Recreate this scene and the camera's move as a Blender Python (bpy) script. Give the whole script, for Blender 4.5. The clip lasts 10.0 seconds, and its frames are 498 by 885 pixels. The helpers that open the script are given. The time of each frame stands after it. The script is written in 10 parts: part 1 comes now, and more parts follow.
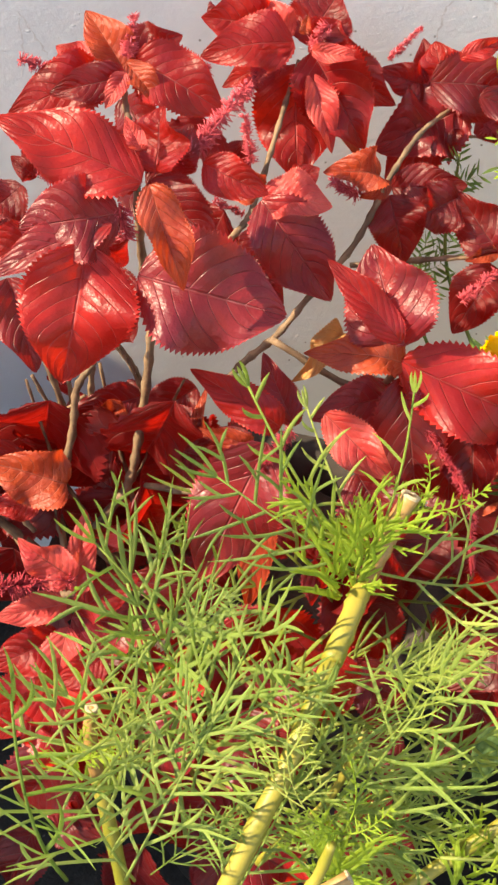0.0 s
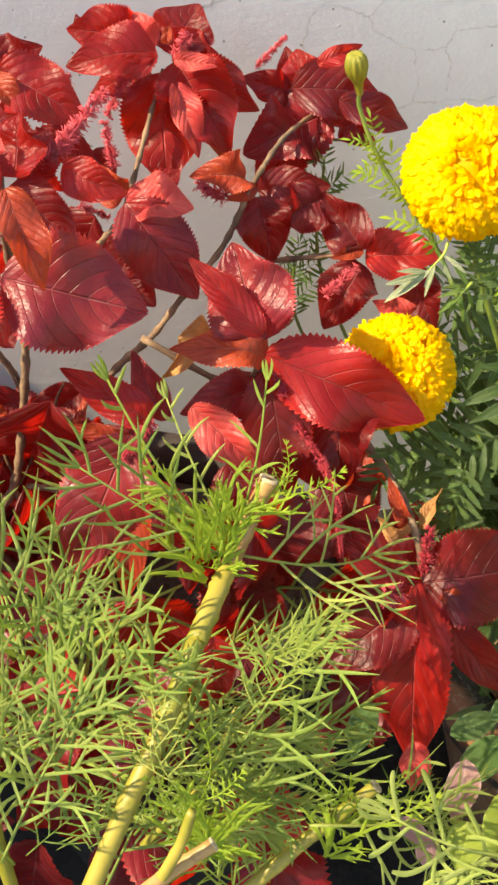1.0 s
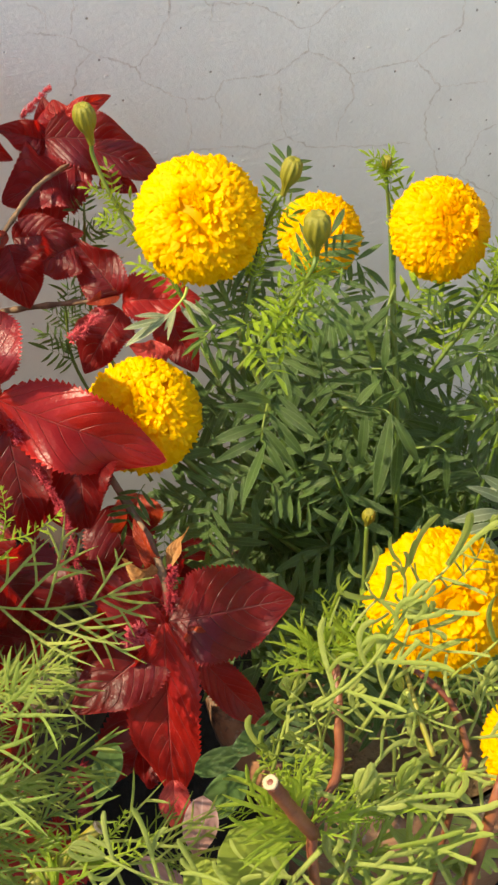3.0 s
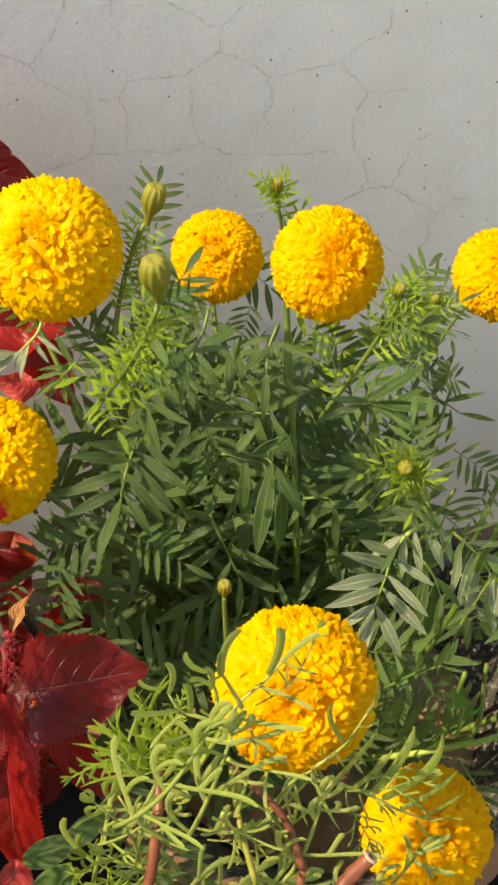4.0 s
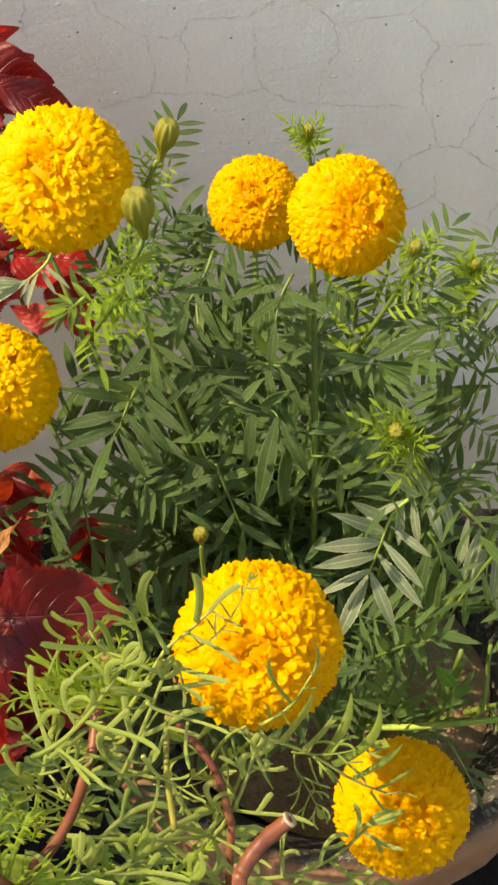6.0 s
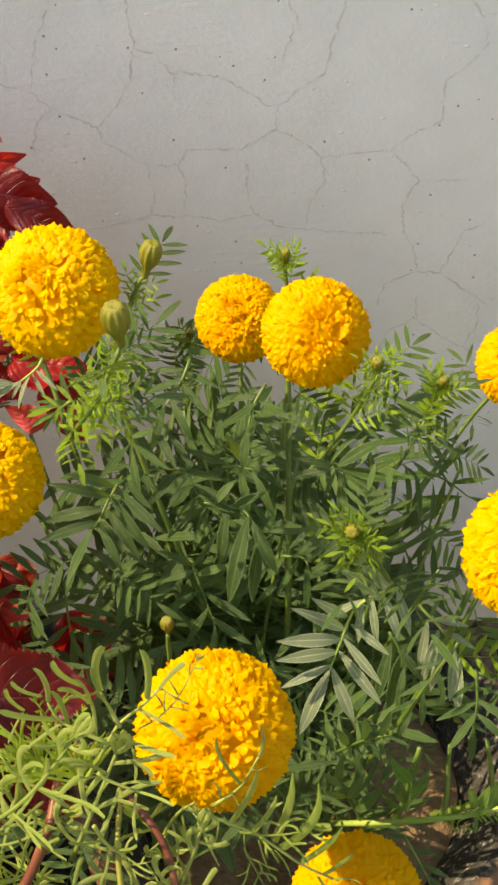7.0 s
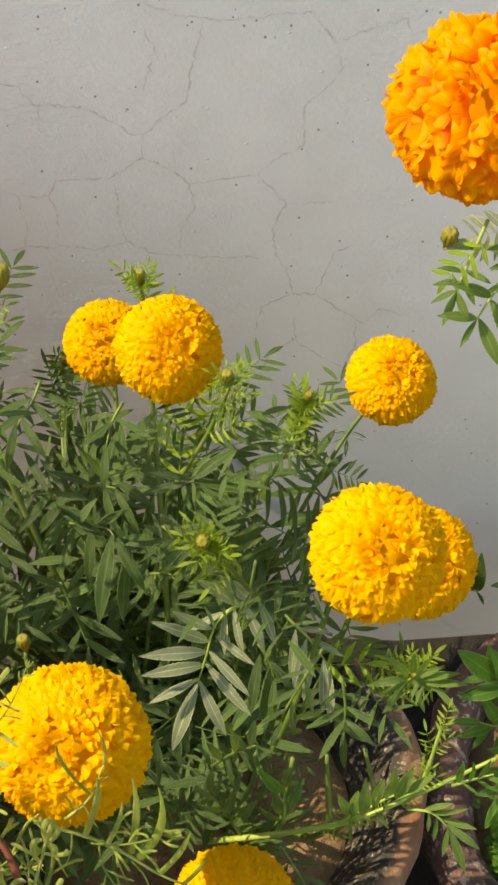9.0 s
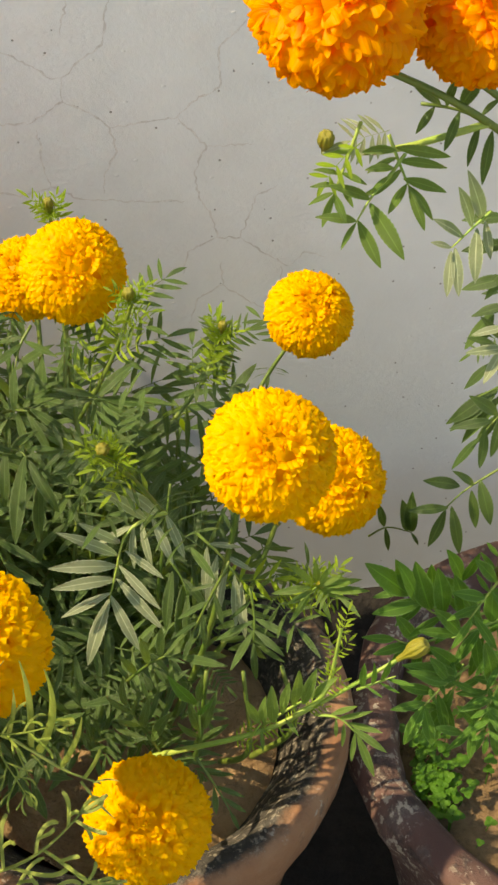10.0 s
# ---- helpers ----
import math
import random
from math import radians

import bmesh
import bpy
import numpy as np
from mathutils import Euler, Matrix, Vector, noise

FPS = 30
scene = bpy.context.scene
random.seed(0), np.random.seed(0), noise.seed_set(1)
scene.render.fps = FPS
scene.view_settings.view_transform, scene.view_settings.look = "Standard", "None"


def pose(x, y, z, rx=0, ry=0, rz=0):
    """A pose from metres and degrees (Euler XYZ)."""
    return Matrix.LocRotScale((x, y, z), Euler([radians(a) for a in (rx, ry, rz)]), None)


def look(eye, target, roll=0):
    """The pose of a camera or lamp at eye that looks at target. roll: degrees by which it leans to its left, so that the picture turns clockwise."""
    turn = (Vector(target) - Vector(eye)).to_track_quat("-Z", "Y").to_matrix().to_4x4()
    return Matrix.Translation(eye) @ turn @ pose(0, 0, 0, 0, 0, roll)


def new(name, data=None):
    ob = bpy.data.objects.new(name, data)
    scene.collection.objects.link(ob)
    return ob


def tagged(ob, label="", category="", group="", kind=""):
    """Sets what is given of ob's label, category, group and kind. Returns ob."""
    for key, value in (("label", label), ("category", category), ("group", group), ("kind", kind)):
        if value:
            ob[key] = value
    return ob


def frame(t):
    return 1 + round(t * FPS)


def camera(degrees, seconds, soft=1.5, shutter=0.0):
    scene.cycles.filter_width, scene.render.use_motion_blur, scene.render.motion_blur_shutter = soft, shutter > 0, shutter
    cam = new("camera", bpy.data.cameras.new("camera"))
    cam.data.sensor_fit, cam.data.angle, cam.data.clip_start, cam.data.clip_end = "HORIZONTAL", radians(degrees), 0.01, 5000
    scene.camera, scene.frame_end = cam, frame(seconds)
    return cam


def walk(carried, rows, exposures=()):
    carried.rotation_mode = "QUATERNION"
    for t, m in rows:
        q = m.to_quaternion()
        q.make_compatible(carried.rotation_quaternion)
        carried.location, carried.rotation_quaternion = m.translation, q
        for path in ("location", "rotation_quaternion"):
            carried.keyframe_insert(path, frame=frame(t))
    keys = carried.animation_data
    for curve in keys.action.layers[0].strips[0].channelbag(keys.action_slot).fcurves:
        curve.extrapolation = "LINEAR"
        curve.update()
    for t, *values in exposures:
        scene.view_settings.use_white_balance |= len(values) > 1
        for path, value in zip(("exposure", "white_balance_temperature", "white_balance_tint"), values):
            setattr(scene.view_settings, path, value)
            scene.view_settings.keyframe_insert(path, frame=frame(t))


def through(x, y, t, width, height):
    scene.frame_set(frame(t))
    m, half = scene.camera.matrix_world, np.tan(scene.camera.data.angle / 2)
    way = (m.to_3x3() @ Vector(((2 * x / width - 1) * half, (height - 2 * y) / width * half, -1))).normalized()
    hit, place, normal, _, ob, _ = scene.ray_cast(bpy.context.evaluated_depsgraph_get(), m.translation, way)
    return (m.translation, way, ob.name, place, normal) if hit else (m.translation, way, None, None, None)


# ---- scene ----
cam = camera(23.6, 10.0, 2.6)
PATH = [
    (0, (-0.3331, -0.7762, 1.0470), (-0.3317, -0.1546, 0.3962), -4.22),
    (0.5, (-0.3181, -0.7898, 1.0532), (-0.2878, -0.1650, 0.4061), -3.47),
    (1, (-0.3035, -0.8026, 1.0520), (-0.2482, -0.1767, 0.4076), -2.82),
    (1.5, (-0.3005, -0.8137, 1.0499), (-0.2243, -0.1847, 0.4107), -2.10),
    (2, (-0.2800, -0.8223, 1.0518), (-0.1784, -0.1871, 0.4223), -1.17),
    (2.5, (-0.2536, -0.8263, 1.0532), (-0.1232, -0.1903, 0.4299), -0.15),
    (2.7, (-0.2444, -0.8249, 1.0621), (-0.1052, -0.1942, 0.4353), 0.36),
    (3.8, (-0.1233, -0.7969, 1.0382), (-0.0303, -0.1427, 0.4272), -0.72),
    (4, (-0.1172, -0.7594, 1.0451), (-0.0001, -0.1387, 0.4040), 1.31),
    (4.5, (-0.0751, -0.7313, 1.0459), (0.0356, -0.1294, 0.3860), 2.30),
    (5, (-0.0681, -0.7139, 1.0267), (0.0183, -0.1291, 0.3481), 1.78),
    (5.2, (-0.0734, -0.7145, 1.0241), (-0.0045, -0.1318, 0.3416), 1.04),
    (6.3, (-0.0318, -0.7816, 1.0408), (-0.0214, -0.1513, 0.3984), 0.29),
    (6.5, (-0.0243, -0.7881, 1.0486), (-0.0153, -0.1434, 0.4206), 0.56),
    (7, (-0.0217, -0.7993, 1.0577), (-0.0171, -0.1285, 0.4577), 0.94),
    (7.5, (-0.0281, -0.8025, 1.0493), (-0.0251, -0.1223, 0.4600), 1.17),
    (8, (-0.0326, -0.7989, 1.0435), (-0.0322, -0.1183, 0.4546), 0.45),
    (8.5, (-0.0070, -0.8054, 1.0412), (0.0065, -0.1216, 0.4562), -0.23),
    (9, (0.0300, -0.8181, 1.0509), (0.0737, -0.1263, 0.4769), 0.74),
    (9.5, (0.0578, -0.8377, 1.0497), (0.1063, -0.1436, 0.4788), 0.43),
    (10, (0.0767, -0.8659, 1.0246), (0.1283, -0.1743, 0.4510), -0.01),
]
EXPOSURES = [(0.0, 1.52, 7900, 11), (1.5, 1.25, 7900, 11), (3.0, 0.97, 8000, 11), (4.5, 0.90, 8200, 11), (6.5, 0.90, 8250, 11), (7.5, 0.80, 8300, 11), (8.5, 0.85, 8400, 11), (9.3, 0.76, 8450, 11), (10.0, 0.82, 8600, 11)]
walk(cam, [(t, look(eye, target, roll)) for t, eye, target, roll in PATH], EXPOSURES)
# ---- world, sun, exposure ----
SUN_AZ, SUN_EL = 263.0, 47.0   # compass turn of the sun (from +y, clockwise) and its height, degrees
world = bpy.data.worlds.new("world")
scene.world = world
world.use_nodes = True
sky = world.node_tree.nodes.new("ShaderNodeTexSky")
sky.sky_type, sky.sun_disc = "NISHITA", False
sky.sun_elevation, sky.sun_rotation = radians(SUN_EL), radians(SUN_AZ)
background = world.node_tree.nodes["Background"]
background.inputs["Strength"].default_value = 0.15
world.node_tree.links.new(sky.outputs["Color"], background.inputs["Color"])
sun_dir = Vector((math.sin(radians(SUN_AZ)) * math.cos(radians(SUN_EL)), math.cos(radians(SUN_AZ)) * math.cos(radians(SUN_EL)), math.sin(radians(SUN_EL))))
sun = new("sun", bpy.data.lights.new("sun", "SUN"))
sun.data.energy, sun.data.angle, sun.data.color = 4.0, radians(0.6), (1.0, 0.90, 0.72)
sun.matrix_world = look(sun_dir * 6, (0, 0, 0))

# ---- materials ----
class Nodes:
    """Short hand for building a node material."""

    def __init__(self, name):
        self.mat = bpy.data.materials.new(name)
        self.mat.use_nodes = True
        self.tree = self.mat.node_tree
        self.tree.nodes.clear()
        self.out = self.tree.nodes.new("ShaderNodeOutputMaterial")

    def add(self, kind, props=None, **inputs):
        n = self.tree.nodes.new("ShaderNode" + kind)
        props = props or {}
        if "operation" in props:
            n.operation = props["operation"]
        if "data_type" in props:
            n.data_type, n.blend_type = props["data_type"], props["blend_type"]
        if "interpolation_type" in props:
            n.interpolation_type = props["interpolation_type"]
        if "feature" in props:
            n.feature = props["feature"]
        for k, v in inputs.items():
            k = k.replace("_", " ")
            self.put(n.inputs[int(k[1:])] if k[0] == "i" and k[1:].isdigit() else n.inputs[k], v)
        return n

    def put(self, socket, v):
        if isinstance(v, bpy.types.NodeSocket):
            self.tree.links.new(v, socket)
        else:
            socket.default_value = (*v, 1.0) if isinstance(v, tuple) and len(v) == 3 and socket.type == "RGBA" else v

    def math(self, op, a, b=0.0, c=0.0):
        return self.add("Math", {"operation": op}, i0=a, i1=b, i2=c).outputs[0]

    def mix(self, f, a, b, blend="MIX"):
        n = self.add("Mix", {"data_type": "RGBA", "blend_type": blend})
        self.put(n.inputs[0], f)
        self.put(n.inputs[6], a if not isinstance(a, tuple) else (*a, 1))
        self.put(n.inputs[7], b if not isinstance(b, tuple) else (*b, 1))
        return n.outputs[2]

    def ramp(self, f, lo, hi, a=0.0, b=1.0):
        return self.add("MapRange", {"interpolation_type": "SMOOTHSTEP"}, i0=f, i1=lo, i2=hi, i3=a, i4=b).outputs[0]

    def noise(self, scale, detail=4.0, rough=0.55, vector=None):
        n = self.add("TexNoise", Scale=scale, Detail=detail, Roughness=rough)
        if vector is not None:
            self.put(n.inputs["Vector"], vector)
        return n.outputs[0]

    def place(self):
        return self.add("TexCoord").outputs["Object"]

    def bump(self, height, strength, distance=0.001, normal=None):
        n = self.add("Bump", Strength=strength, Distance=distance, Height=height)
        if normal is not None:
            self.put(n.inputs["Normal"], normal)
        return n.outputs[0]

    def done(self, shader):
        self.tree.links.new(shader, self.out.inputs["Surface"])
        return self.mat

    def leafy(self, color, through, rough, normal=None, share=0.35, spec=0.5):
        """A thin blade: gloss and paint on the face, light through it."""
        face = self.add("BsdfPrincipled", Base_Color=color, Roughness=rough)
        self.put(face.inputs["Specular IOR Level"], spec)
        thin = self.add("BsdfTranslucent", Color=through)
        if normal is not None:
            self.put(face.inputs["Normal"], normal)
            self.put(thin.inputs["Normal"], normal)
        m = self.add("MixShader")
        self.put(m.inputs[0], share)
        self.tree.links.new(face.outputs[0], m.inputs[1])
        self.tree.links.new(thin.outputs[0], m.inputs[2])
        return self.done(m.outputs[0])


def veins(n, pairs, slant):
    """Midrib and side veins of a blade from its own u (across) and v (along)."""
    uv = n.add("SeparateXYZ", Vector=n.add("UVMap").outputs[0])
    side = n.math("ABSOLUTE", n.math("SUBTRACT", uv.outputs[0], 0.5))
    along = uv.outputs[1]
    lean = n.math("ADD", n.math("MULTIPLY", side, 0.79 * slant), n.math("MULTIPLY", n.math("MULTIPLY", side, side), 0.75 * slant))
    wander = n.math("MULTIPLY", n.math("SUBTRACT", n.noise(3.0, 2.0, 0.5, n.place()), 0.5), 0.22)
    saw = n.math("FRACT", n.math("SUBTRACT", n.math("ADD", n.math("SUBTRACT", n.math("MULTIPLY", along, pairs), lean), wander), 0.25))
    lateral = n.ramp(n.math("ABSOLUTE", n.math("SUBTRACT", saw, 0.5)), 0.0, 0.055, 1.0, 0.0)
    lateral = n.math("MULTIPLY", lateral, n.ramp(side, 0.15, 0.48, 0.9, 0.15))
    mid = n.ramp(side, 0.0, 0.020, 1.0, 0.0)
    quilt = n.math("ABSOLUTE", n.math("SUBTRACT", saw, 0.5))
    return n.math("MAXIMUM", lateral, mid), quilt, side, along


def red_leaf_material(name, dark, light, glow, share, rough=0.34):
    n = Nodes(name)
    vein, quilt, side, along = veins(n, 8.0, 4.8)
    rnd = n.add("ObjectInfo").outputs["Random"]
    pos = n.place()
    blotch = n.noise(3.2, 5.0, 0.62, n.add("Mapping", Vector=pos, Location=n.add("CombineXYZ", X=n.math("MULTIPLY", rnd, 9.0), Y=rnd).outputs[0]).outputs[0])
    speck = n.noise(60.0, 4.0, 0.7, pos)
    net = n.ramp(n.add("TexVoronoi", {"feature": "DISTANCE_TO_EDGE"}, Vector=pos, Scale=38.0).outputs["Distance"], 0.0, 0.09, 1.0, 0.0)
    base = n.mix(n.ramp(blotch, 0.34, 0.68), dark, light)
    base = n.mix(n.math("MULTIPLY", rnd, 0.35), base, dark)
    base = n.mix(n.math("MULTIPLY", n.ramp(speck, 0.62, 0.75), 0.3), base, tuple(0.4 * c for c in dark))
    base = n.mix(n.math("MULTIPLY", net, 0.28), base, tuple(0.5 * c for c in dark))
    # mauve sky sheen painted on in random patches
    sheen = n.ramp(n.noise(2.1, 3.0, 0.55, n.add("Mapping", Vector=pos, Location=(4.0, 2.0, 7.0)).outputs[0]), 0.48, 0.70)
    base = n.mix(n.math("MULTIPLY", sheen, 0.45), base, tuple(0.72 * d + e for d, e in zip(light, (0.0, 0.012, 0.030))))
    # lighter margin: a sunlit rim put into the colour
    edge = n.math("MULTIPLY", n.ramp(side, 0.44, 0.5), 0.55)
    base = n.mix(edge, base, tuple(min(1.0, 1.6 * c) for c in light))
    color = n.mix(n.math("MULTIPLY", n.math("MULTIPLY", vein, n.ramp(blotch, 0.35, 0.65, 0.25, 0.75)), 1.0), base, tuple(min(1.0, 1.15 * c + 0.12) for c in light))
    through = n.mix(n.math("MULTIPLY", vein, 0.5), glow, tuple(0.4 * c for c in glow))
    h = n.math("ADD", n.math("MULTIPLY", n.noise(9.0, 4.0, 0.6, pos), 0.30), n.math("ADD", n.math("MULTIPLY", vein, -0.30), n.math("MULTIPLY", quilt, 0.13)))
    return n.leafy(color, through, n.ramp(speck, 0.3, 0.7, rough + 0.03, rough + 0.13), n.bump(h, 0.7, 0.006), share, 0.42)


def green_leaf_material(name, dark, light, through, rough, share, pairs=7.0, ribs=0.22, spec=0.35):
    n = Nodes(name)
    vein, quilt, side, along = veins(n, pairs, 3.0)
    rnd = n.add("ObjectInfo").outputs["Random"]
    isl = n.add("NewGeometry").outputs["Random Per Island"]
    blotch = n.noise(60.0, 4.0, 0.6, n.place())
    base = n.mix(n.math("ADD", n.math("MULTIPLY", rnd, 0.6), n.math("MULTIPLY", isl, 0.4)), dark, light)
    base = n.mix(n.math("MULTIPLY", n.ramp(blotch, 0.45, 0.75), 0.35), base, light)
    # pale specks: real dust, and sunlit patches painted in with it
    dust_and_sun = n.math("MULTIPLY", n.ramp(n.noise(9.0, 5.0, 0.8, n.place()), 0.56, 0.74), ribs)
    base = n.mix(dust_and_sun, base, tuple(min(1.0, 0.06 + 1.9 * c) for c in light))
    # highlight along the toothed edge painted as a paler rim
    base = n.mix(n.math("MULTIPLY", n.ramp(side, 0.40, 0.49), 1.3 * ribs), base, tuple(min(1.0, 0.10 + 1.8 * c) for c in light))
    mid = n.ramp(side, 0.0, 0.06, 1.0, 0.0)
    color = n.mix(n.math("MULTIPLY", n.math("MAXIMUM", n.math("MULTIPLY", mid, 1.4), n.math("MULTIPLY", vein, 0.3)), ribs), base, tuple(min(1.0, 2.2 * c) for c in light))
    h = n.math("ADD", n.math("MULTIPLY", quilt, 0.25 * ribs), n.math("MULTIPLY", n.noise(400.0, 2.0, 0.5, n.place()), 0.3))
    return n.leafy(color, through, rough, n.bump(h, 0.5, 0.006), share, spec)


def petal_material(name, low, high, through):
    n = Nodes(name)
    isl = n.add("NewGeometry").outputs["Random Per Island"]
    uv = n.add("SeparateXYZ", Vector=n.add("UVMap").outputs[0])
    f = n.math("ADD", n.math("MULTIPLY", isl, 0.45), n.math("MULTIPLY", uv.outputs[1], 0.6))
    streak = n.noise(14.0, 2.0, 0.5, n.add("CombineXYZ", X=n.math("MULTIPLY", uv.outputs[0], 1.3), Y=isl).outputs[0])
    f = n.math("ADD", f, n.math("MULTIPLY", n.math("SUBTRACT", streak, 0.5), 0.14))
    # petal foot deeper: its own orange, with crevice shade put into the colour
    color = n.mix(n.ramp(f, 0.02, 0.72), low, high)
    return n.leafy(color, through, 0.55, n.bump(streak, 0.25, 0.003), 0.55, 0.2)


def stem_material(name, a, b, scale=40.0, rough=0.5, bumpy=0.4):
    n = Nodes(name)
    pos = n.place()
    f = n.noise(scale, 5.0, 0.6, pos)
    g = n.noise(scale * 6, 3.0, 0.6, pos)
    color = n.mix(n.ramp(f, 0.35, 0.65), a, b)
    color = n.mix(n.math("MULTIPLY", n.ramp(g, 0.55, 0.7), 0.3), color, tuple(0.5 * c for c in a))
    s = n.add("BsdfPrincipled", Base_Color=color, Roughness=rough, Normal=n.bump(g, bumpy, 0.0008))
    return n.done(s.outputs[0])


def wall_material():
    n = Nodes("painted_plaster")
    pos = n.place()
    brush = n.add("Mapping", Vector=pos, Scale=(48.0, 48.0, 150.0)).outputs[0]
    strokes = n.math("MULTIPLY", n.noise(1.5, 7.0, 0.66, brush), n.ramp(n.noise(7.0, 3.0, 0.5, pos), 0.35, 0.65, 0.35, 1.0))
    patch = n.noise(5.0, 4.0, 0.6, pos)
    cloud = n.noise(26.0, 5.0, 0.65, pos)
    grit = n.noise(260.0, 4.0, 0.65, pos)
    color = n.mix(n.ramp(patch, 0.3, 0.7), (0.588, 0.624, 0.638), (0.668, 0.704, 0.718))
    color = n.mix(n.math("MULTIPLY", n.ramp(cloud, 0.4, 0.7), 0.3), color, (0.59, 0.598, 0.585))
    pit = n.ramp(n.add("TexVoronoi", {"feature": "F1"}, Vector=pos, Scale=74.0, Randomness=1.0).outputs["Distance"], 0.055, 0.085, 1.0, 0.0)
    color = n.mix(n.math("MULTIPLY", pit, 0.75), color, (0.14, 0.13, 0.12))
    flat = n.add("Mapping", Vector=pos, Location=(0.11, 0.53, 0.29), Scale=(0.55, 1.0, 1.0)).outputs[0]
    fleck = n.ramp(n.add("TexVoronoi", {"feature": "F1"}, Vector=flat, Scale=70.0, Randomness=1.0).outputs["Distance"], 0.02, 0.085, 1.0, 0.0)
    color = n.mix(n.math("MULTIPLY", fleck, 0.35), color, (0.78, 0.79, 0.78))
    grain = n.ramp(n.add("TexVoronoi", {"feature": "F1"}, Vector=n.add("Mapping", Vector=pos, Location=(0.37, 0.21, 0.11)).outputs[0], Scale=120.0, Randomness=1.0).outputs["Distance"], 0.0, 0.16, 1.0, 0.0)
    h = n.math("ADD", n.math("MULTIPLY", n.ramp(strokes, 0.15, 0.7), 0.55), n.math("ADD", n.math("MULTIPLY", grit, 0.5), n.math("ADD", n.math("MULTIPLY", cloud, 1.0), n.math("MULTIPLY", grain, 0.15))))
    h = n.math("ADD", n.math("SUBTRACT", h, n.math("MULTIPLY", pit, 0.6)), n.math("MULTIPLY", fleck, 0.8))
    s = n.add("BsdfPrincipled", Base_Color=color, Roughness=0.7, Normal=n.bump(h, 0.36, 0.0010))
    return n.done(s.outputs[0])


def clay_material(name, a, b, crust, amount, band=None, lime=0.57):
    """Weathered terracotta: fired clay, dark algae crust, pale lime flecks."""
    n = Nodes(name)
    pos = n.place()
    f = n.noise(16.0, 6.0, 0.6, pos)
    g = n.noise(140.0, 4.0, 0.65, pos)
    color = n.mix(n.ramp(f, 0.3, 0.7), a, b)
    dirt = n.math("MULTIPLY", n.ramp(n.noise(11.0, 6.0, 0.7, n.add("Mapping", Vector=pos, Location=(3.0, 1.0, 2.0)).outputs[0]), 0.62 - amount, 0.72 - amount), 0.9)
    if band:
        xyz = n.add("SeparateXYZ", Vector=pos)
        ring = n.math("POWER", n.math("ADD", n.math("MULTIPLY", xyz.outputs[0], xyz.outputs[0]), n.math("MULTIPLY", xyz.outputs[1], xyz.outputs[1])), 0.5)
        ring = n.math("ADD", ring, n.math("MULTIPLY", n.math("SUBTRACT", n.noise(26.0, 6.0, 0.7, pos), 0.5), 0.03))
        dirt = n.math("MAXIMUM", dirt, n.math("MULTIPLY", n.ramp(ring, band[0], band[1], 1.0, 0.0), n.ramp(xyz.outputs[2], band[2], band[2] + 0.03)))
    frost = n.ramp(n.noise(70.0, 5.0, 0.75, pos), 0.52, 0.72)
    color = n.mix(dirt, color, n.mix(n.math("MULTIPLY", n.math("MAXIMUM", frost, n.ramp(n.noise(150.0, 4.0, 0.8, pos), 0.56, 0.64)), 0.7), n.mix(n.ramp(n.noise(34.0, 5.0, 0.7, pos), 0.45, 0.62), crust, tuple(0.03 + 1.6 * c for c in crust)), (0.30, 0.265, 0.20)))
    fleck = n.math("MULTIPLY", n.ramp(g, lime, lime + 0.08), n.ramp(f, lime - 0.13, lime + 0.01))
    color = n.mix(n.math("MULTIPLY", fleck, 0.8), color, (0.40, 0.36, 0.29))
    h = n.math("ADD", g, n.math("MULTIPLY", n.math("MULTIPLY", dirt, n.noise(95.0, 6.0, 0.7, pos)), 1.3))
    s = n.add("BsdfPrincipled", Base_Color=color, Roughness=0.8, Normal=n.bump(h, 0.7, 0.002))
    return n.done(s.outputs[0])


def soil_material(name, a, b):
    n = Nodes(name)
    pos = n.place()
    f = n.noise(30.0, 7.0, 0.65, pos)
    g = n.noise(190.0, 5.0, 0.7, pos)
    color = n.mix(n.ramp(f, 0.35, 0.65), a, b)
    color = n.mix(n.math("MULTIPLY", n.ramp(g, 0.5, 0.7), 0.5), color, tuple(0.35 * c for c in a))
    s = n.add("BsdfPrincipled", Base_Color=color, Roughness=0.95, Normal=n.bump(n.math("ADD", f, g), 1.0, 0.006))
    return n.done(s.outputs[0])


CRIMSON = red_leaf_material("crimson_leaf", (0.16, 0.006, 0.007), (0.31, 0.012, 0.011), (0.92, 0.03, 0.008), 0.38)
MAROON = red_leaf_material("maroon_leaf", (0.075, 0.0065, 0.008), (0.17, 0.010, 0.010), (0.78, 0.018, 0.009), 0.34)
RUST = red_leaf_material("rust_leaf", (0.26, 0.026, 0.010), (0.42, 0.065, 0.022), (0.85, 0.08, 0.015), 0.28)
ROSE = red_leaf_material("rose_leaf", (0.50, 0.04, 0.045), (0.66, 0.11, 0.09), (0.95, 0.12, 0.07), 0.35)
SCARLET = red_leaf_material("scarlet_leaf", (0.23, 0.008, 0.008), (0.42, 0.020, 0.016), (0.95, 0.035, 0.010), 0.36, 0.28)
WINE = red_leaf_material("wine_leaf", (0.13, 0.010, 0.014), (0.27, 0.021, 0.024), (0.75, 0.028, 0.016), 0.24, 0.30)
TAN_LEAF = red_leaf_material("withered_leaf", (0.45, 0.19, 0.06), (0.60, 0.32, 0.11), (0.6, 0.25, 0.08), 0.3, 0.6)
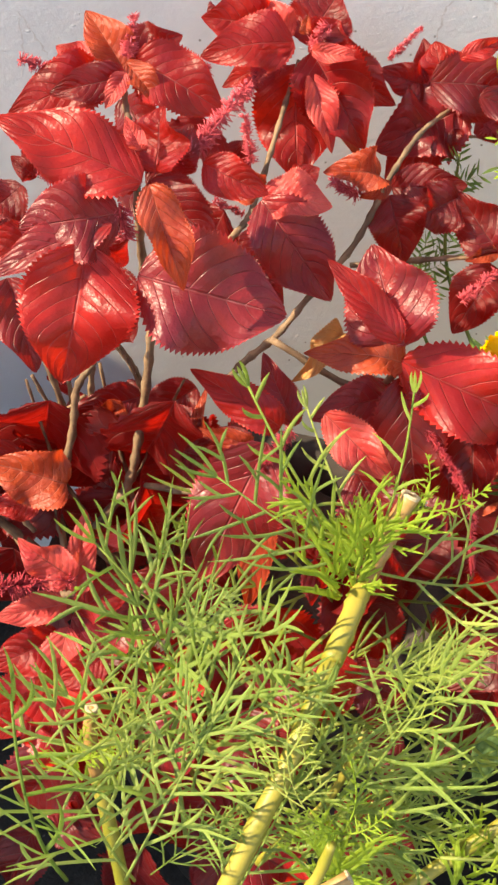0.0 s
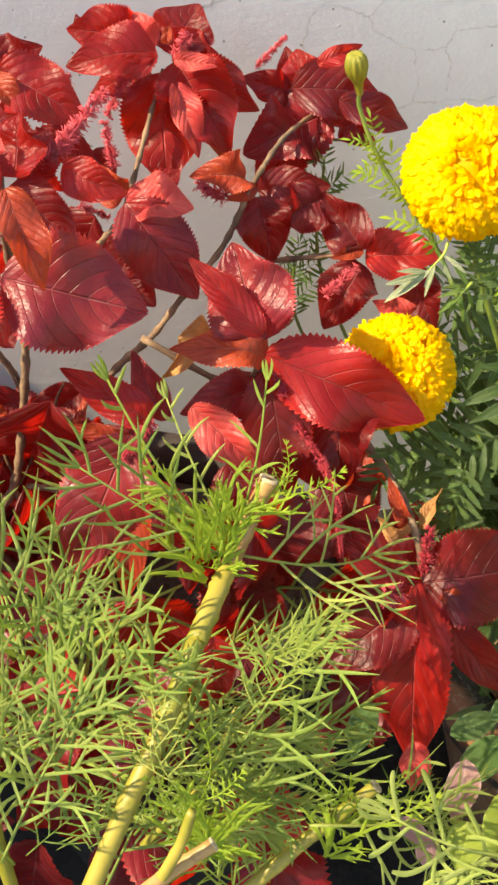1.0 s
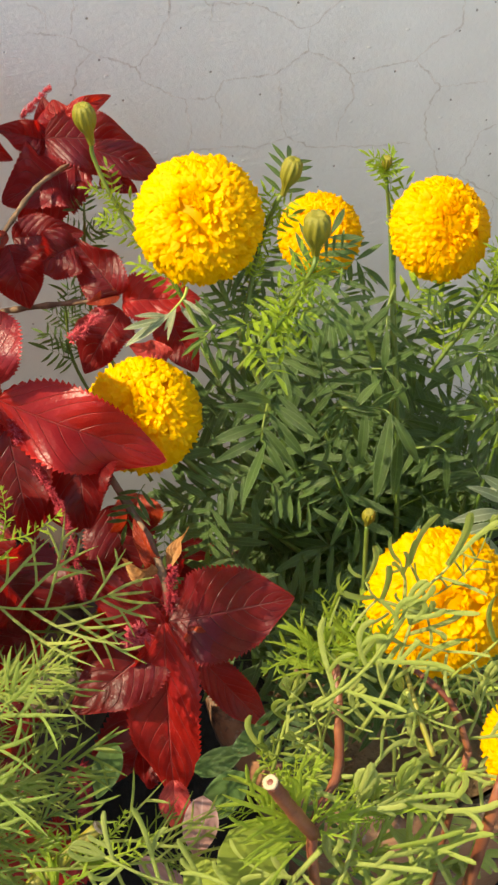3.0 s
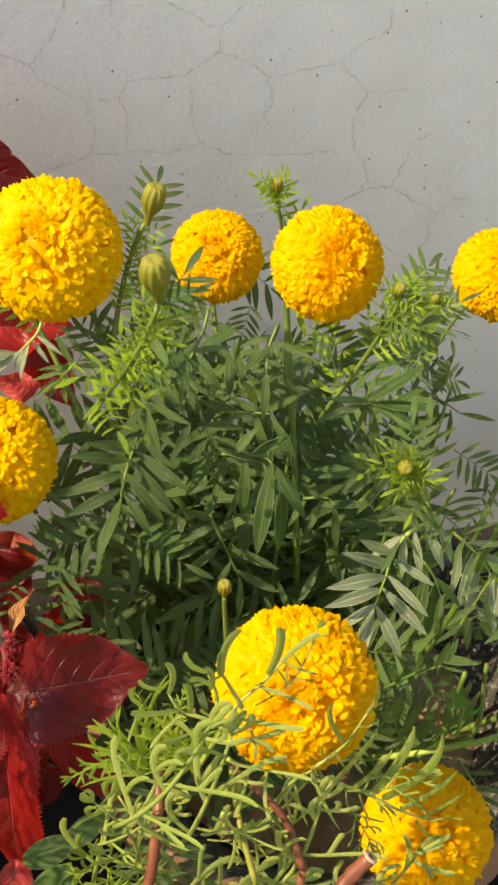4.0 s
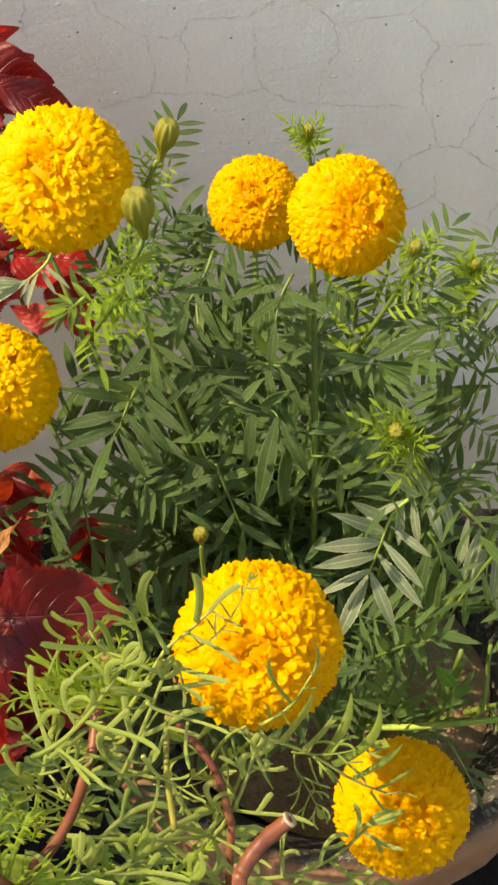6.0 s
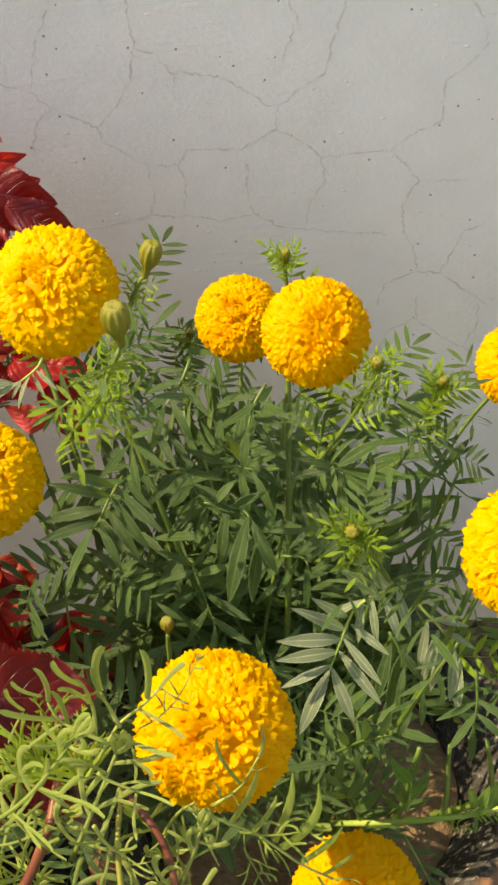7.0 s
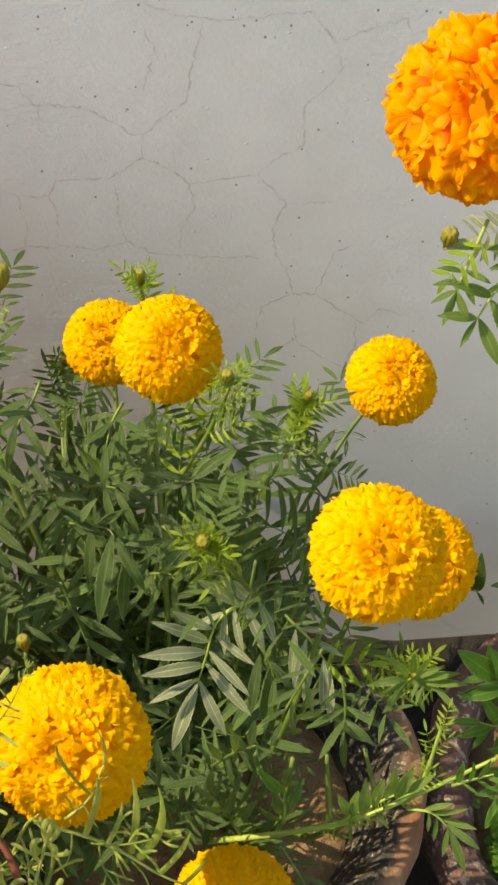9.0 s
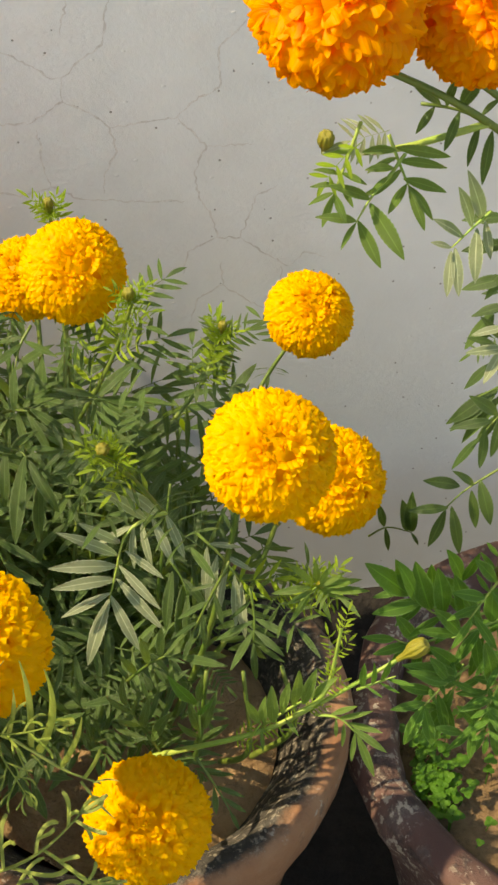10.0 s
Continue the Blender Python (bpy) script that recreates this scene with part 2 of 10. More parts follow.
RED_MATERIALS = (CRIMSON, MAROON, RUST, ROSE, SCARLET, WINE, SCARLET, TAN_LEAF)
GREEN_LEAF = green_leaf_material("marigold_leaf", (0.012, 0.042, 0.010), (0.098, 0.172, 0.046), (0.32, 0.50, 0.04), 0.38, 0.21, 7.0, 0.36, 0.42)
FRESH_LEAF = green_leaf_material("fresh_leaf", (0.15, 0.27, 0.018), (0.32, 0.46, 0.04), (0.42, 0.62, 0.03), 0.46, 0.36)
# lighter copy of the marigold leaf, sunlight put into its green
LIT_LEAF = green_leaf_material("sunlit_leaf", (0.075, 0.16, 0.022), (0.16, 0.26, 0.06), (0.28, 0.46, 0.04), 0.42, 0.34, 7.0, 0.35, 0.4)
# pale leaf with grazing sun and sky sheen put into its colour
SHEEN_LEAF = green_leaf_material("sheen_pale_leaf", (0.20, 0.27, 0.14), (0.40, 0.45, 0.29), (0.32, 0.48, 0.10), 0.40, 0.30, 7.0, 0.5)
MID_LEAF = green_leaf_material("young_leaf", (0.045, 0.14, 0.014), (0.11, 0.25, 0.032), (0.18, 0.42, 0.02), 0.5, 0.26, 7.0, 0.4)
FEATHER_LEAF = green_leaf_material("feathery_leaf", (0.14, 0.25, 0.014), (0.50, 0.55, 0.14), (0.38, 0.55, 0.04), 0.38, 0.32, 1.0, 0.0, 0.5)
CURLY_LEAF = green_leaf_material("curly_leaf", (0.22, 0.32, 0.04), (0.46, 0.52, 0.15), (0.40, 0.55, 0.06), 0.42, 0.28, 1.0, 0.0, 0.4)
BROAD_FEATHER = green_leaf_material("broad_feathery_leaf", (0.10, 0.20, 0.020), (0.32, 0.41, 0.10), (0.36, 0.50, 0.045), 0.36, 0.28, 1.0, 0.0, 0.5)
TUFT_LEAF = green_leaf_material("tuft_leaf", (0.22, 0.36, 0.03), (0.36, 0.48, 0.05), (0.50, 0.65, 0.05), 0.5, 0.35)
PINK_LEAF = green_leaf_material("pink_leaf", (0.50, 0.24, 0.24), (0.62, 0.38, 0.35), (0.6, 0.3, 0.28), 0.5, 0.3)
CLOVER = green_leaf_material("clover_leaf", (0.045, 0.145, 0.012), (0.12, 0.26, 0.025), (0.18, 0.40, 0.025), 0.5, 0.3, 1.0, 0.0)
LIME_LEAF = green_leaf_material("lime_leaf", (0.24, 0.34, 0.04), (0.36, 0.44, 0.07), (0.45, 0.55, 0.06), 0.5, 0.3)
BROAD_LEAF = green_leaf_material("broad_green_leaf", (0.05, 0.12, 0.03), (0.10, 0.18, 0.05), (0.15, 0.32, 0.05), 0.45, 0.25)
WHITE_PETAL = petal_material("white_petal", (0.6, 0.58, 0.55), (0.75, 0.74, 0.72), (0.6, 0.58, 0.55))
YELLOW_PETAL = petal_material("yellow_petal", (0.96, 0.52, 0.006), (0.98, 0.70, 0.014), (0.98, 0.64, 0.010))
GOLD_PETAL = petal_material("golden_petal", (0.97, 0.49, 0.006), (0.98, 0.645, 0.011), (0.98, 0.60, 0.008))
ORANGE_PETAL = petal_material("orange_petal", (0.93, 0.15, 0.002), (0.97, 0.47, 0.006), (0.97, 0.37, 0.005))
GREEN_STEM = stem_material("green_stem", (0.07, 0.14, 0.02), (0.15, 0.21, 0.035), 30.0)
FRESH_STEM = stem_material("fresh_stem", (0.20, 0.34, 0.05), (0.32, 0.42, 0.08), 30.0)
CURLY_STEM = stem_material("curly_stem", (0.24, 0.30, 0.05), (0.36, 0.40, 0.09), 30.0)
PALE_STEM = stem_material("pale_stem", (0.20, 0.20, 0.018), (0.33, 0.27, 0.045), 24.0, 0.5, 0.4)
TAN_STEM = stem_material("tan_cut_stem", (0.30, 0.16, 0.05), (0.44, 0.26, 0.09), 40.0)
RED_STEM = stem_material("red_brown_stem", (0.15, 0.040, 0.020), (0.25, 0.085, 0.035), 30.0)
CUT_WOOD = stem_material("cut_wood", (0.46, 0.34, 0.20), (0.60, 0.48, 0.32), 90.0, 0.8, 0.5)
BARK = stem_material("grey_brown_bark", (0.12, 0.075, 0.045), (0.26, 0.17, 0.10), 60.0, 0.8, 0.9)
CATKIN = stem_material("crimson_catkin", (0.30, 0.012, 0.02), (0.55, 0.05, 0.08), 120.0, 0.6)
PINK_CATKIN = stem_material("pink_catkin", (0.50, 0.035, 0.06), (0.64, 0.11, 0.13), 120.0, 0.6)
CALYX = stem_material("calyx_green", (0.07, 0.16, 0.03), (0.20, 0.26, 0.04), 60.0)
BUD_GREEN = stem_material("bud_green", (0.13, 0.155, 0.012), (0.30, 0.255, 0.02), 160.0)
BOUNCE_CONCRETE = soil_material("bounce_concrete", (0.42, 0.40, 0.36), (0.50, 0.47, 0.42))
WALL = wall_material()
CRACK = stem_material("crack", (0.50, 0.505, 0.495), (0.63, 0.64, 0.635), 90.0, 0.9)
TERRACOTTA = clay_material("weathered_terracotta", (0.25, 0.115, 0.052), (0.33, 0.185, 0.10), (0.030, 0.026, 0.019), 0.08, (0.152, 0.163, 0.20))
DARK_CLAY = clay_material("dark_weathered_clay", (0.085, 0.040, 0.032), (0.135, 0.078, 0.062), (0.035, 0.022, 0.019), 0.10, None, 0.53)
SOIL = soil_material("dry_soil", (0.28, 0.17, 0.078), (0.41, 0.27, 0.135))
# darker version of the soil, for the right-hand pot
DARKER_SOIL = soil_material("darker_soil", (0.185, 0.115, 0.05), (0.28, 0.18, 0.09))
# copperleaf pot and its soil: shade under the shrub put into their colours
SHADE_DARK_SOIL = soil_material("shade_dark_soil", (0.06, 0.042, 0.03), (0.11, 0.08, 0.055))
SHADE_BLACK = stem_material("shade_black_pot", (0.022, 0.017, 0.014), (0.045, 0.034, 0.028), 30.0, 0.85, 0.8)
# near black: the deep shade between the pots is put into this colour
SHADE_GROUND = soil_material("shade_dark_ground", (0.014, 0.012, 0.010), (0.026, 0.022, 0.018))

# ---- shapes ----
def mesh_of(name, verts, faces, material, uvs=None, smooth=True):
    """A mesh from computed vertices; uvs: one pair for each vertex."""
    me = bpy.data.meshes.new(name)
    me.from_pydata([tuple(v) for v in verts], [], faces)
    if uvs is not None:
        layer = me.uv_layers.new(name="UVMap")
        loops = np.empty(len(me.loops), dtype=np.int32)
        me.loops.foreach_get("vertex_index", loops)
        layer.data.foreach_set("uv", np.asarray(uvs, dtype=np.float32)[loops].ravel())
    me.materials.append(material)
    if smooth:
        me.polygons.foreach_set("use_smooth", [True] * len(me.polygons))
    me.update()
    return me


def part(name, me, parent, label="", m=None):
    ob = new(name, me)
    ob.parent = parent
    if m is not None:
        ob.matrix_basis = m
    if label:
        tagged(ob, label)
    return ob


def thing(name, place, label, category, group=""):
    ob = new(name)
    ob.empty_display_size = 0.02
    ob.location = place
    return tagged(ob, label, category, group)


def inside(parent, m):
    """A world pose as seen from a thing that is only moved, not turned."""
    return Matrix.Translation(-Vector(parent.location)) @ m


def blade_pose(base, tip, facing, length=1.0, spin=0.0):
    """Pose of a unit blade (along +y, face +z) that runs from base to tip and faces a way."""
    base, tip = Vector(base), Vector(tip)
    y = (tip - base)
    size = y.length / length
    y = y.normalized()
    z = Vector(facing) - y * y.dot(Vector(facing))
    z = z.normalized() if z.length > 1e-4 else y.orthogonal().normalized()
    x = y.cross(z)
    m = Matrix((x, y, z)).transposed().to_4x4()
    m.translation = base
    return m @ Matrix.Rotation(radians(spin), 4, "Y") @ Matrix.Diagonal((size, size, size, 1))


def smooth_line(points, steps):
    """Points along a rounded line through the given ones."""
    pts = [Vector(p) for p in points]
    if len(pts) == 2:
        return [pts[0].lerp(pts[1], i / steps) for i in range(steps + 1)]
    ext = [pts[0] * 2 - pts[1]] + pts + [pts[-1] * 2 - pts[-2]]
    out = []
    n = len(pts) - 1
    for i in range(steps + 1):
        f = min(i / steps * n, n - 1e-6)
        k = int(f)
        t = f - k
        a, b, c, d = ext[k:k + 4]
        out.append(0.5 * ((2 * b) + (c - a) * t + (2 * a - 5 * b + 4 * c - d) * t * t + (3 * b - a - 3 * c + d) * t ** 3))
    return out


def tube_data(points, r0, r1, sides=7, steps=14, knots=0.0, every=4, seed=0, cap=True):
    """Vertices, faces and uvs of a round tapering stem, with swollen nodes if asked."""
    line = smooth_line(points, steps)
    rng = random.Random(seed)
    verts, faces, uvs = [], [], []
    up = Vector((0.3, 0.9, 0.2))
    for i, p in enumerate(line):
        t = (line[min(i + 1, steps)] - line[max(i - 1, 0)]).normalized()
        a = t.cross(up).normalized()
        b = a.cross(t)
        r = r0 + (r1 - r0) * i / steps
        if knots and i % every == 0 and 0 < i < steps:
            r *= 1 + knots
        for k in range(sides):
            w = 2 * math.pi * k / sides
            rr = r * (1 + rng.uniform(-0.06, 0.06))
            verts.append(p + a * (math.cos(w) * rr) + b * (math.sin(w) * rr))
            uvs.append((k / sides, i / steps))
    for i in range(steps):
        for k in range(sides):
            j = (k + 1) % sides
            faces.append((i * sides + k, i * sides + j, (i + 1) * sides + j, (i + 1) * sides + k))
    if cap:
        faces.append(tuple(range(sides))[::-1])
        faces.append(tuple(steps * sides + k for k in range(sides)))
    return verts, faces, uvs


def joined(pieces):
    verts, faces, uvs = [], [], []
    for v, f, u in pieces:
        o = len(verts)
        verts += v
        faces += [tuple(i + o for i in q) for q in f]
        uvs += u
    return verts, faces, uvs


def moved(data, m):
    return [m @ Vector(v) for v in data[0]], data[1], data[2]


def stem(parent, points, r0, r1, material, name="stem", steps=14, sides=7, knots=0.0, every=4, label=""):
    off = Vector(parent.location)
    d = tube_data([Vector(p) - off for p in points], r0, r1, sides, steps, knots, every, len(points))
    return part(name, mesh_of(name, *d[:2], material, d[2]), parent, label)


def blade_data(half, rows=24, cols=6, teeth=0, tooth=0.0, fold=0.15, droop=0.25, wave=0.0, seed=0, twist=0.0, pucker=0.0, bow=0.55):
    """A leaf blade of length 1 along +y: half(v) is its half width; the edge is toothed, the blade folded and drooping."""
    rng = random.Random(seed)
    p1, p2, p3 = (rng.uniform(0, 6.28) for _ in range(3))
    if teeth:
        rows = teeth * 2
    verts, uvs, faces = [], [], []
    for i in range(rows + 1):
        v = i / rows
        w = half(v)
        cut = 1 - tooth if teeth and i % 2 == 0 else 1.0
        fall = -droop * v * v
        for j in range(cols + 1):
            s = 2 * j / cols - 1
            x = s * w * (cut if abs(s) > 0.99 else 1.0)
            z = fall + fold * w * (abs(s) - bow * s * s) + pucker * w * 2.6 * abs(s) * (1 - abs(s)) * math.sin(6.283 * (8 * v - 1.9 * abs(s) - 0.9 * s * s)) * math.sin(math.pi * v) + wave * abs(s) * math.sin(9 * v + (p1 if s > 0 else p2)) * w + 0.3 * wave * math.sin(5 * v + p3) * w
            y = v - 0.12 * droop * v * v + (0.012 * (abs(s) > 0.99) if teeth and i % 2 == 0 else 0)
            c, d = math.cos(twist * v), math.sin(twist * v)
            verts.append(Vector((x * c - (z - fall) * d, y, fall + x * d + (z - fall) * c)))
            uvs.append((0.5 + s / 2, v))
    n = cols + 1
    for i in range(rows):
        for j in range(cols):
            faces.append((i * n + j, i * n + j + 1, (i + 1) * n + j + 1, (i + 1) * n + j))
    return verts, faces, uvs


def ovate(width, push=0.80):
    """Half width of an egg-shaped blade with a rounded base and a drawn-out tip."""
    def half(v):
        w = max(0.0, math.sin(math.pi * min(1.0, v) ** push)) ** 0.68
        t = min(1.0, max(0.0, (v - 0.62) / 0.38))
        return width * (0.012 + 0.988 * w * (1 - 0.26 * t * t * (3 - 2 * t)))
    return half


def lance(width):
    return lambda v: width * (0.05 + 0.95 * math.sin(math.pi * min(1.0, v * 0.98 + 0.02)) ** 0.85) if v < 0.99 else width * 0.03


def pinnate_data(pairs, leaflet, width, droop, seed, teeth=11, narrow=1.0, rise=0.25):
    """A feather-shaped leaf of length 1: a rib with paired leaflets and one at the end."""
    rng = random.Random(seed)
    rib = lambda t: Vector((0.03 * math.sin(3 * t + seed), t, rise * t - (rise + droop) * t * t))
    pieces = [tube_data([rib(i / 5) for i in range(6)], 0.012, 0.004, 4, 8)]
    for i in range(pairs):
        t = 0.16 + 0.74 * i / max(1, pairs - 1)
        size = leaflet * (0.55 + 0.45 * math.sin(math.pi * (0.2 + 0.62 * t))) * rng.uniform(0.93, 1.07)
        for s in (-1, 1):
            d = blade_data(lance(width * narrow), 8, 2, teeth, 0.10, 0.35, rng.uniform(0.05, 0.3), 0.1, seed * 91 + i * 2 + s, rng.uniform(-0.25, 0.25))
            go = Vector((s * rng.uniform(0.8, 0.95), rng.uniform(0.42, 0.62), rng.uniform(-0.12, 0.16)))
            p = rib(t + 0.012 * s)
            m = blade_pose(p, p + go, (0.15 * s + rng.uniform(-.12, .12), 0.0, 1), go.length)
            pieces.append(moved(d, m @ Matrix.Diagonal((size, size, size, 1))))
    p = rib(1.0)
    d = blade_data(lance(width * narrow), 8, 2, teeth, 0.10, 0.3, 0.3, 0.1, seed + 7)
    pieces.append(moved(d, blade_pose(p, p + Vector((0, 1, -0.4)), (0, 0, 1)) @ Matrix.Diagonal((leaflet, leaflet, leaflet, 1))))
    return joined(pieces)


def thread_data(points, width, steps=6, blunt=False):
    """A narrow flat lobe with a slight gutter along a line, pointed or blunt."""
    line = smooth_line(points, steps)
    verts, faces, uvs = [], [], []
    for i, p in enumerate(line):
        v = i / steps
        t = (line[min(i + 1, steps)] - line[max(i - 1, 0)]).normalized()
        a = t.cross(Vector((0, 0.2, 1))).normalized()
        b = a.cross(t)
        w = width * ((0.85 + 0.35 * v if v < 0.95 else 0.6) if blunt else (1.0 if v < 0.6 else 1.0 - 0.85 * ((v - 0.6) / 0.4) ** 1.5))
        for s in (-1, 0, 1):
            verts.append(p + a * (s * w) - b * (0.55 * w * abs(s)))
            uvs.append((0.5 + s * 0.5, v))
    for i in range(steps):
        for j in range(2):
            faces.append((i * 3 + j, i * 3 + j + 1, i * 3 + j + 4, i * 3 + j + 3))
    return verts, faces, uvs


def arc_line(p, go, normal, length, bend, hook, steps=6):
    """Points of a line that turns about normal as it runs, most at its end."""
    out, h, q = [p.copy()], go.normalized(), p.copy()
    for i in range(steps):
        f = (i + 0.5) / steps
        h = Matrix.Rotation((bend + hook * 3 * f * f) / steps, 3, normal) @ h
        q = q + h * (length / steps)
        out.append(q.copy())
    return out


def feather_data(pairs, reach, width, seed, sub=2, curl=0.3, hook=0.0, blunt=False, sweep=1.0):
    """A twice-cut leaf of length 1 with narrow lobes; hook curls the lobes' ends."""
    rng = random.Random(seed)
    bend = rng.uniform(-0.14, 0.14)
    rib = lambda t: Vector((bend * math.sin(2.6 * t), t, 0.18 * t - 0.36 * t * t))
    pieces = [tube_data([rib(i / 5) for i in range(6)], width * 0.95, width * 0.6, 5, 9)]
    for i in range(pairs):
        t = 0.24 + 0.66 * i / (pairs - 1)
        for s in (-1, 1):
            if rng.random() < 0.06:
                continue
            size = reach * (1.0 - 0.75 * abs(t - 0.4)) * rng.uniform(0.8, 1.15)
            p = rib(t + 0.035 * s)
            go = Vector((s * sweep * rng.uniform(0.65, 0.85), rng.uniform(0.5, 0.8), rng.uniform(-0.2, 0.35))).normalized()
            up = Vector((rng.uniform(-0.35, 0.35), rng.uniform(-0.35, 0.35), 1)).normalized()
            turn = s * curl * rng.uniform(-0.5, 1.0)
            twist = rng.choice((-1, 1)) * hook * rng.uniform(0.3, 1.2)
            line = arc_line(p, go, up, size, turn, twist)
            pieces.append(thread_data(line, width, 9 if hook else 7, blunt))
            r = rng.choice((-1, 1))
            for k in range(sub):
                f = (0.32, 0.55, 0.74)[k] + rng.uniform(-0.05, 0.05)
                q = line[0].lerp(line[-1], f) if not hook else line[int(f * 6)]
                h = (line[min(6, int(f * 6) + 1)] - line[int(f * 6)]).normalized()
                side = up.cross(h) * r
                r = -r
                g2 = h * 0.85 + side * rng.uniform(0.4, 0.75) + up * rng.uniform(-0.2, 0.3)
                pieces.append(thread_data(arc_line(line[int(f * 6)].lerp(line[min(6, int(f * 6) + 1)], f * 6 - int(f * 6)), g2, up, size * rng.uniform(0.34, 0.52) * (1.1 - 0.3 * k), -r * 0.4 * curl, rng.choice((-1, 1)) * hook * rng.uniform(0.2, 1.0)), width * 0.9, 7, blunt))
    p = rib(1.0)
    for a in (-0.55, 0.0, 0.5):
        pieces.append(thread_data(arc_line(p, Vector((a, 1, rng.uniform(-.1, .2))), Vector((0, 0, 1)), reach * rng.uniform(0.4, 0.6), a * curl, hook * a), width, 6, blunt))
    return joined(pieces)


def pompon_data(petals, seed, flat=0.82, ruffle=1.0, length=0.34, wide=0.19, curl=0.0, middle=0.62):
    """A double flower head of radius 1 about +z: ruffled petals that overlap like scales, curled and upright in the middle."""
    rng = random.Random(seed)
    pieces = []
    for i in range(petals):
        c = max(-0.8, min(1.0, 1 - (i + 0.5) / petals * 1.75 + rng.uniform(-0.015, 0.015)))
        s = math.sqrt(max(0.0, 1 - c * c))
        a = i * 2.399963 + rng.uniform(-0.35, 0.35)
        out = Vector((math.cos(a) * s, math.sin(a) * s, c))
        down = Vector((math.cos(a) * c, math.sin(a) * c, -s))
        turn = rng.uniform(-1.1, 1.1) * (1.3 - 0.6 * min(1.0, s))
        down = (down * math.cos(turn) + out.cross(down) * math.sin(turn)).normalized()
        roll = rng.uniform(-0.22, 0.22)
        side = (out.cross(down).normalized() * math.cos(roll) + out * math.sin(roll)).normalized()
        rim = min(1.0, math.acos(max(-1, min(1, c))) / 1.1)
        size = rng.uniform(0.75, 1.2) * (middle + (1 - middle) * rim)
        w, ln = wide * size, length * size
        flatten = min(1.0, math.acos(max(-1, min(1, c))) / 0.55)
        a0 = radians(-8 + 56 * flatten + rng.uniform(-9, 9))
        a1 = radians(14 + 88 * flatten + 6 - 20 * curl + rng.uniform(-10, 10))
        rows, cols = (3, 8) if wide < 0.2 else (5, 12)
        ph, ph2 = rng.uniform(0, 6.28), rng.uniform(0, 6.28)
        verts, uvs, faces = [], [], []
        p = out * (1.0 - ln * (0.86 - 0.30 * rim) + rng.uniform(-0.014, 0.014))
        for r in range(rows + 1):
            v = r / rows
            if r:
                th = a0 + (a1 - a0) * (v - 0.5 / rows)
                p = p + (out * math.cos(th) + down * math.sin(th)) * (ln / rows)
            th = a0 + (a1 - a0) * v
            face = out * math.sin(th) - down * math.cos(th)
            for k in range(cols + 1):
                u = 2 * k / cols - 1
                ww = w * (0.34 + 0.66 * math.sin(math.pi / 2 * min(1.0, 0.15 + v)))
                if v > 0.99:
                    ww *= 0.97
                lift = ruffle * w * v * v * (0.24 * math.sin(u * 3.4 + ph) + 0.17 * math.sin(u * 7.0 + ph2)) - 0.03 * w * u * u
                edge = ln * v ** 2 * (0.045 * math.sin(u * 7.0 + ph) - 0.05 * u * u - 0.22 * u ** 4)
                q = p + side * (u * ww) + face * lift + (out * math.cos(th) + down * math.sin(th)) * edge
                verts.append(Vector((q.x, q.y, q.z * flat)))
                uvs.append((k / cols, v))
        n = cols + 1
        for r in range(rows):
            for k in range(cols):
                faces.append((r * n + k, r * n + k + 1, (r + 1) * n + k + 1, (r + 1) * n + k))
        pieces.append((verts, faces, uvs))
    core = []
    for i in range(9):
        lat = math.pi * i / 8
        for k in range(14):
            w = 2 * math.pi * k / 14
            core.append(Vector((0.84 * math.sin(lat) * math.cos(w), 0.84 * math.sin(lat) * math.sin(w), 0.84 * flat * math.cos(lat))))
    pieces.append((core, [(i * 14 + k, i * 14 + (k + 1) % 14, (i + 1) * 14 + (k + 1) % 14, (i + 1) * 14 + k) for i in range(8) for k in range(14)], [(0.5, 0.05)] * len(core)))
    return joined(pieces)


def turned_data(profile, sides=20, ribs=0, depth=0.0):
    """A shape turned about +z from (radius, height) pairs, ribbed if asked."""
    verts, faces, uvs = [], [], []
    for i, (r, z) in enumerate(profile):
        for k in range(sides):
            w = 2 * math.pi * k / sides
            rr = r * (1 + (depth * math.cos(ribs * w) if ribs else 0))
            verts.append(Vector((rr * math.cos(w), rr * math.sin(w), z)))
            uvs.append((k / sides, i / len(profile)))
    for i in range(len(profile) - 1):
        for k in range(sides):
            j = (k + 1) % sides
            faces.append((i * sides + k, i * sides + j, (i + 1) * sides + j, (i + 1) * sides + k))
    faces.append(tuple((len(profile) - 1) * sides + k for k in range(sides)))
    return verts, faces, uvs


def cut_end(plant, points, r, material):
    """The pale face of a cut stem at the end of its line."""
    up = (Vector(points[-1]) - Vector(points[-2])).normalized()
    d = turned_data([(1.04, -0.25), (1.06, 0.02), (0.9, 0.12), (0.45, 0.05), (0.3, -0.25)], 14, 5, 0.05)
    part("cut_end", mesh_of("cut_end", *d[:2], material, d[2]), plant, "pale dry cut end", inside(plant, aim(points[-1], up, r)))


def aim(base, up, size, spin=0.0):
    """Pose with +z along up."""
    q = Vector((0, 0, 1)).rotation_difference(Vector(up).normalized())
    return Matrix.Translation(base) @ q.to_matrix().to_4x4() @ Matrix.Rotation(spin, 4, "Z") @ Matrix.Diagonal((size, size, size, 1))


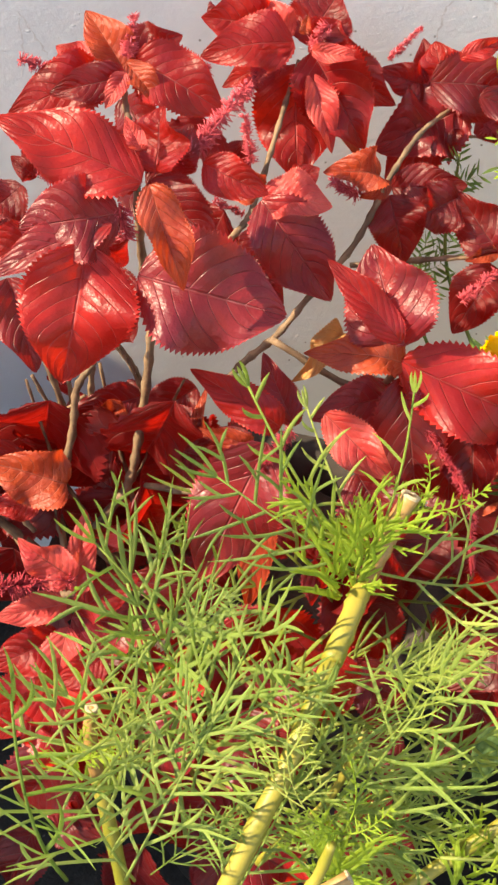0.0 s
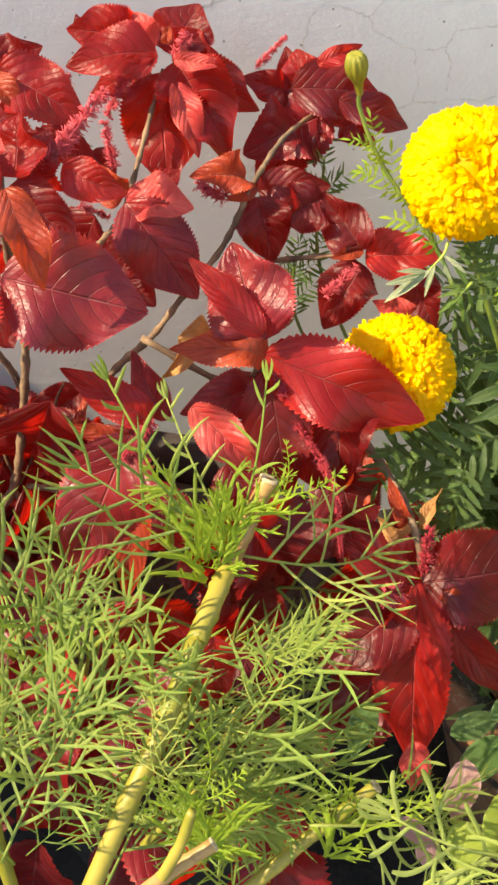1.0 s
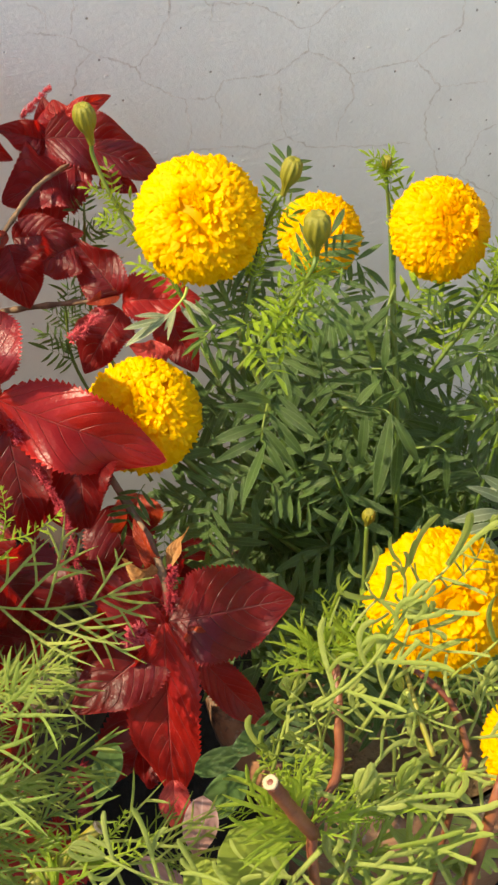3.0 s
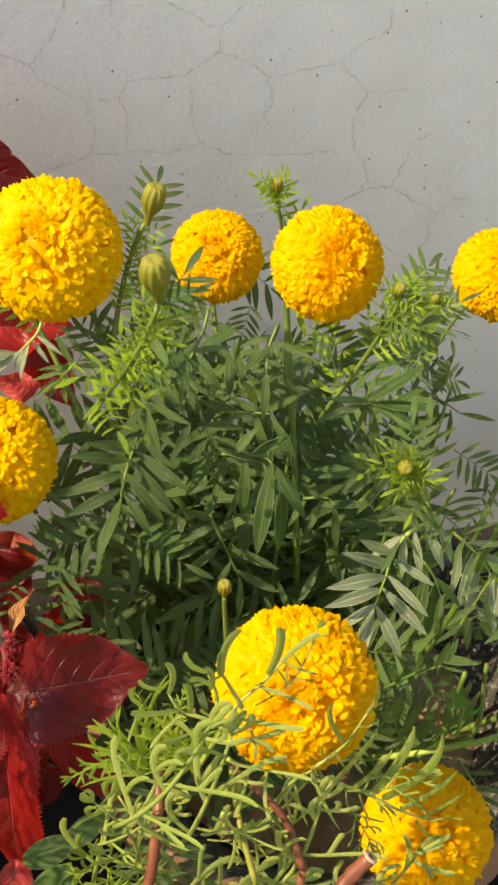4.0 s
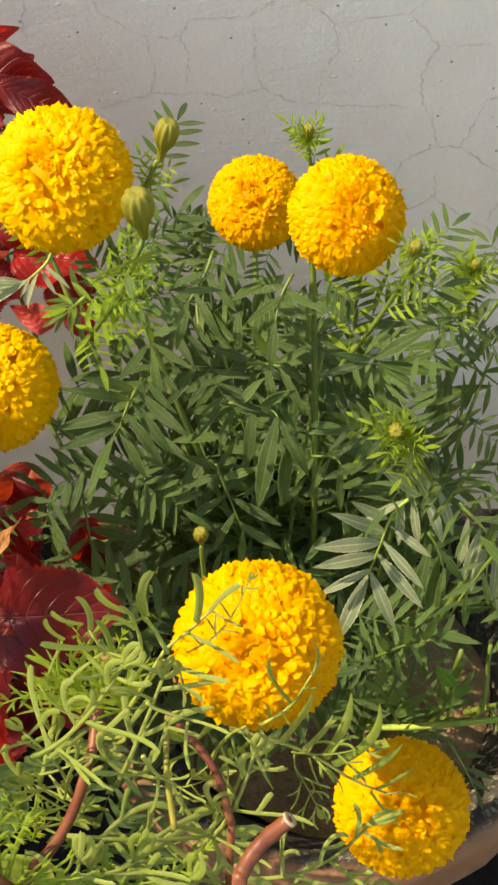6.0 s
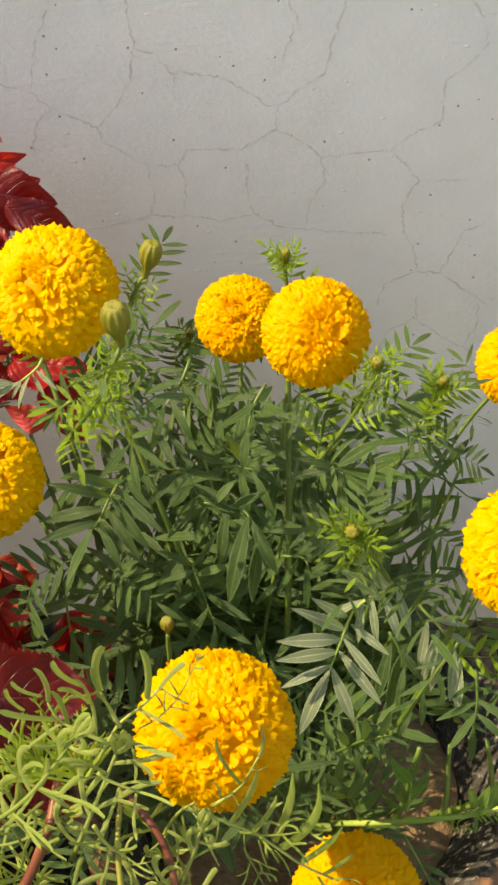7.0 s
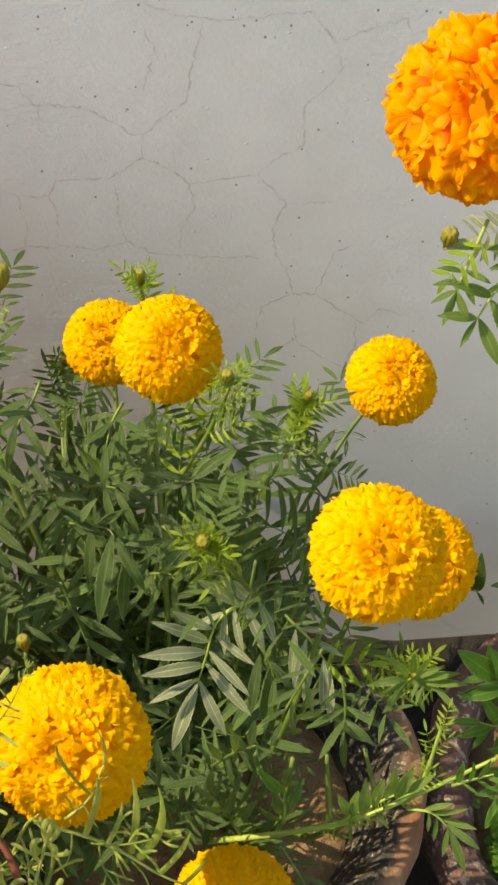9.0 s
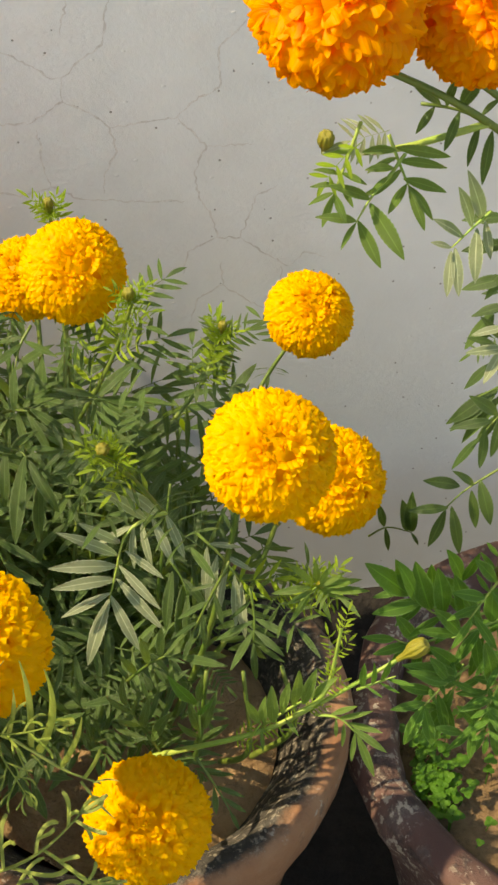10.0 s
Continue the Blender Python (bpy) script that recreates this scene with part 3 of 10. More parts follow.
def chorded(data):
    """The blade turned and sized so that its tip lies one metre along +y."""
    v = data[0]
    n = max(1, sum(1 for u in data[2] if u[1] > 0.999))
    tip = sum(v[-n:], Vector()) / n
    turn = tip.rotation_difference(Vector((0, 1, 0))).to_matrix()
    return [(turn @ p) / tip.length for p in v], data[1], data[2]

# ---- ground, wall, pots ----
def slab(name, x0, x1, y0, y1, z0, z1, material, nx, nz, bulge):
    """A wall slab whose face (towards -y) is a little uneven."""
    verts, faces = [], []
    for j in range(nz + 1):
        for i in range(nx + 1):
            x, z = x0 + (x1 - x0) * i / nx, z0 + (z1 - z0) * j / nz
            verts.append((x, y0 + bulge * noise.noise(Vector((x * 3, 0.3, z * 3))), z))
    n = nx + 1
    for j in range(nz):
        for i in range(nx):
            faces.append((j * n + i, j * n + i + 1, (j + 1) * n + i + 1, (j + 1) * n + i))
    o = len(verts)
    verts += [(x0, y1, z0), (x1, y1, z0), (x1, y1, z1), (x0, y1, z1)]
    a, b, c, d = 0, nx, nz * n + nx, nz * n
    faces += [(o + 1, o, o + 3, o + 2), (a, o, o + 1, b)[::-1], (d, c, o + 2, o + 3), (a, d, o + 3, o), (b, o + 1, o + 2, c)]
    return new(name, mesh_of(name, verts, faces, material))


wall = tagged(slab("wall_north", -3.0, 3.0, 0.0, 0.23, -0.1, 1.5, WALL, 4, 2, 0.0), "grey painted plaster wall with hairline cracks", "wall", "", "structure")

# unseen wall, added to cast shade; its height sets the shadow line
shade_wall = new("wall_west", mesh_of("wall_west", [(x, y, z) for x in (-1.43, -1.2) for y in (-2.6, 0.0) for z in (-0.1, 1.17)], [(0, 1, 3, 2), (4, 6, 7, 5), (0, 4, 5, 1), (2, 3, 7, 6), (1, 5, 7, 3), (0, 2, 6, 4)], WALL, None, False))
tagged(shade_wall, "unseen plain wall added to shade the low left of the bed", "wall", "", "structure")

def ground_sheet():
    verts, faces = [], []
    span = [-400.0, -60.0, -12.0, -3.0] + [-1.2 + 0.12 * i for i in range(21)] + [3.0, 12.0, 60.0, 400.0]
    rows = sorted(span + [-0.135, -0.105, -0.075, -0.045, -0.015])
    for y in rows:
        for x in span:
            bank = 0.105 * max(0.0, min(1.0, (y + 0.14) / 0.12)) ** 1.3 if abs(x) < 4 else 0.0   # made-up bank of earth that stands in for shade at the wall's foot
            verts.append((x, y, bank * (1 + 0.3 * noise.noise(Vector((x * 9, 2.0, 0)))) + (0.006 * noise.noise(Vector((x * 5, y * 5, 0))) if abs(x) < 4 and abs(y) < 4 else 0.0)))
    n = len(span)
    for j in range(len(rows) - 1):
        for i in range(n - 1):
            faces.append((j * n + i, j * n + i + 1, (j + 1) * n + i + 1, (j + 1) * n + i))
    return new("ground", mesh_of("ground", verts, faces, SHADE_GROUND))


tagged(ground_sheet(), "bare ground, its near-black colour standing for deep shade", "ground", "", "structure")


def flower_pot(center, radius, height, material, label, soil_drop=0.035, lip=0.026, uneven=0.004, seed=1, earth=None, slope=1.2):
    """A round clay pot with a thick rolled rim, hollow inside, and the soil in it."""
    pot = thing("flower_pot", (center[0], center[1], 0.0), label, "flower pot", "clay flower pots")
    r, h = radius, height
    prof = [(r * 0.55, 0.0), (r * 0.62, 0.004), (r * 0.86, h - 0.085), (r * 0.885, h - 0.062), (r * 0.93, h - 0.058), (r * 0.985, h - 0.046), (r, h - 0.022), (r * 0.99, h - 0.006),
            (r * 0.96, h), (r - lip * 0.75, h - 0.002), (r - lip, h - 0.010), (r - lip * (1 + slope) / 2, h - 0.028), (r - lip * slope, h - 0.055), (r - lip * slope - 0.012, h - 0.13), (r * 0.6, 0.06)]
    sides = 64
    v, f, u = turned_data(prof, sides)
    out = []
    for p in v:
        k = 1 + uneven / r * (noise.noise(Vector((p.x * 9, p.y * 9, p.z * 9 + seed))) * 1.4 + noise.noise(Vector((p.x * 38, p.y * 38, p.z * 38 + seed))) * 0.6)
        out.append(Vector((p.x * k, p.y * k, p.z + (0.35 * uneven * noise.noise(Vector((p.x * 14, p.y * 14, seed + 5.0))) if p.z > h * 0.5 else 0))))
    part("clay_body", mesh_of("clay_body", out, f, material, u), pot)
    rad = r - lip * (1.05 if slope < 1.5 else slope - 0.1)
    verts, faces = [Vector((0, 0, h - soil_drop))], []
    rings, n = 12, 48
    for i in range(1, rings + 1):
        for k in range(n):
            w = 2 * math.pi * k / n
            q = Vector((rad * i / rings * math.cos(w), rad * i / rings * math.sin(w), 0))
            q.z = h - soil_drop + 0.012 * noise.noise(q * 22 + Vector((seed, 0, 0))) + 0.006 * noise.noise(q * 60) - (0.008 if i == rings else 0)
            verts.append(q)
    faces += [(0, 1 + k, 1 + (k + 1) % n) for k in range(n)]
    for i in range(rings - 1):
        for k in range(n):
            a, b = 1 + i * n + k, 1 + i * n + (k + 1) % n
            faces.append((a, a + n, b + n, b))
    part("soil", mesh_of("soil", verts, faces, earth or SOIL), pot, "dry crumbly brown potting soil")
    return pot


def pavement():
    """An unseen pale concrete yard in front of the planting strip, a step above it, added to bounce sun."""
    verts, faces = [], []
    n = 24
    for k, (y, z) in enumerate(((-0.86, -0.05), (-0.86, 0.028), (-0.872, 0.04), (-9.0, 0.04))):
        for i in range(n + 1):
            verts.append((-9 + 18 * i / n, y, z))
    for k in range(3):
        for i in range(n):
            a = k * (n + 1) + i
            faces.append((a, a + n + 1, a + n + 2, a + 1))
    return new("pavement", mesh_of("pavement", verts, faces, BOUNCE_CONCRETE, None, False))


# unseen reflector: the pale yard throws sunlight back onto the wall
tagged(pavement(), "unseen pale yard beside the planting strip, added to bounce sunlight", "pavement", "", "structure")
flower_pot((0.0236, -0.3033), 0.1690, 0.32, TERRACOTTA, "weathered terracotta pot with black algae crust on its rim", soil_drop=0.040, uneven=0.005, seed=1, slope=2.1)
flower_pot((0.385, -0.335), 0.195, 0.30, DARK_CLAY, "dark brown weathered clay pot with pale lime flecks", lip=0.030, uneven=0.011, seed=2, earth=DARKER_SOIL)

# ---- hairline cracks in the plaster ----
def crack(points, width=0.00080):
    """A jagged hairline crack across the face of the wall."""
    rng = random.Random(int(abs(points[0][0]) * 1e4) + len(points))
    line = []
    for (x0, z0), (x1, z1) in zip(points, points[1:]):
        n = max(2, int(math.hypot(x1 - x0, z1 - z0) / 0.003))
        for i in range(n):
            f = i / n
            j = 0.0012 if i else 0.0
            line.append(Vector((x0 + (x1 - x0) * f + rng.uniform(-j, j), 0, z0 + (z1 - z0) * f + rng.uniform(-j, j))))
    line.append(Vector((points[-1][0], 0, points[-1][1])))
    verts, faces = [], []
    for i, p in enumerate(line):
        t = (line[min(i + 1, len(line) - 1)] - line[max(0, i - 1)]).normalized()
        side = Vector((-t.z, 0, t.x))
        w = width * rng.uniform(0.3, 1.3) * min(1.0, 0.35 + 0.2 * min(i, len(line) - 1 - i))
        verts += [p + side * w + Vector((0, -0.00006, 0)), p - side * w + Vector((0, -0.00006, 0))]
    for i in range(len(line) - 1):
        faces.append((2 * i, 2 * i + 1, 2 * i + 3, 2 * i + 2))
    part("crack", mesh_of("crack", verts, faces, CRACK), wall, "thin grey hairline crack in the plaster")


crack([(-0.105, 0.747), (-0.103, 0.728), (-0.101, 0.709), (-0.087, 0.706), (-0.077, 0.692), (-0.048, 0.690), (-0.026, 0.681), (-0.006, 0.667), (0.001, 0.668)])
crack([(-0.101, 0.709), (-0.106, 0.682), (-0.121, 0.658), (-0.131, 0.649)])
crack([(-0.206, 0.682), (-0.178, 0.676), (-0.160, 0.662), (-0.131, 0.649), (-0.128, 0.638), (-0.102, 0.622), (-0.094, 0.619)])
crack([(0.001, 0.668), (-0.000, 0.649), (-0.025, 0.633), (-0.065, 0.632), (-0.072, 0.619), (-0.094, 0.619)])
crack([(0.001, 0.668), (0.016, 0.681), (0.033, 0.692), (0.038, 0.718), (0.046, 0.750)])
crack([(-0.000, 0.649), (0.022, 0.638), (0.034, 0.627), (0.038, 0.607), (0.028, 0.590), (0.025, 0.571)])
crack([(-0.022, 0.627), (-0.020, 0.597), (-0.016, 0.579), (0.004, 0.568), (0.026, 0.565), (0.089, 0.562)])
crack([(-0.095, 0.619), (-0.091, 0.590), (-0.095, 0.576), (-0.136, 0.565), (-0.157, 0.563)])
crack([(-0.095, 0.576), (-0.052, 0.575), (-0.041, 0.571), (-0.016, 0.579)])
crack([(-0.072, 0.619), (-0.067, 0.604), (-0.068, 0.583)])
crack([(0.034, 0.627), (0.062, 0.631), (0.086, 0.634), (0.098, 0.646), (0.119, 0.657), (0.119, 0.687), (0.141, 0.709)])
crack([(0.086, 0.634), (0.108, 0.609), (0.098, 0.588), (0.101, 0.564), (0.110, 0.552), (0.115, 0.528), (0.134, 0.527), (0.147, 0.565), (0.164, 0.573)])
crack([(0.108, 0.609), (0.146, 0.610)])
crack([(0.115, 0.528), (0.090, 0.515), (0.085, 0.493)])
crack([(0.134, 0.527), (0.157, 0.510), (0.175, 0.498)])
crack([(0.004, 0.749), (0.012, 0.731), (0.005, 0.708), (0.003, 0.701)])
crack([(-0.071, 0.693), (-0.075, 0.676), (-0.073, 0.669)])
crack([(-0.204, 0.704), (-0.192, 0.694), (-0.192, 0.681)])
crack([(-0.153, 0.746), (-0.168, 0.714), (-0.176, 0.678)])
crack([(-0.180, 0.624), (-0.174, 0.653), (-0.159, 0.664)])
crack([(0.001, 0.765), (0.029, 0.754), (0.063, 0.751), (0.107, 0.755), (0.122, 0.756), (0.139, 0.735), (0.145, 0.716), (0.142, 0.711)])
crack([(0.139, 0.735), (0.167, 0.745), (0.189, 0.751), (0.194, 0.735)])
crack([(-0.225, 0.676), (-0.253, 0.665), (-0.264, 0.668)])
crack([(-0.237, 0.689), (-0.244, 0.666), (-0.273, 0.665)])
crack([(-0.466, 0.673), (-0.467, 0.644), (-0.474, 0.623)])
crack([(-0.450, 0.634), (-0.458, 0.656), (-0.466, 0.673)])
crack([(0.118, 0.504), (0.119, 0.482), (0.097, 0.469), (0.089, 0.444)])
crack([(0.119, 0.482), (0.141, 0.465), (0.167, 0.449), (0.177, 0.423)])
crack([(0.177, 0.4995), (0.188, 0.511), (0.206, 0.505)])
crack([(0.168, 0.498), (0.170, 0.478), (0.162, 0.457)])

# ---- marigolds ----
LEAF_MESH = [mesh_of("leaf", *d[:2], GREEN_LEAF, d[2]) for d in (pinnate_data(4 + k % 2, 0.62, 0.092, 0.15 + 0.08 * k, 11 + k) for k in range(6))]
FRESH_MESH = [mesh_of("leaf", *d[:2], FRESH_LEAF, d[2]) for d in (pinnate_data(4, 0.47, 0.115, 0.1 + 0.1 * k, 31 + k, 5, 1.0, 0.35) for k in range(4))]
PALE_MESH = [mesh_of("leaf", *d[:2], SHEEN_LEAF, d[2]) for d in (pinnate_data(5, 0.66, 0.112, 0.15 + 0.1 * k, 41 + k, 10) for k in range(3))]
MID_MESH = [mesh_of("leaf", *d[:2], MID_LEAF, d[2]) for d in (pinnate_data(4, 0.47, 0.135, 0.1 + 0.12 * k, 51 + k, 10) for k in range(3))]


def set_leaf(plant, base, tip, kind, facing):
    """A feather-shaped leaf from its stalk's foot to its last leaflet's tip."""
    rng = random.Random(int(1e5 * (base[0] + tip[2])))
    me = rng.choice({"g": LEAF_MESH, "f": FRESH_MESH, "p": PALE_MESH, "m": MID_MESH}[kind])
    part("leaf", me, plant, "", inside(plant, blade_pose(base, tip, facing, 1.28 if kind in "fm" else 1.42)))


LEAFLET = {}
for _k, _mat in (("g", GREEN_LEAF), ("p", SHEEN_LEAF), ("q", LIT_LEAF), ("m", MID_LEAF)):
    LEAFLET[_k] = [mesh_of("leaflet", *d[:2], _mat, d[2]) for d in (chorded(blade_data(lance(0.080 + 0.008 * (i % 3)), 8, 4, 12, 0.10, 0.30 + 0.1 * (i % 2), 0.10 + 0.09 * i, 0.10, 300 + i, 0.25 * (i % 3 - 1))) for i in range(4))]


LEAFLET["c"] = [mesh_of("lobe", *d[:2], CURLY_LEAF, d[2]) for d in (chorded(thread_data(arc_line(Vector(), Vector((0, 1, 0)), Vector((0, 0, 1)), 1.0, 0.2 * s, 0.25 * s), 0.034, 9, True)) for s in (-1.0, -0.5, 0.3, 0.6, 1.0))]
LEAFLET["d"] = [mesh_of("lobe", *d[:2], CURLY_LEAF, d[2]) for d in (chorded(thread_data(arc_line(Vector(), Vector((0, 1, 0)), Vector((0, 0, 1)), 1.0, 0.2 * s, 0.3 * s), 0.024, 9)) for s in (-1.0, 0.4, 1.0))]


def spread_leaf(plant, kind, rib, leaflets, wide=1.0):
    """A large leaf whose leaflets stand well apart, each from its foot on the rib to its tip."""
    rng = random.Random(int(1e5 * (rib[0][0] + 2)))
    leaf = stem(plant, rib, 0.0011, 0.0005, {"g": GREEN_STEM, "c": CURLY_STEM, "d": CURLY_STEM}.get(kind, FRESH_STEM), "leaf", 8, 5)
    for base, tip in leaflets:
        part("lobe" if kind in "cd" else "leaflet", rng.choice(LEAFLET[kind]), leaf, "", inside(plant, blade_pose(base, tip, (rng.uniform(-0.35, 0.15), -0.62, rng.uniform(0.55, 0.95))) @ Matrix.Diagonal((wide, 1.0, 1.0, 1.0))))


def head_mesh(name, material, seed, petals=1000, ruffle=1.0, length=0.225, wide=0.160, curl=0.24, middle=0.5):
    d = pompon_data(petals, seed, 0.84, ruffle, length, wide, curl, middle)
    return mesh_of(name, *d[:2], material, d[2])


YELLOW_HEAD = [head_mesh("flower", YELLOW_PETAL, 3), head_mesh("flower", YELLOW_PETAL, 4)]
GOLD_HEAD = [head_mesh("flower", GOLD_PETAL, 5), head_mesh("flower", GOLD_PETAL, 6)]
ORANGE_HEAD = [head_mesh("flower", ORANGE_PETAL, 8, 360, 0.85, 0.27, 0.25, 0.1, 0.7)]
CUP = turned_data([(0.05, -1.25), (0.09, -1.2), (0.2, -1.05), (0.3, -0.85), (0.38, -0.6), (0.42, -0.4), (0.3, -0.35)], 16, 8, 0.05)
CUP_MESH = mesh_of("calyx", *CUP[:2], CALYX, CUP[2])
BUD = turned_data([(0.24, -2.3), (0.26, -1.9), (0.32, -1.4), (0.48, -1.0), (0.68, -0.60), (0.78, -0.15), (0.79, 0.35), (0.70, 0.80), (0.54, 1.06), (0.32, 1.16), (0.1, 1.04)], 40, 10, 0.10)
BUD_MESH = mesh_of("bud", *BUD[:2], BUD_GREEN, BUD[2])
TIP = joined([moved(blade_data(lance(0.22), 4, 2, 0, 0.0, 0.4, 0.5, 0.1, k), aim((0.16 * math.cos(k), 0.16 * math.sin(k), 0.85), (0.5 * math.cos(k), 0.5 * math.sin(k), 1), 1.0, k) @ Matrix.Rotation(radians(90), 4, "X") @ Matrix.Diagonal((0.26, 0.26, 0.26, 1))) for k in range(7)])
TIP_MESH = mesh_of("petal_tip", *TIP[:2], YELLOW_PETAL, TIP[2])


def flower(plant, place, diameter, heads, up, spin=0.0, label="golden yellow ruffled flower head"):
    """A flower head under the plant, with its calyx below; returns the point where the stalk meets it."""
    r = diameter / 2
    up = Vector(up).normalized()
    ob = part("flower", heads, plant, label, inside(plant, aim(place, up, r * 1.01, spin)))
    part("calyx", CUP_MESH, ob)
    return Vector(place) - up * r * 1.2


def bud(plant, place, size, up):
    ob = part("bud", BUD_MESH, plant, "closed ribbed olive-green bud", inside(plant, aim(place, up, size)))
    part("petal_tip", TIP_MESH, ob)
    return Vector(place) - Vector(up).normalized() * size * 2.2


def shoot(plant, place, size, up, points, free=False, leafy=True):
    """A budding side shoot: stalk, bud and a frill of young leaves under it."""
    rng = random.Random(int(1e4 * (place[0] + 2)))
    foot = bud(plant, place, size * 0.72, up)
    pts = [Vector(p) for p in points] + [foot]
    stem(plant, pts, 0.0023 if free else 0.0015, 0.0008 + size * 0.04, FRESH_STEM if free else GREEN_STEM, steps=14)
    if not leafy:
        return
    if free:
        leaves_along(plant, smooth_line(pts, 40)[:33:6], 0.6, 4, 0.014, FRESH_MESH, rng, 0.5, 1.3, True)
        return
    line = smooth_line(pts, 40)
    leaves_along(plant, line[:33:8], 0.12, 4, 0.042, FRESH_MESH[:2] + LEAF_MESH, rng, 0.65, 0.8)
    leaves_along(plant, line[:37:6] if size < 0.007 else line[:29:6], 0.40, 6, 0.024, FRESH_MESH, rng, 0.55, 1.0, True)
    if size > 0.007:
        return
    top = Vector(up).normalized()
    side = top.orthogonal().normalized()
    for k in range(7):   # leafy collar under the bud
        out = Matrix.Rotation(k * 0.9 + rng.uniform(-0.2, 0.2), 3, top) @ side
        at = line[34 + k % 3]
        part("leaf", rng.choice(FRESH_MESH), plant, "", inside(plant, blade_pose(at, at + (out * 0.75 + top).normalized() * (0.009 + size) * rng.uniform(0.8, 1.2), (rng.uniform(-0.3, 0.3), -0.6, 0.8), 1.28)))


FLOWERS = []


def covers(center, radius, q):
    """Whether a leaf at q would hang before the open face of a flower."""
    d = q - center
    along = d.dot(Vector((0.03, -0.74, 0.67)))
    return along > -0.9 * radius and along < 0.25 and (d - along * Vector((0.03, -0.74, 0.67))).length < radius * 1.4


def leaves_along(plant, points, start, count, length, meshes, rng, spread=0.9, lift=0.35, free=False):
    """Leaves in crossed pairs up a stem."""
    line = smooth_line(points, 40)
    turn = rng.uniform(0, 3.14)
    for i in range(count):
        f = start + (0.97 - start) * i / max(1, count - 1)
        k = int(f * 40)
        p = line[k]
        t = (line[min(k + 1, 40)] - line[max(0, k - 1)]).normalized()
        a = t.orthogonal().normalized()
        turn += 1.57 + rng.uniform(-0.3, 0.3)
        for s in (0, math.pi):
            d = Matrix.Rotation(turn + s + rng.uniform(-0.25, 0.25), 3, t) @ a
            d = (d * spread + t * lift + Vector((0, 0, rng.uniform(-0.25, 0.1)))).normalized()
            ln = length * rng.uniform(0.7, 1.15) * (1.0 - 0.35 * (f - start))
            if not free and length > 0.06 and (p + d * ln).y < -0.37 and (p + d * ln).z < 0.49:
                ln *= 0.55   # small young leaves low at the front
            tip = p + d * ln
            if (not free and tip.x > 0.165 and tip.z > 0.44) or (length > 0.03 and tip.x < -0.13 and tip.z > 0.53) or (length > 0.06 and tip.x > 0.09 and tip.z > 0.42) or (not free and length > 0.045 and tip.y < -0.225 - 0.5 * (0.6 - tip.z)) or tip.y > -0.012 or (length > 0.06 and tip.z > (0.60 if tip.y < -0.2 else 0.57) and tip.x < 0.11) or not free and (tip.x > 0.07 and tip.y < -0.2 and tip.z < 0.47) or any(covers(c, r * (0.7 if length < 0.04 else 1.0), q) for c, r in FLOWERS for q in (p.lerp(tip, 0.35), p.lerp(tip, 0.7), tip)):
                continue
            part("leaf", rng.choice(meshes), plant, "", inside(plant, blade_pose(p, tip, (rng.uniform(-0.3, 0.3), -0.5, 0.85), 1.15)))


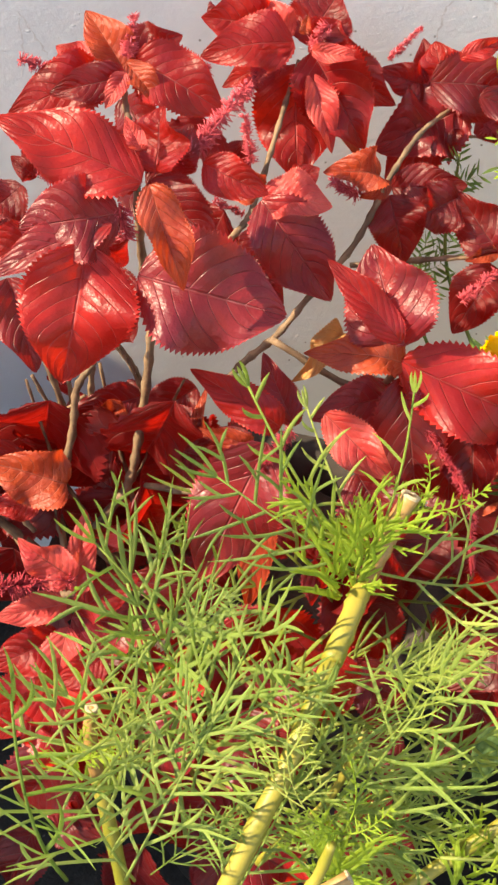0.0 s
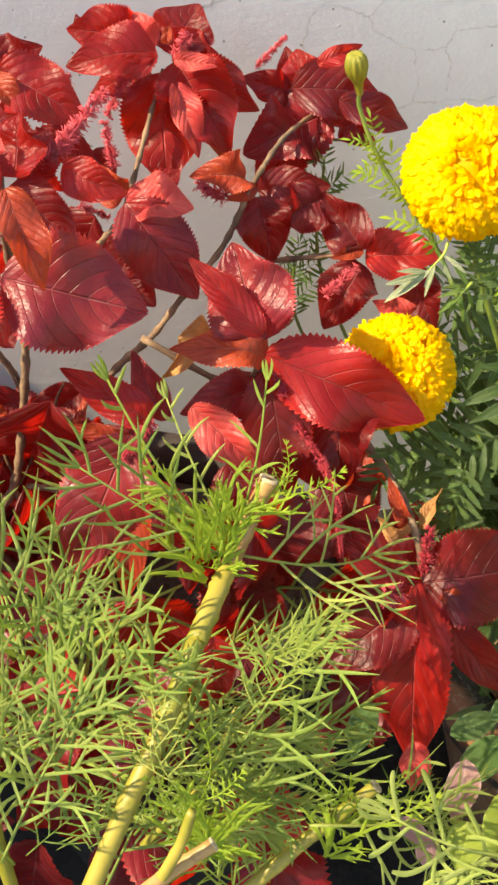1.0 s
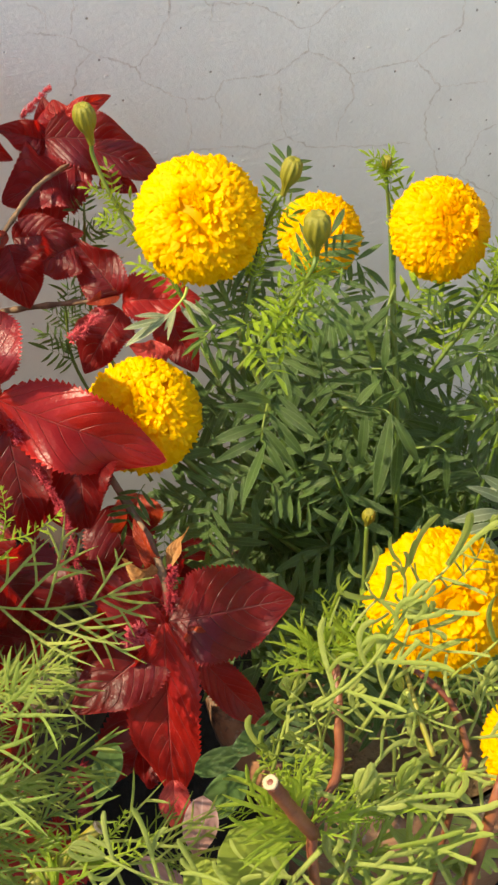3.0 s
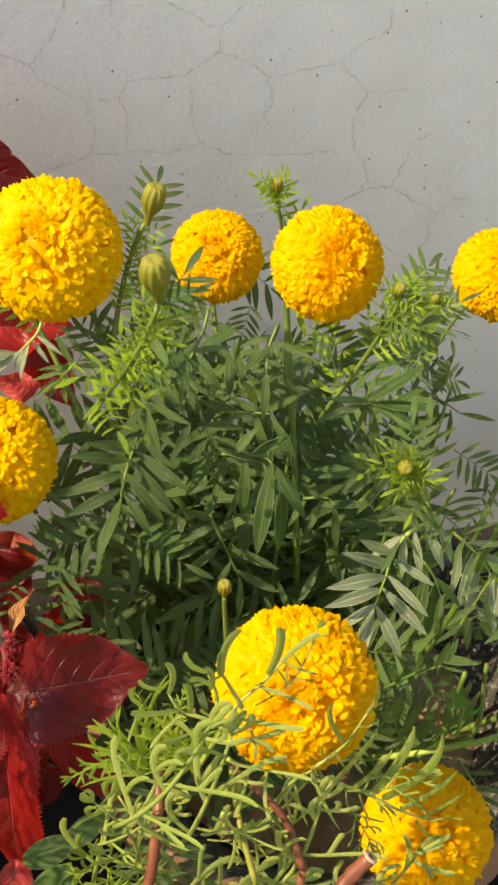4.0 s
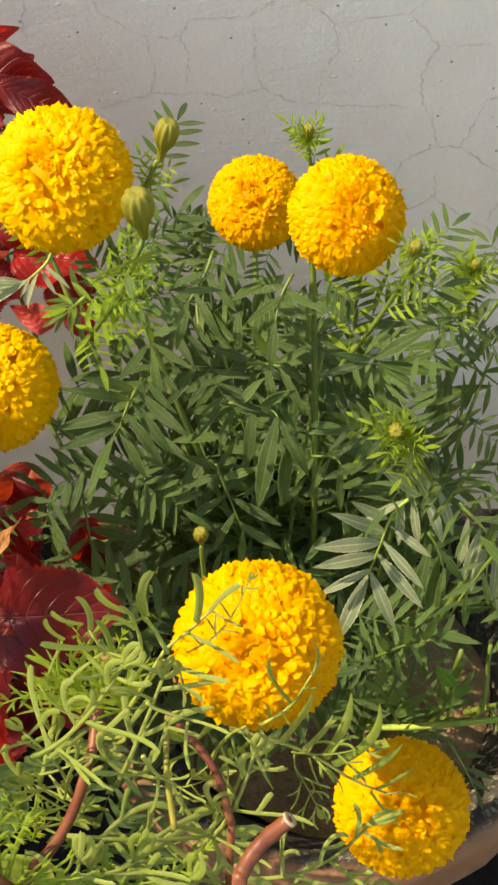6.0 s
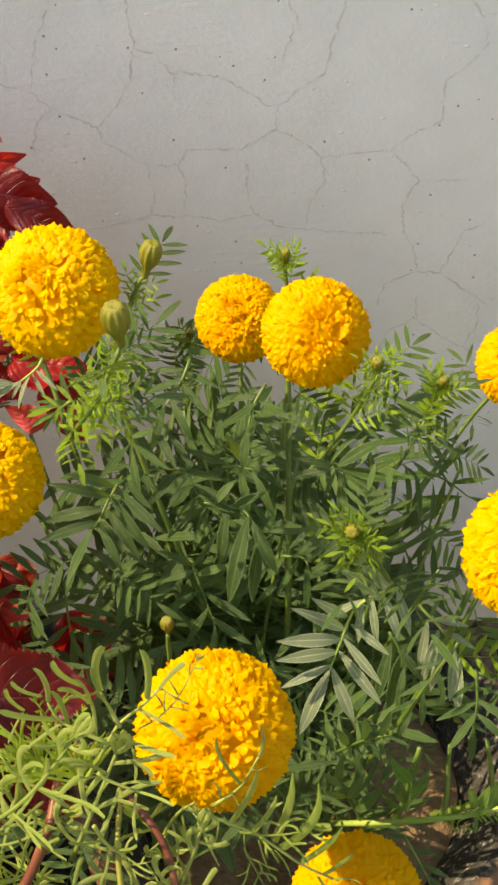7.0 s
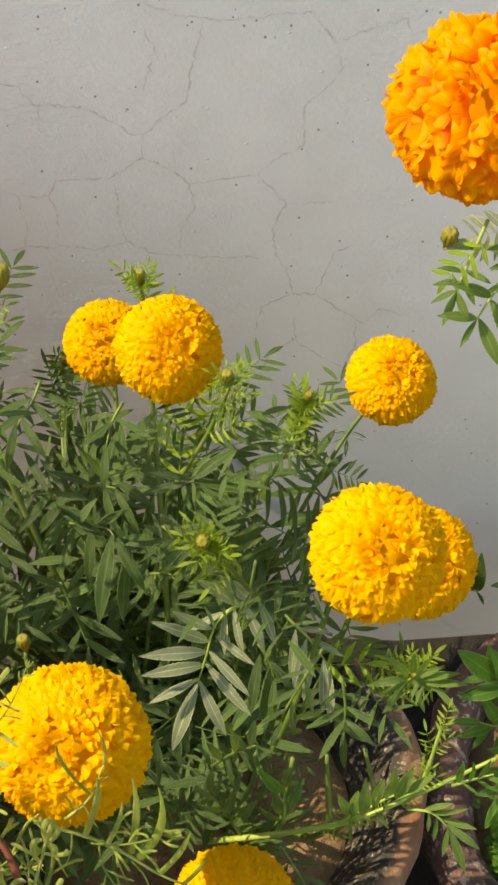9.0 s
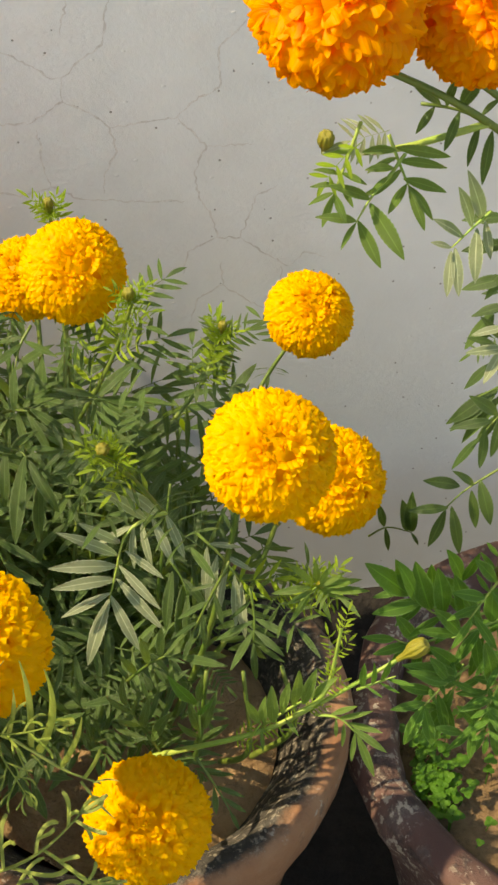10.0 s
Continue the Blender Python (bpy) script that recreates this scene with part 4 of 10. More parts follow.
def marigold():
    rng = random.Random(21)
    plant = thing("marigold_plant", (0.034, -0.30, 0.285), "bushy marigold with golden double flowers and dark green leaves", "plant", "potted marigolds")
    root = Vector((0.034, -0.30, 0.27))
    spots = [
        ((-0.127, -0.257, 0.682), 0.073, YELLOW_HEAD[0], (-0.15, -0.75, 0.75)),
        ((-0.171, -0.300, 0.579), 0.069, YELLOW_HEAD[1], (-0.1, -0.6, 0.75)),
        ((0.019, -0.255, 0.655), 0.062, GOLD_HEAD[0], (0.25, -0.75, 0.7)),
        ((0.176, -0.133, 0.537), 0.066, GOLD_HEAD[1], (0.2, -0.55, 0.85)),
        ((-0.034, -0.453, 0.556), 0.079, GOLD_HEAD[0], (0.05, -0.7, 0.75)),
        ((0.047, -0.463, 0.405), 0.075, GOLD_HEAD[1], (0.0, -0.6, 0.8)),
        ((0.123, -0.394, 0.624), 0.070, GOLD_HEAD[0], (0.15, -0.7, 0.75)),
        ((0.172, -0.301, 0.521), 0.070, GOLD_HEAD[1], (0.3, -0.7, 0.6)),
        ((-0.025, -0.146, 0.585), 0.059, GOLD_HEAD[0], (0.0, -0.7, 0.75)),
    ]
    FLOWERS.extend((Vector(s[0]), s[1] / 2) for s in spots)
    for k, (place, dia, head, up) in enumerate(spots):
        foot = flower(plant, place, dia, head, up, k * 1.3)
        start = root + Vector((rng.uniform(-0.03, 0.03), rng.uniform(-0.03, 0.03), 0))
        mid = start.lerp(foot, 0.55) + Vector((0, 0, -0.03)) + (foot - start).cross(Vector((0, 0, 1))) * rng.uniform(-0.1, 0.1)
        pts = [start, mid, foot - Vector(up).normalized() * 0.02, foot]
        if k == 3:
            pts = [start, Vector((0.075, -0.19, 0.36)), Vector((0.135, -0.128, 0.455)), foot]
        stem(plant, pts, 0.0024, 0.0015, GREEN_STEM, steps=18)
        leaves_along(plant, pts, 0.35, 5, 0.04 if k == 3 else 0.075, LEAF_MESH, rng)
    for k in range(15):
        tip = Vector((rng.uniform(-0.12, 0.13), rng.uniform(-0.30, -0.11), rng.uniform(0.37, 0.535)))
        start = root + Vector((rng.uniform(-0.03, 0.03), rng.uniform(-0.03, 0.03), 0))
        mid = start.lerp(tip, 0.5) + Vector((rng.uniform(-0.02, 0.02), rng.uniform(-0.02, 0.02), -0.02))
        pts = [start, mid, tip]
        stem(plant, pts, 0.0022, 0.0011, GREEN_STEM, steps=14)
        leaves_along(plant, pts, 0.36, 6, 0.098, LEAF_MESH, rng)
    set_leaf(plant, (-0.122, -0.440, 0.475), (-0.115, -0.475, 0.438), 'g', (-0.1, -0.65, 0.75))
    set_leaf(plant, (-0.105, -0.440, 0.423), (-0.090, -0.475, 0.384), 'g', (-0.1, -0.65, 0.75))
    set_leaf(plant, (-0.088, -0.475, 0.441), (-0.105, -0.500, 0.394), 'g', (-0.1, -0.65, 0.75))
    set_leaf(plant, (-0.113, -0.475, 0.406), (-0.124, -0.500, 0.359), 'g', (-0.1, -0.65, 0.75))
    set_leaf(plant, (-0.073, -0.475, 0.357), (-0.085, -0.500, 0.321), 'g', (-0.1, -0.65, 0.75))
    set_leaf(plant, (-0.099, -0.475, 0.485), (-0.123, -0.500, 0.452), 'g', (-0.1, -0.65, 0.75))
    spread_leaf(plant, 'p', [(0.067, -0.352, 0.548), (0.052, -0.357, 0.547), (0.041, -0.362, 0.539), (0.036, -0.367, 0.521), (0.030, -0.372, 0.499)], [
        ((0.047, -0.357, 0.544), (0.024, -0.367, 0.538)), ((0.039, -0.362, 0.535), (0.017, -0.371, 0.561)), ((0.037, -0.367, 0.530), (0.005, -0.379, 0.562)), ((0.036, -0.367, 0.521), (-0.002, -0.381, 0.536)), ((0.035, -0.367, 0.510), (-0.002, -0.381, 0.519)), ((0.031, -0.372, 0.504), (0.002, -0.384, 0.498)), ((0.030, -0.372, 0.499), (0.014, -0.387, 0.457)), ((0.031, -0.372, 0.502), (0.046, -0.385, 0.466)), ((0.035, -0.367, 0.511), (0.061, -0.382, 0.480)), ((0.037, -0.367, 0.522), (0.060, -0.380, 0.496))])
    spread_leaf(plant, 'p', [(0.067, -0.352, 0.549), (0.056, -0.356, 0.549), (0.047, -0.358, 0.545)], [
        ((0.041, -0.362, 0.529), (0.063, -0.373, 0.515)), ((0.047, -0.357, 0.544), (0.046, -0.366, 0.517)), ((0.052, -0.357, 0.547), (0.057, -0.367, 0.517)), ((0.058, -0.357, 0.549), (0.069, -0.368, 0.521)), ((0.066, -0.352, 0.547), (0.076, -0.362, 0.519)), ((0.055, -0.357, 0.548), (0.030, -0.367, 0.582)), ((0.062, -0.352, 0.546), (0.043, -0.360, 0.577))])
    spread_leaf(plant, 'g', [(-0.092, -0.292, 0.576), (-0.098, -0.307, 0.574), (-0.104, -0.323, 0.569), (-0.105, -0.338, 0.579)], [
        ((-0.095, -0.307, 0.582), (-0.120, -0.318, 0.602)), ((-0.098, -0.307, 0.574), (-0.131, -0.322, 0.598)), ((-0.102, -0.307, 0.564), (-0.138, -0.322, 0.568)), ((-0.104, -0.323, 0.570), (-0.136, -0.336, 0.567)), ((-0.105, -0.338, 0.579), (-0.121, -0.351, 0.546)), ((-0.104, -0.323, 0.570), (-0.090, -0.335, 0.540)), ((-0.101, -0.307, 0.564), (-0.082, -0.320, 0.535)), ((-0.097, -0.307, 0.574), (-0.076, -0.321, 0.545)), ((-0.094, -0.307, 0.581), (-0.067, -0.321, 0.559)), ((-0.093, -0.292, 0.573), (-0.072, -0.299, 0.584))])
    spread_leaf(plant, 'g', [(-0.089, -0.285, 0.605), (-0.086, -0.292, 0.600)], [
        ((-0.087, -0.292, 0.601), (-0.104, -0.302, 0.583)), ((-0.086, -0.292, 0.600), (-0.081, -0.303, 0.570)), ((-0.085, -0.292, 0.602), (-0.063, -0.302, 0.591)), ((-0.089, -0.285, 0.600), (-0.108, -0.293, 0.609)), ((-0.088, -0.285, 0.600), (-0.070, -0.292, 0.613))])
    spread_leaf(plant, 'g', [(-0.049, -0.288, 0.552), (-0.033, -0.294, 0.555), (-0.021, -0.299, 0.556), (-0.017, -0.305, 0.555)], [
        ((-0.048, -0.288, 0.551), (-0.067, -0.298, 0.530)), ((-0.041, -0.288, 0.550), (-0.051, -0.299, 0.520)), ((-0.031, -0.294, 0.554), (-0.035, -0.306, 0.515)), ((-0.018, -0.305, 0.557), (-0.029, -0.324, 0.501)), ((-0.017, -0.305, 0.555), (-0.000, -0.318, 0.521)), ((-0.028, -0.294, 0.554), (-0.007, -0.302, 0.574)), ((-0.011, -0.305, 0.540), (-0.015, -0.319, 0.496)), ((-0.038, -0.294, 0.556), (-0.025, -0.301, 0.583))])
    spread_leaf(plant, 'g', [(-0.034, -0.270, 0.564), (-0.025, -0.277, 0.571), (-0.015, -0.285, 0.576)], [
        ((-0.032, -0.270, 0.563), (-0.060, -0.281, 0.557)), ((-0.030, -0.270, 0.562), (-0.032, -0.278, 0.538)), ((-0.023, -0.277, 0.570), (-0.017, -0.287, 0.542)), ((-0.016, -0.285, 0.575), (-0.002, -0.296, 0.547)), ((-0.032, -0.270, 0.567), (-0.056, -0.279, 0.586)), ((-0.022, -0.277, 0.577), (-0.032, -0.284, 0.604)), ((-0.018, -0.285, 0.579), (0.001, -0.293, 0.598))])
    spread_leaf(plant, 'g', [(-0.053, -0.300, 0.513), (-0.048, -0.306, 0.500), (-0.042, -0.312, 0.483), (-0.038, -0.318, 0.473)], [
        ((-0.050, -0.306, 0.510), (-0.075, -0.315, 0.509)), ((-0.047, -0.306, 0.492), (-0.076, -0.318, 0.478)), ((-0.050, -0.306, 0.506), (-0.027, -0.314, 0.525)), ((-0.044, -0.312, 0.496), (-0.015, -0.324, 0.484)), ((-0.040, -0.318, 0.481), (-0.015, -0.328, 0.467)), ((-0.042, -0.312, 0.483), (-0.056, -0.321, 0.457)), ((-0.038, -0.318, 0.473), (-0.040, -0.326, 0.445)), ((-0.052, -0.300, 0.509), (-0.072, -0.308, 0.530))])
    spread_leaf(plant, 'g', [(0.045, -0.345, 0.576), (0.034, -0.350, 0.586), (0.023, -0.355, 0.598)], [
        ((0.029, -0.350, 0.590), (0.013, -0.359, 0.622)), ((0.023, -0.355, 0.598), (0.004, -0.363, 0.619)), ((0.019, -0.355, 0.599), (-0.007, -0.365, 0.607)), ((0.027, -0.355, 0.593), (0.006, -0.364, 0.592)), ((0.034, -0.350, 0.584), (0.017, -0.360, 0.569)), ((0.038, -0.350, 0.581), (0.031, -0.358, 0.561)), ((0.036, -0.350, 0.586), (0.029, -0.356, 0.614))])
    spread_leaf(plant, 'g', [(0.055, -0.298, 0.581), (0.041, -0.307, 0.594), (0.029, -0.315, 0.606)], [
        ((0.029, -0.315, 0.606), (0.000, -0.326, 0.607)), ((0.031, -0.315, 0.608), (0.054, -0.327, 0.639)), ((0.033, -0.315, 0.606), (0.064, -0.328, 0.609)), ((0.030, -0.315, 0.604), (0.024, -0.321, 0.588)), ((0.033, -0.315, 0.603), (0.037, -0.327, 0.571)), ((0.034, -0.315, 0.604), (0.060, -0.327, 0.592)), ((0.029, -0.315, 0.608), (0.005, -0.324, 0.621)), ((0.046, -0.306, 0.593), (0.063, -0.314, 0.612))])
    spread_leaf(plant, 'g', [(-0.132, -0.305, 0.498), (-0.130, -0.315, 0.485), (-0.128, -0.325, 0.469)], [
        ((-0.131, -0.315, 0.492), (-0.150, -0.322, 0.490)), ((-0.131, -0.315, 0.480), (-0.156, -0.325, 0.473)), ((-0.129, -0.315, 0.488), (-0.099, -0.325, 0.489)), ((-0.130, -0.315, 0.475), (-0.098, -0.326, 0.476)), ((-0.128, -0.325, 0.471), (-0.120, -0.331, 0.452)), ((-0.129, -0.325, 0.479), (-0.146, -0.332, 0.464)), ((-0.132, -0.305, 0.490), (-0.150, -0.312, 0.500)), ((-0.132, -0.305, 0.490), (-0.108, -0.313, 0.497))])
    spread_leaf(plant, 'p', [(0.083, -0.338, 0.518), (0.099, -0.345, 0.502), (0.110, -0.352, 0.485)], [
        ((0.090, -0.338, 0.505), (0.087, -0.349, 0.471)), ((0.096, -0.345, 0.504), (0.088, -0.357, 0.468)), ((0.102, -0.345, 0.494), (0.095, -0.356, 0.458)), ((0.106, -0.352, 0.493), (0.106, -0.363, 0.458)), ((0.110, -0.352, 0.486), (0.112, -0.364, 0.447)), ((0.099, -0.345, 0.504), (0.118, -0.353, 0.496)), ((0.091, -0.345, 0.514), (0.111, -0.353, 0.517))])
    spread_leaf(plant, 'g', [(0.067, -0.344, 0.500), (0.073, -0.349, 0.491), (0.077, -0.355, 0.479)], [
        ((0.068, -0.349, 0.496), (0.062, -0.362, 0.456)), ((0.074, -0.349, 0.484), (0.071, -0.363, 0.440)), ((0.077, -0.355, 0.481), (0.076, -0.366, 0.443)), ((0.073, -0.349, 0.491), (0.089, -0.358, 0.470))])
    spread_leaf(plant, 'g', [(-0.051, -0.290, 0.661), (-0.056, -0.300, 0.653), (-0.064, -0.310, 0.645)], [
        ((-0.053, -0.290, 0.655), (-0.073, -0.298, 0.659)), ((-0.055, -0.300, 0.656), (-0.076, -0.309, 0.652)), ((-0.059, -0.300, 0.648), (-0.080, -0.311, 0.636)), ((-0.064, -0.310, 0.647), (-0.071, -0.320, 0.622)), ((-0.061, -0.310, 0.651), (-0.049, -0.320, 0.630)), ((-0.056, -0.300, 0.655), (-0.040, -0.310, 0.638)), ((-0.054, -0.290, 0.653), (-0.034, -0.298, 0.648))])
    spread_leaf(plant, 'g', [(-0.009, -0.265, 0.625), (-0.016, -0.275, 0.617), (-0.019, -0.285, 0.608)], [
        ((-0.012, -0.265, 0.617), (-0.032, -0.273, 0.618)), ((-0.014, -0.275, 0.619), (-0.035, -0.284, 0.607)), ((-0.019, -0.285, 0.609), (-0.022, -0.295, 0.582)), ((-0.017, -0.275, 0.608), (-0.002, -0.284, 0.590)), ((-0.013, -0.275, 0.621), (0.007, -0.284, 0.614))])
    spread_leaf(plant, 'g', [(0.003, -0.300, 0.518), (0.015, -0.307, 0.524), (0.018, -0.315, 0.527)], [
        ((0.013, -0.307, 0.524), (0.000, -0.317, 0.500)), ((0.018, -0.315, 0.527), (0.019, -0.325, 0.497)), ((0.010, -0.307, 0.526), (0.026, -0.314, 0.546)), ((0.005, -0.300, 0.518), (-0.007, -0.307, 0.502))])
    spread_leaf(plant, 'g', [(0.099, -0.200, 0.499), (0.119, -0.200, 0.489), (0.137, -0.200, 0.473)], [
        ((0.107, -0.200, 0.495), (0.097, -0.208, 0.469)), ((0.113, -0.200, 0.492), (0.122, -0.207, 0.522)), ((0.124, -0.200, 0.486), (0.148, -0.208, 0.498)), ((0.137, -0.200, 0.473), (0.160, -0.208, 0.470)), ((0.129, -0.200, 0.478), (0.127, -0.207, 0.452)), ((0.119, -0.200, 0.489), (0.114, -0.209, 0.459))])
    spread_leaf(plant, 'g', [(0.036, -0.335, 0.369), (0.051, -0.343, 0.394), (0.063, -0.350, 0.425)], [
        ((0.051, -0.343, 0.394), (0.029, -0.350, 0.411)), ((0.057, -0.343, 0.405), (0.042, -0.350, 0.438)), ((0.061, -0.350, 0.420), (0.082, -0.358, 0.443)), ((0.055, -0.343, 0.400), (0.077, -0.350, 0.395))])
    spread_leaf(plant, 'p', [(-0.136, -0.262, 0.640), (-0.140, -0.268, 0.636), (-0.152, -0.275, 0.629)], [
        ((-0.140, -0.268, 0.636), (-0.127, -0.275, 0.626)), ((-0.142, -0.268, 0.633), (-0.135, -0.274, 0.621)), ((-0.144, -0.268, 0.631), (-0.151, -0.276, 0.613)), ((-0.148, -0.275, 0.633), (-0.170, -0.284, 0.622)), ((-0.152, -0.275, 0.629), (-0.177, -0.285, 0.620)), ((-0.152, -0.275, 0.629), (-0.177, -0.284, 0.632)), ((-0.150, -0.275, 0.631), (-0.170, -0.282, 0.639)), ((-0.147, -0.275, 0.634), (-0.153, -0.280, 0.624))])
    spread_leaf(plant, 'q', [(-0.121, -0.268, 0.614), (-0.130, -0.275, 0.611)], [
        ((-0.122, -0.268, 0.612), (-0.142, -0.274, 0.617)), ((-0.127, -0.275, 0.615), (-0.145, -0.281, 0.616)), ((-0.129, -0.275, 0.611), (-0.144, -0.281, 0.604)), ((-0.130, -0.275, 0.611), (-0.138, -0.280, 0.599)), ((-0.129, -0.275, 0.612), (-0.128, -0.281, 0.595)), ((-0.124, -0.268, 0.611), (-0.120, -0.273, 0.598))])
    set_leaf(plant, (0.088, -0.310, 0.557), (0.117, -0.330, 0.540), 'g', (-0.10, -0.72, 0.69))
    set_leaf(plant, (0.125, -0.310, 0.481), (0.142, -0.320, 0.431), 'g', (-0.13, -0.98, 0.15))
    set_leaf(plant, (0.110, -0.320, 0.534), (0.089, -0.340, 0.516), 'g', (-0.26, -0.49, 0.84))
    set_leaf(plant, (0.112, -0.330, 0.450), (0.114, -0.350, 0.386), 'g', (-0.37, -0.89, 0.27))
    set_leaf(plant, (0.007, -0.270, 0.625), (0.033, -0.290, 0.613), 'g', (-0.18, -0.67, 0.72))
    set_leaf(plant, (-0.019, -0.240, 0.622), (-0.032, -0.260, 0.604), 'g', (-0.14, -0.62, 0.77))
    set_leaf(plant, (0.021, -0.260, 0.613), (0.004, -0.280, 0.600), 'g', (-0.09, -0.50, 0.86))
    set_leaf(plant, (0.027, -0.370, 0.414), (0.049, -0.390, 0.389), 'g', (0.05, -0.76, 0.64))
    set_leaf(plant, (0.055, -0.370, 0.409), (0.042, -0.390, 0.376), 'g', (-0.41, -0.70, 0.59))
    set_leaf(plant, (0.075, -0.360, 0.400), (0.091, -0.380, 0.367), 'g', (-0.05, -0.87, 0.49))
    set_leaf(plant, (0.027, -0.390, 0.401), (0.013, -0.410, 0.382), 'g', (-0.29, -0.55, 0.78))
    set_leaf(plant, (0.065, -0.380, 0.373), (0.082, -0.400, 0.331), 'g', (-0.03, -0.91, 0.42))
    set_leaf(plant, (0.048, -0.360, 0.419), (0.019, -0.380, 0.423), 'g', (0.27, -0.17, 0.95))
    set_leaf(plant, (0.088, -0.340, 0.396), (0.102, -0.360, 0.388), 'g', (-0.23, -0.51, 0.83))
    set_leaf(plant, (-0.083, -0.290, 0.592), (-0.102, -0.320, 0.548), 'g', (-0.42, -0.66, 0.63))
    set_leaf(plant, (-0.054, -0.280, 0.579), (-0.039, -0.310, 0.527), 'g', (-0.33, -0.86, 0.40))
    set_leaf(plant, (-0.112, -0.330, 0.550), (-0.165, -0.350, 0.546), 'g', (0.10, -0.44, 0.89))
    set_leaf(plant, (-0.101, -0.320, 0.528), (-0.069, -0.350, 0.522), 'g', (-0.37, -0.53, 0.77))
    set_leaf(plant, (-0.177, -0.340, 0.562), (-0.197, -0.360, 0.539), 'g', (-0.30, -0.58, 0.76))
    set_leaf(plant, (-0.138, -0.350, 0.550), (-0.155, -0.370, 0.511), 'g', (-0.45, -0.70, 0.55))
    set_leaf(plant, (-0.148, -0.370, 0.520), (-0.125, -0.390, 0.502), 'g', (-0.10, -0.73, 0.68))
    set_leaf(plant, (-0.127, -0.380, 0.521), (-0.108, -0.410, 0.485), 'g', (-0.20, -0.80, 0.56))
    set_leaf(plant, (-0.165, -0.350, 0.541), (-0.175, -0.370, 0.520), 'g', (-0.32, -0.59, 0.74))
    set_leaf(plant, (-0.163, -0.220, 0.671), (-0.184, -0.220, 0.666), 'f', (0, -0.6, 0.8))
    shoot(plant, (-0.183, -0.216, 0.729), 0.0105, (-0.15, -0.1, 1), [(-0.121, -0.280, 0.583), (-0.139, -0.250, 0.628), (-0.168, -0.225, 0.671), (-0.180, -0.215, 0.702)])
    shoot(plant, (-0.073, -0.251, 0.703), 0.01, (0.25, -0.1, 1), [(-0.106, -0.270, 0.597), (-0.092, -0.250, 0.648), (-0.081, -0.250, 0.682)])
    shoot(plant, (-0.082, -0.344, 0.727), 0.0115, (-0.05, -0.2, 1), [(-0.119, -0.330, 0.631), (-0.097, -0.340, 0.671), (-0.084, -0.345, 0.703)])
    shoot(plant, (0.002, -0.196, 0.668), 0.0055, (0, -0.2, 1), [(0.003, -0.240, 0.555), (0.008, -0.200, 0.613), (0.003, -0.197, 0.653)])
    shoot(plant, (0.051, -0.284, 0.656), 0.0058, (0, -0.5, 1), [(0.015, -0.280, 0.564), (0.038, -0.280, 0.608), (0.051, -0.284, 0.645)])
    shoot(plant, (0.035, -0.373, 0.616), 0.0065, (-0.1, -0.8, 0.6), [(0.064, -0.350, 0.548), (0.050, -0.365, 0.586), (0.041, -0.370, 0.602)])
    shoot(plant, (-0.060, -0.400, 0.573), 0.0062, (0, -0.2, 1), [(-0.058, -0.400, 0.502), (-0.060, -0.400, 0.556)], leafy=False)
    shoot(plant, (0.157, -0.377, 0.507), 0.0055, (0, -0.7, 0.7), [(0.087, -0.340, 0.481), (0.128, -0.360, 0.479), (0.154, -0.370, 0.497)])
    shoot(plant, (0.203, -0.434, 0.511), 0.0088, (0.66, -0.12, 0.72), [(0.020, -0.350, 0.300), (0.050, -0.400, 0.380), (0.113, -0.420, 0.424), (0.149, -0.425, 0.454)], True)
    shoot(plant, (0.109, -0.190, 0.568), 0.005, (0.1, -0.3, 1), [(0.074, -0.240, 0.530), (0.090, -0.210, 0.530), (0.105, -0.190, 0.548)])
    shoot(plant, (-0.061, -0.098, 0.536), 0.005, (0, -0.3, 1), [(-0.057, -0.200, 0.466), (-0.065, -0.130, 0.490), (-0.064, -0.100, 0.514)])
    for foot, top in (((-0.150, -0.20, 0.44), (-0.185, -0.13, 0.620)), ((-0.160, -0.20, 0.42), (-0.206, -0.13, 0.540))):   # shoots behind the copperleaf
        line = [Vector(foot), Vector(foot).lerp(Vector(top), 0.5) + Vector((-0.02, 0.03, 0.0)), Vector(top)]
        stem(plant, line, 0.0016, 0.0009, GREEN_STEM)
        leaves_along(plant, line, 0.55, 5, 0.026, LEAF_MESH, rng, 0.6, 0.8, True)
    stem(plant, [(0.136, -0.427, 0.448), (0.154, -0.427, 0.469), (0.161, -0.427, 0.523)], 0.0016, 0.0010, FRESH_STEM)
    leaves_along(plant, [(0.140, -0.427, 0.452), (0.155, -0.427, 0.475), (0.161, -0.427, 0.523)], 0.4, 4, 0.017, FRESH_MESH, rng, 0.45, 1.2, True)
    set_leaf(plant, (-0.091, -0.330, 0.670), (-0.122, -0.345, 0.676), 'f', (0, -0.6, 0.8))
    set_leaf(plant, (-0.091, -0.330, 0.667), (-0.117, -0.345, 0.652), 'f', (0, -0.6, 0.8))
    set_leaf(plant, (-0.089, -0.330, 0.667), (-0.098, -0.345, 0.645), 'f', (0, -0.7, 0.7))
    set_leaf(plant, (-0.087, -0.330, 0.672), (-0.081, -0.345, 0.653), 'f', (0, -0.7, 0.7))
    stem(plant, [(0.065, -0.330, 0.27), (0.078, -0.390, 0.369), (0.086, -0.390, 0.449)], 0.0026, 0.0014, GREEN_STEM)
    stem(plant, [(0.112, -0.330, 0.27), (0.145, -0.360, 0.347), (0.136, -0.360, 0.413)], 0.0026, 0.0014, GREEN_STEM)
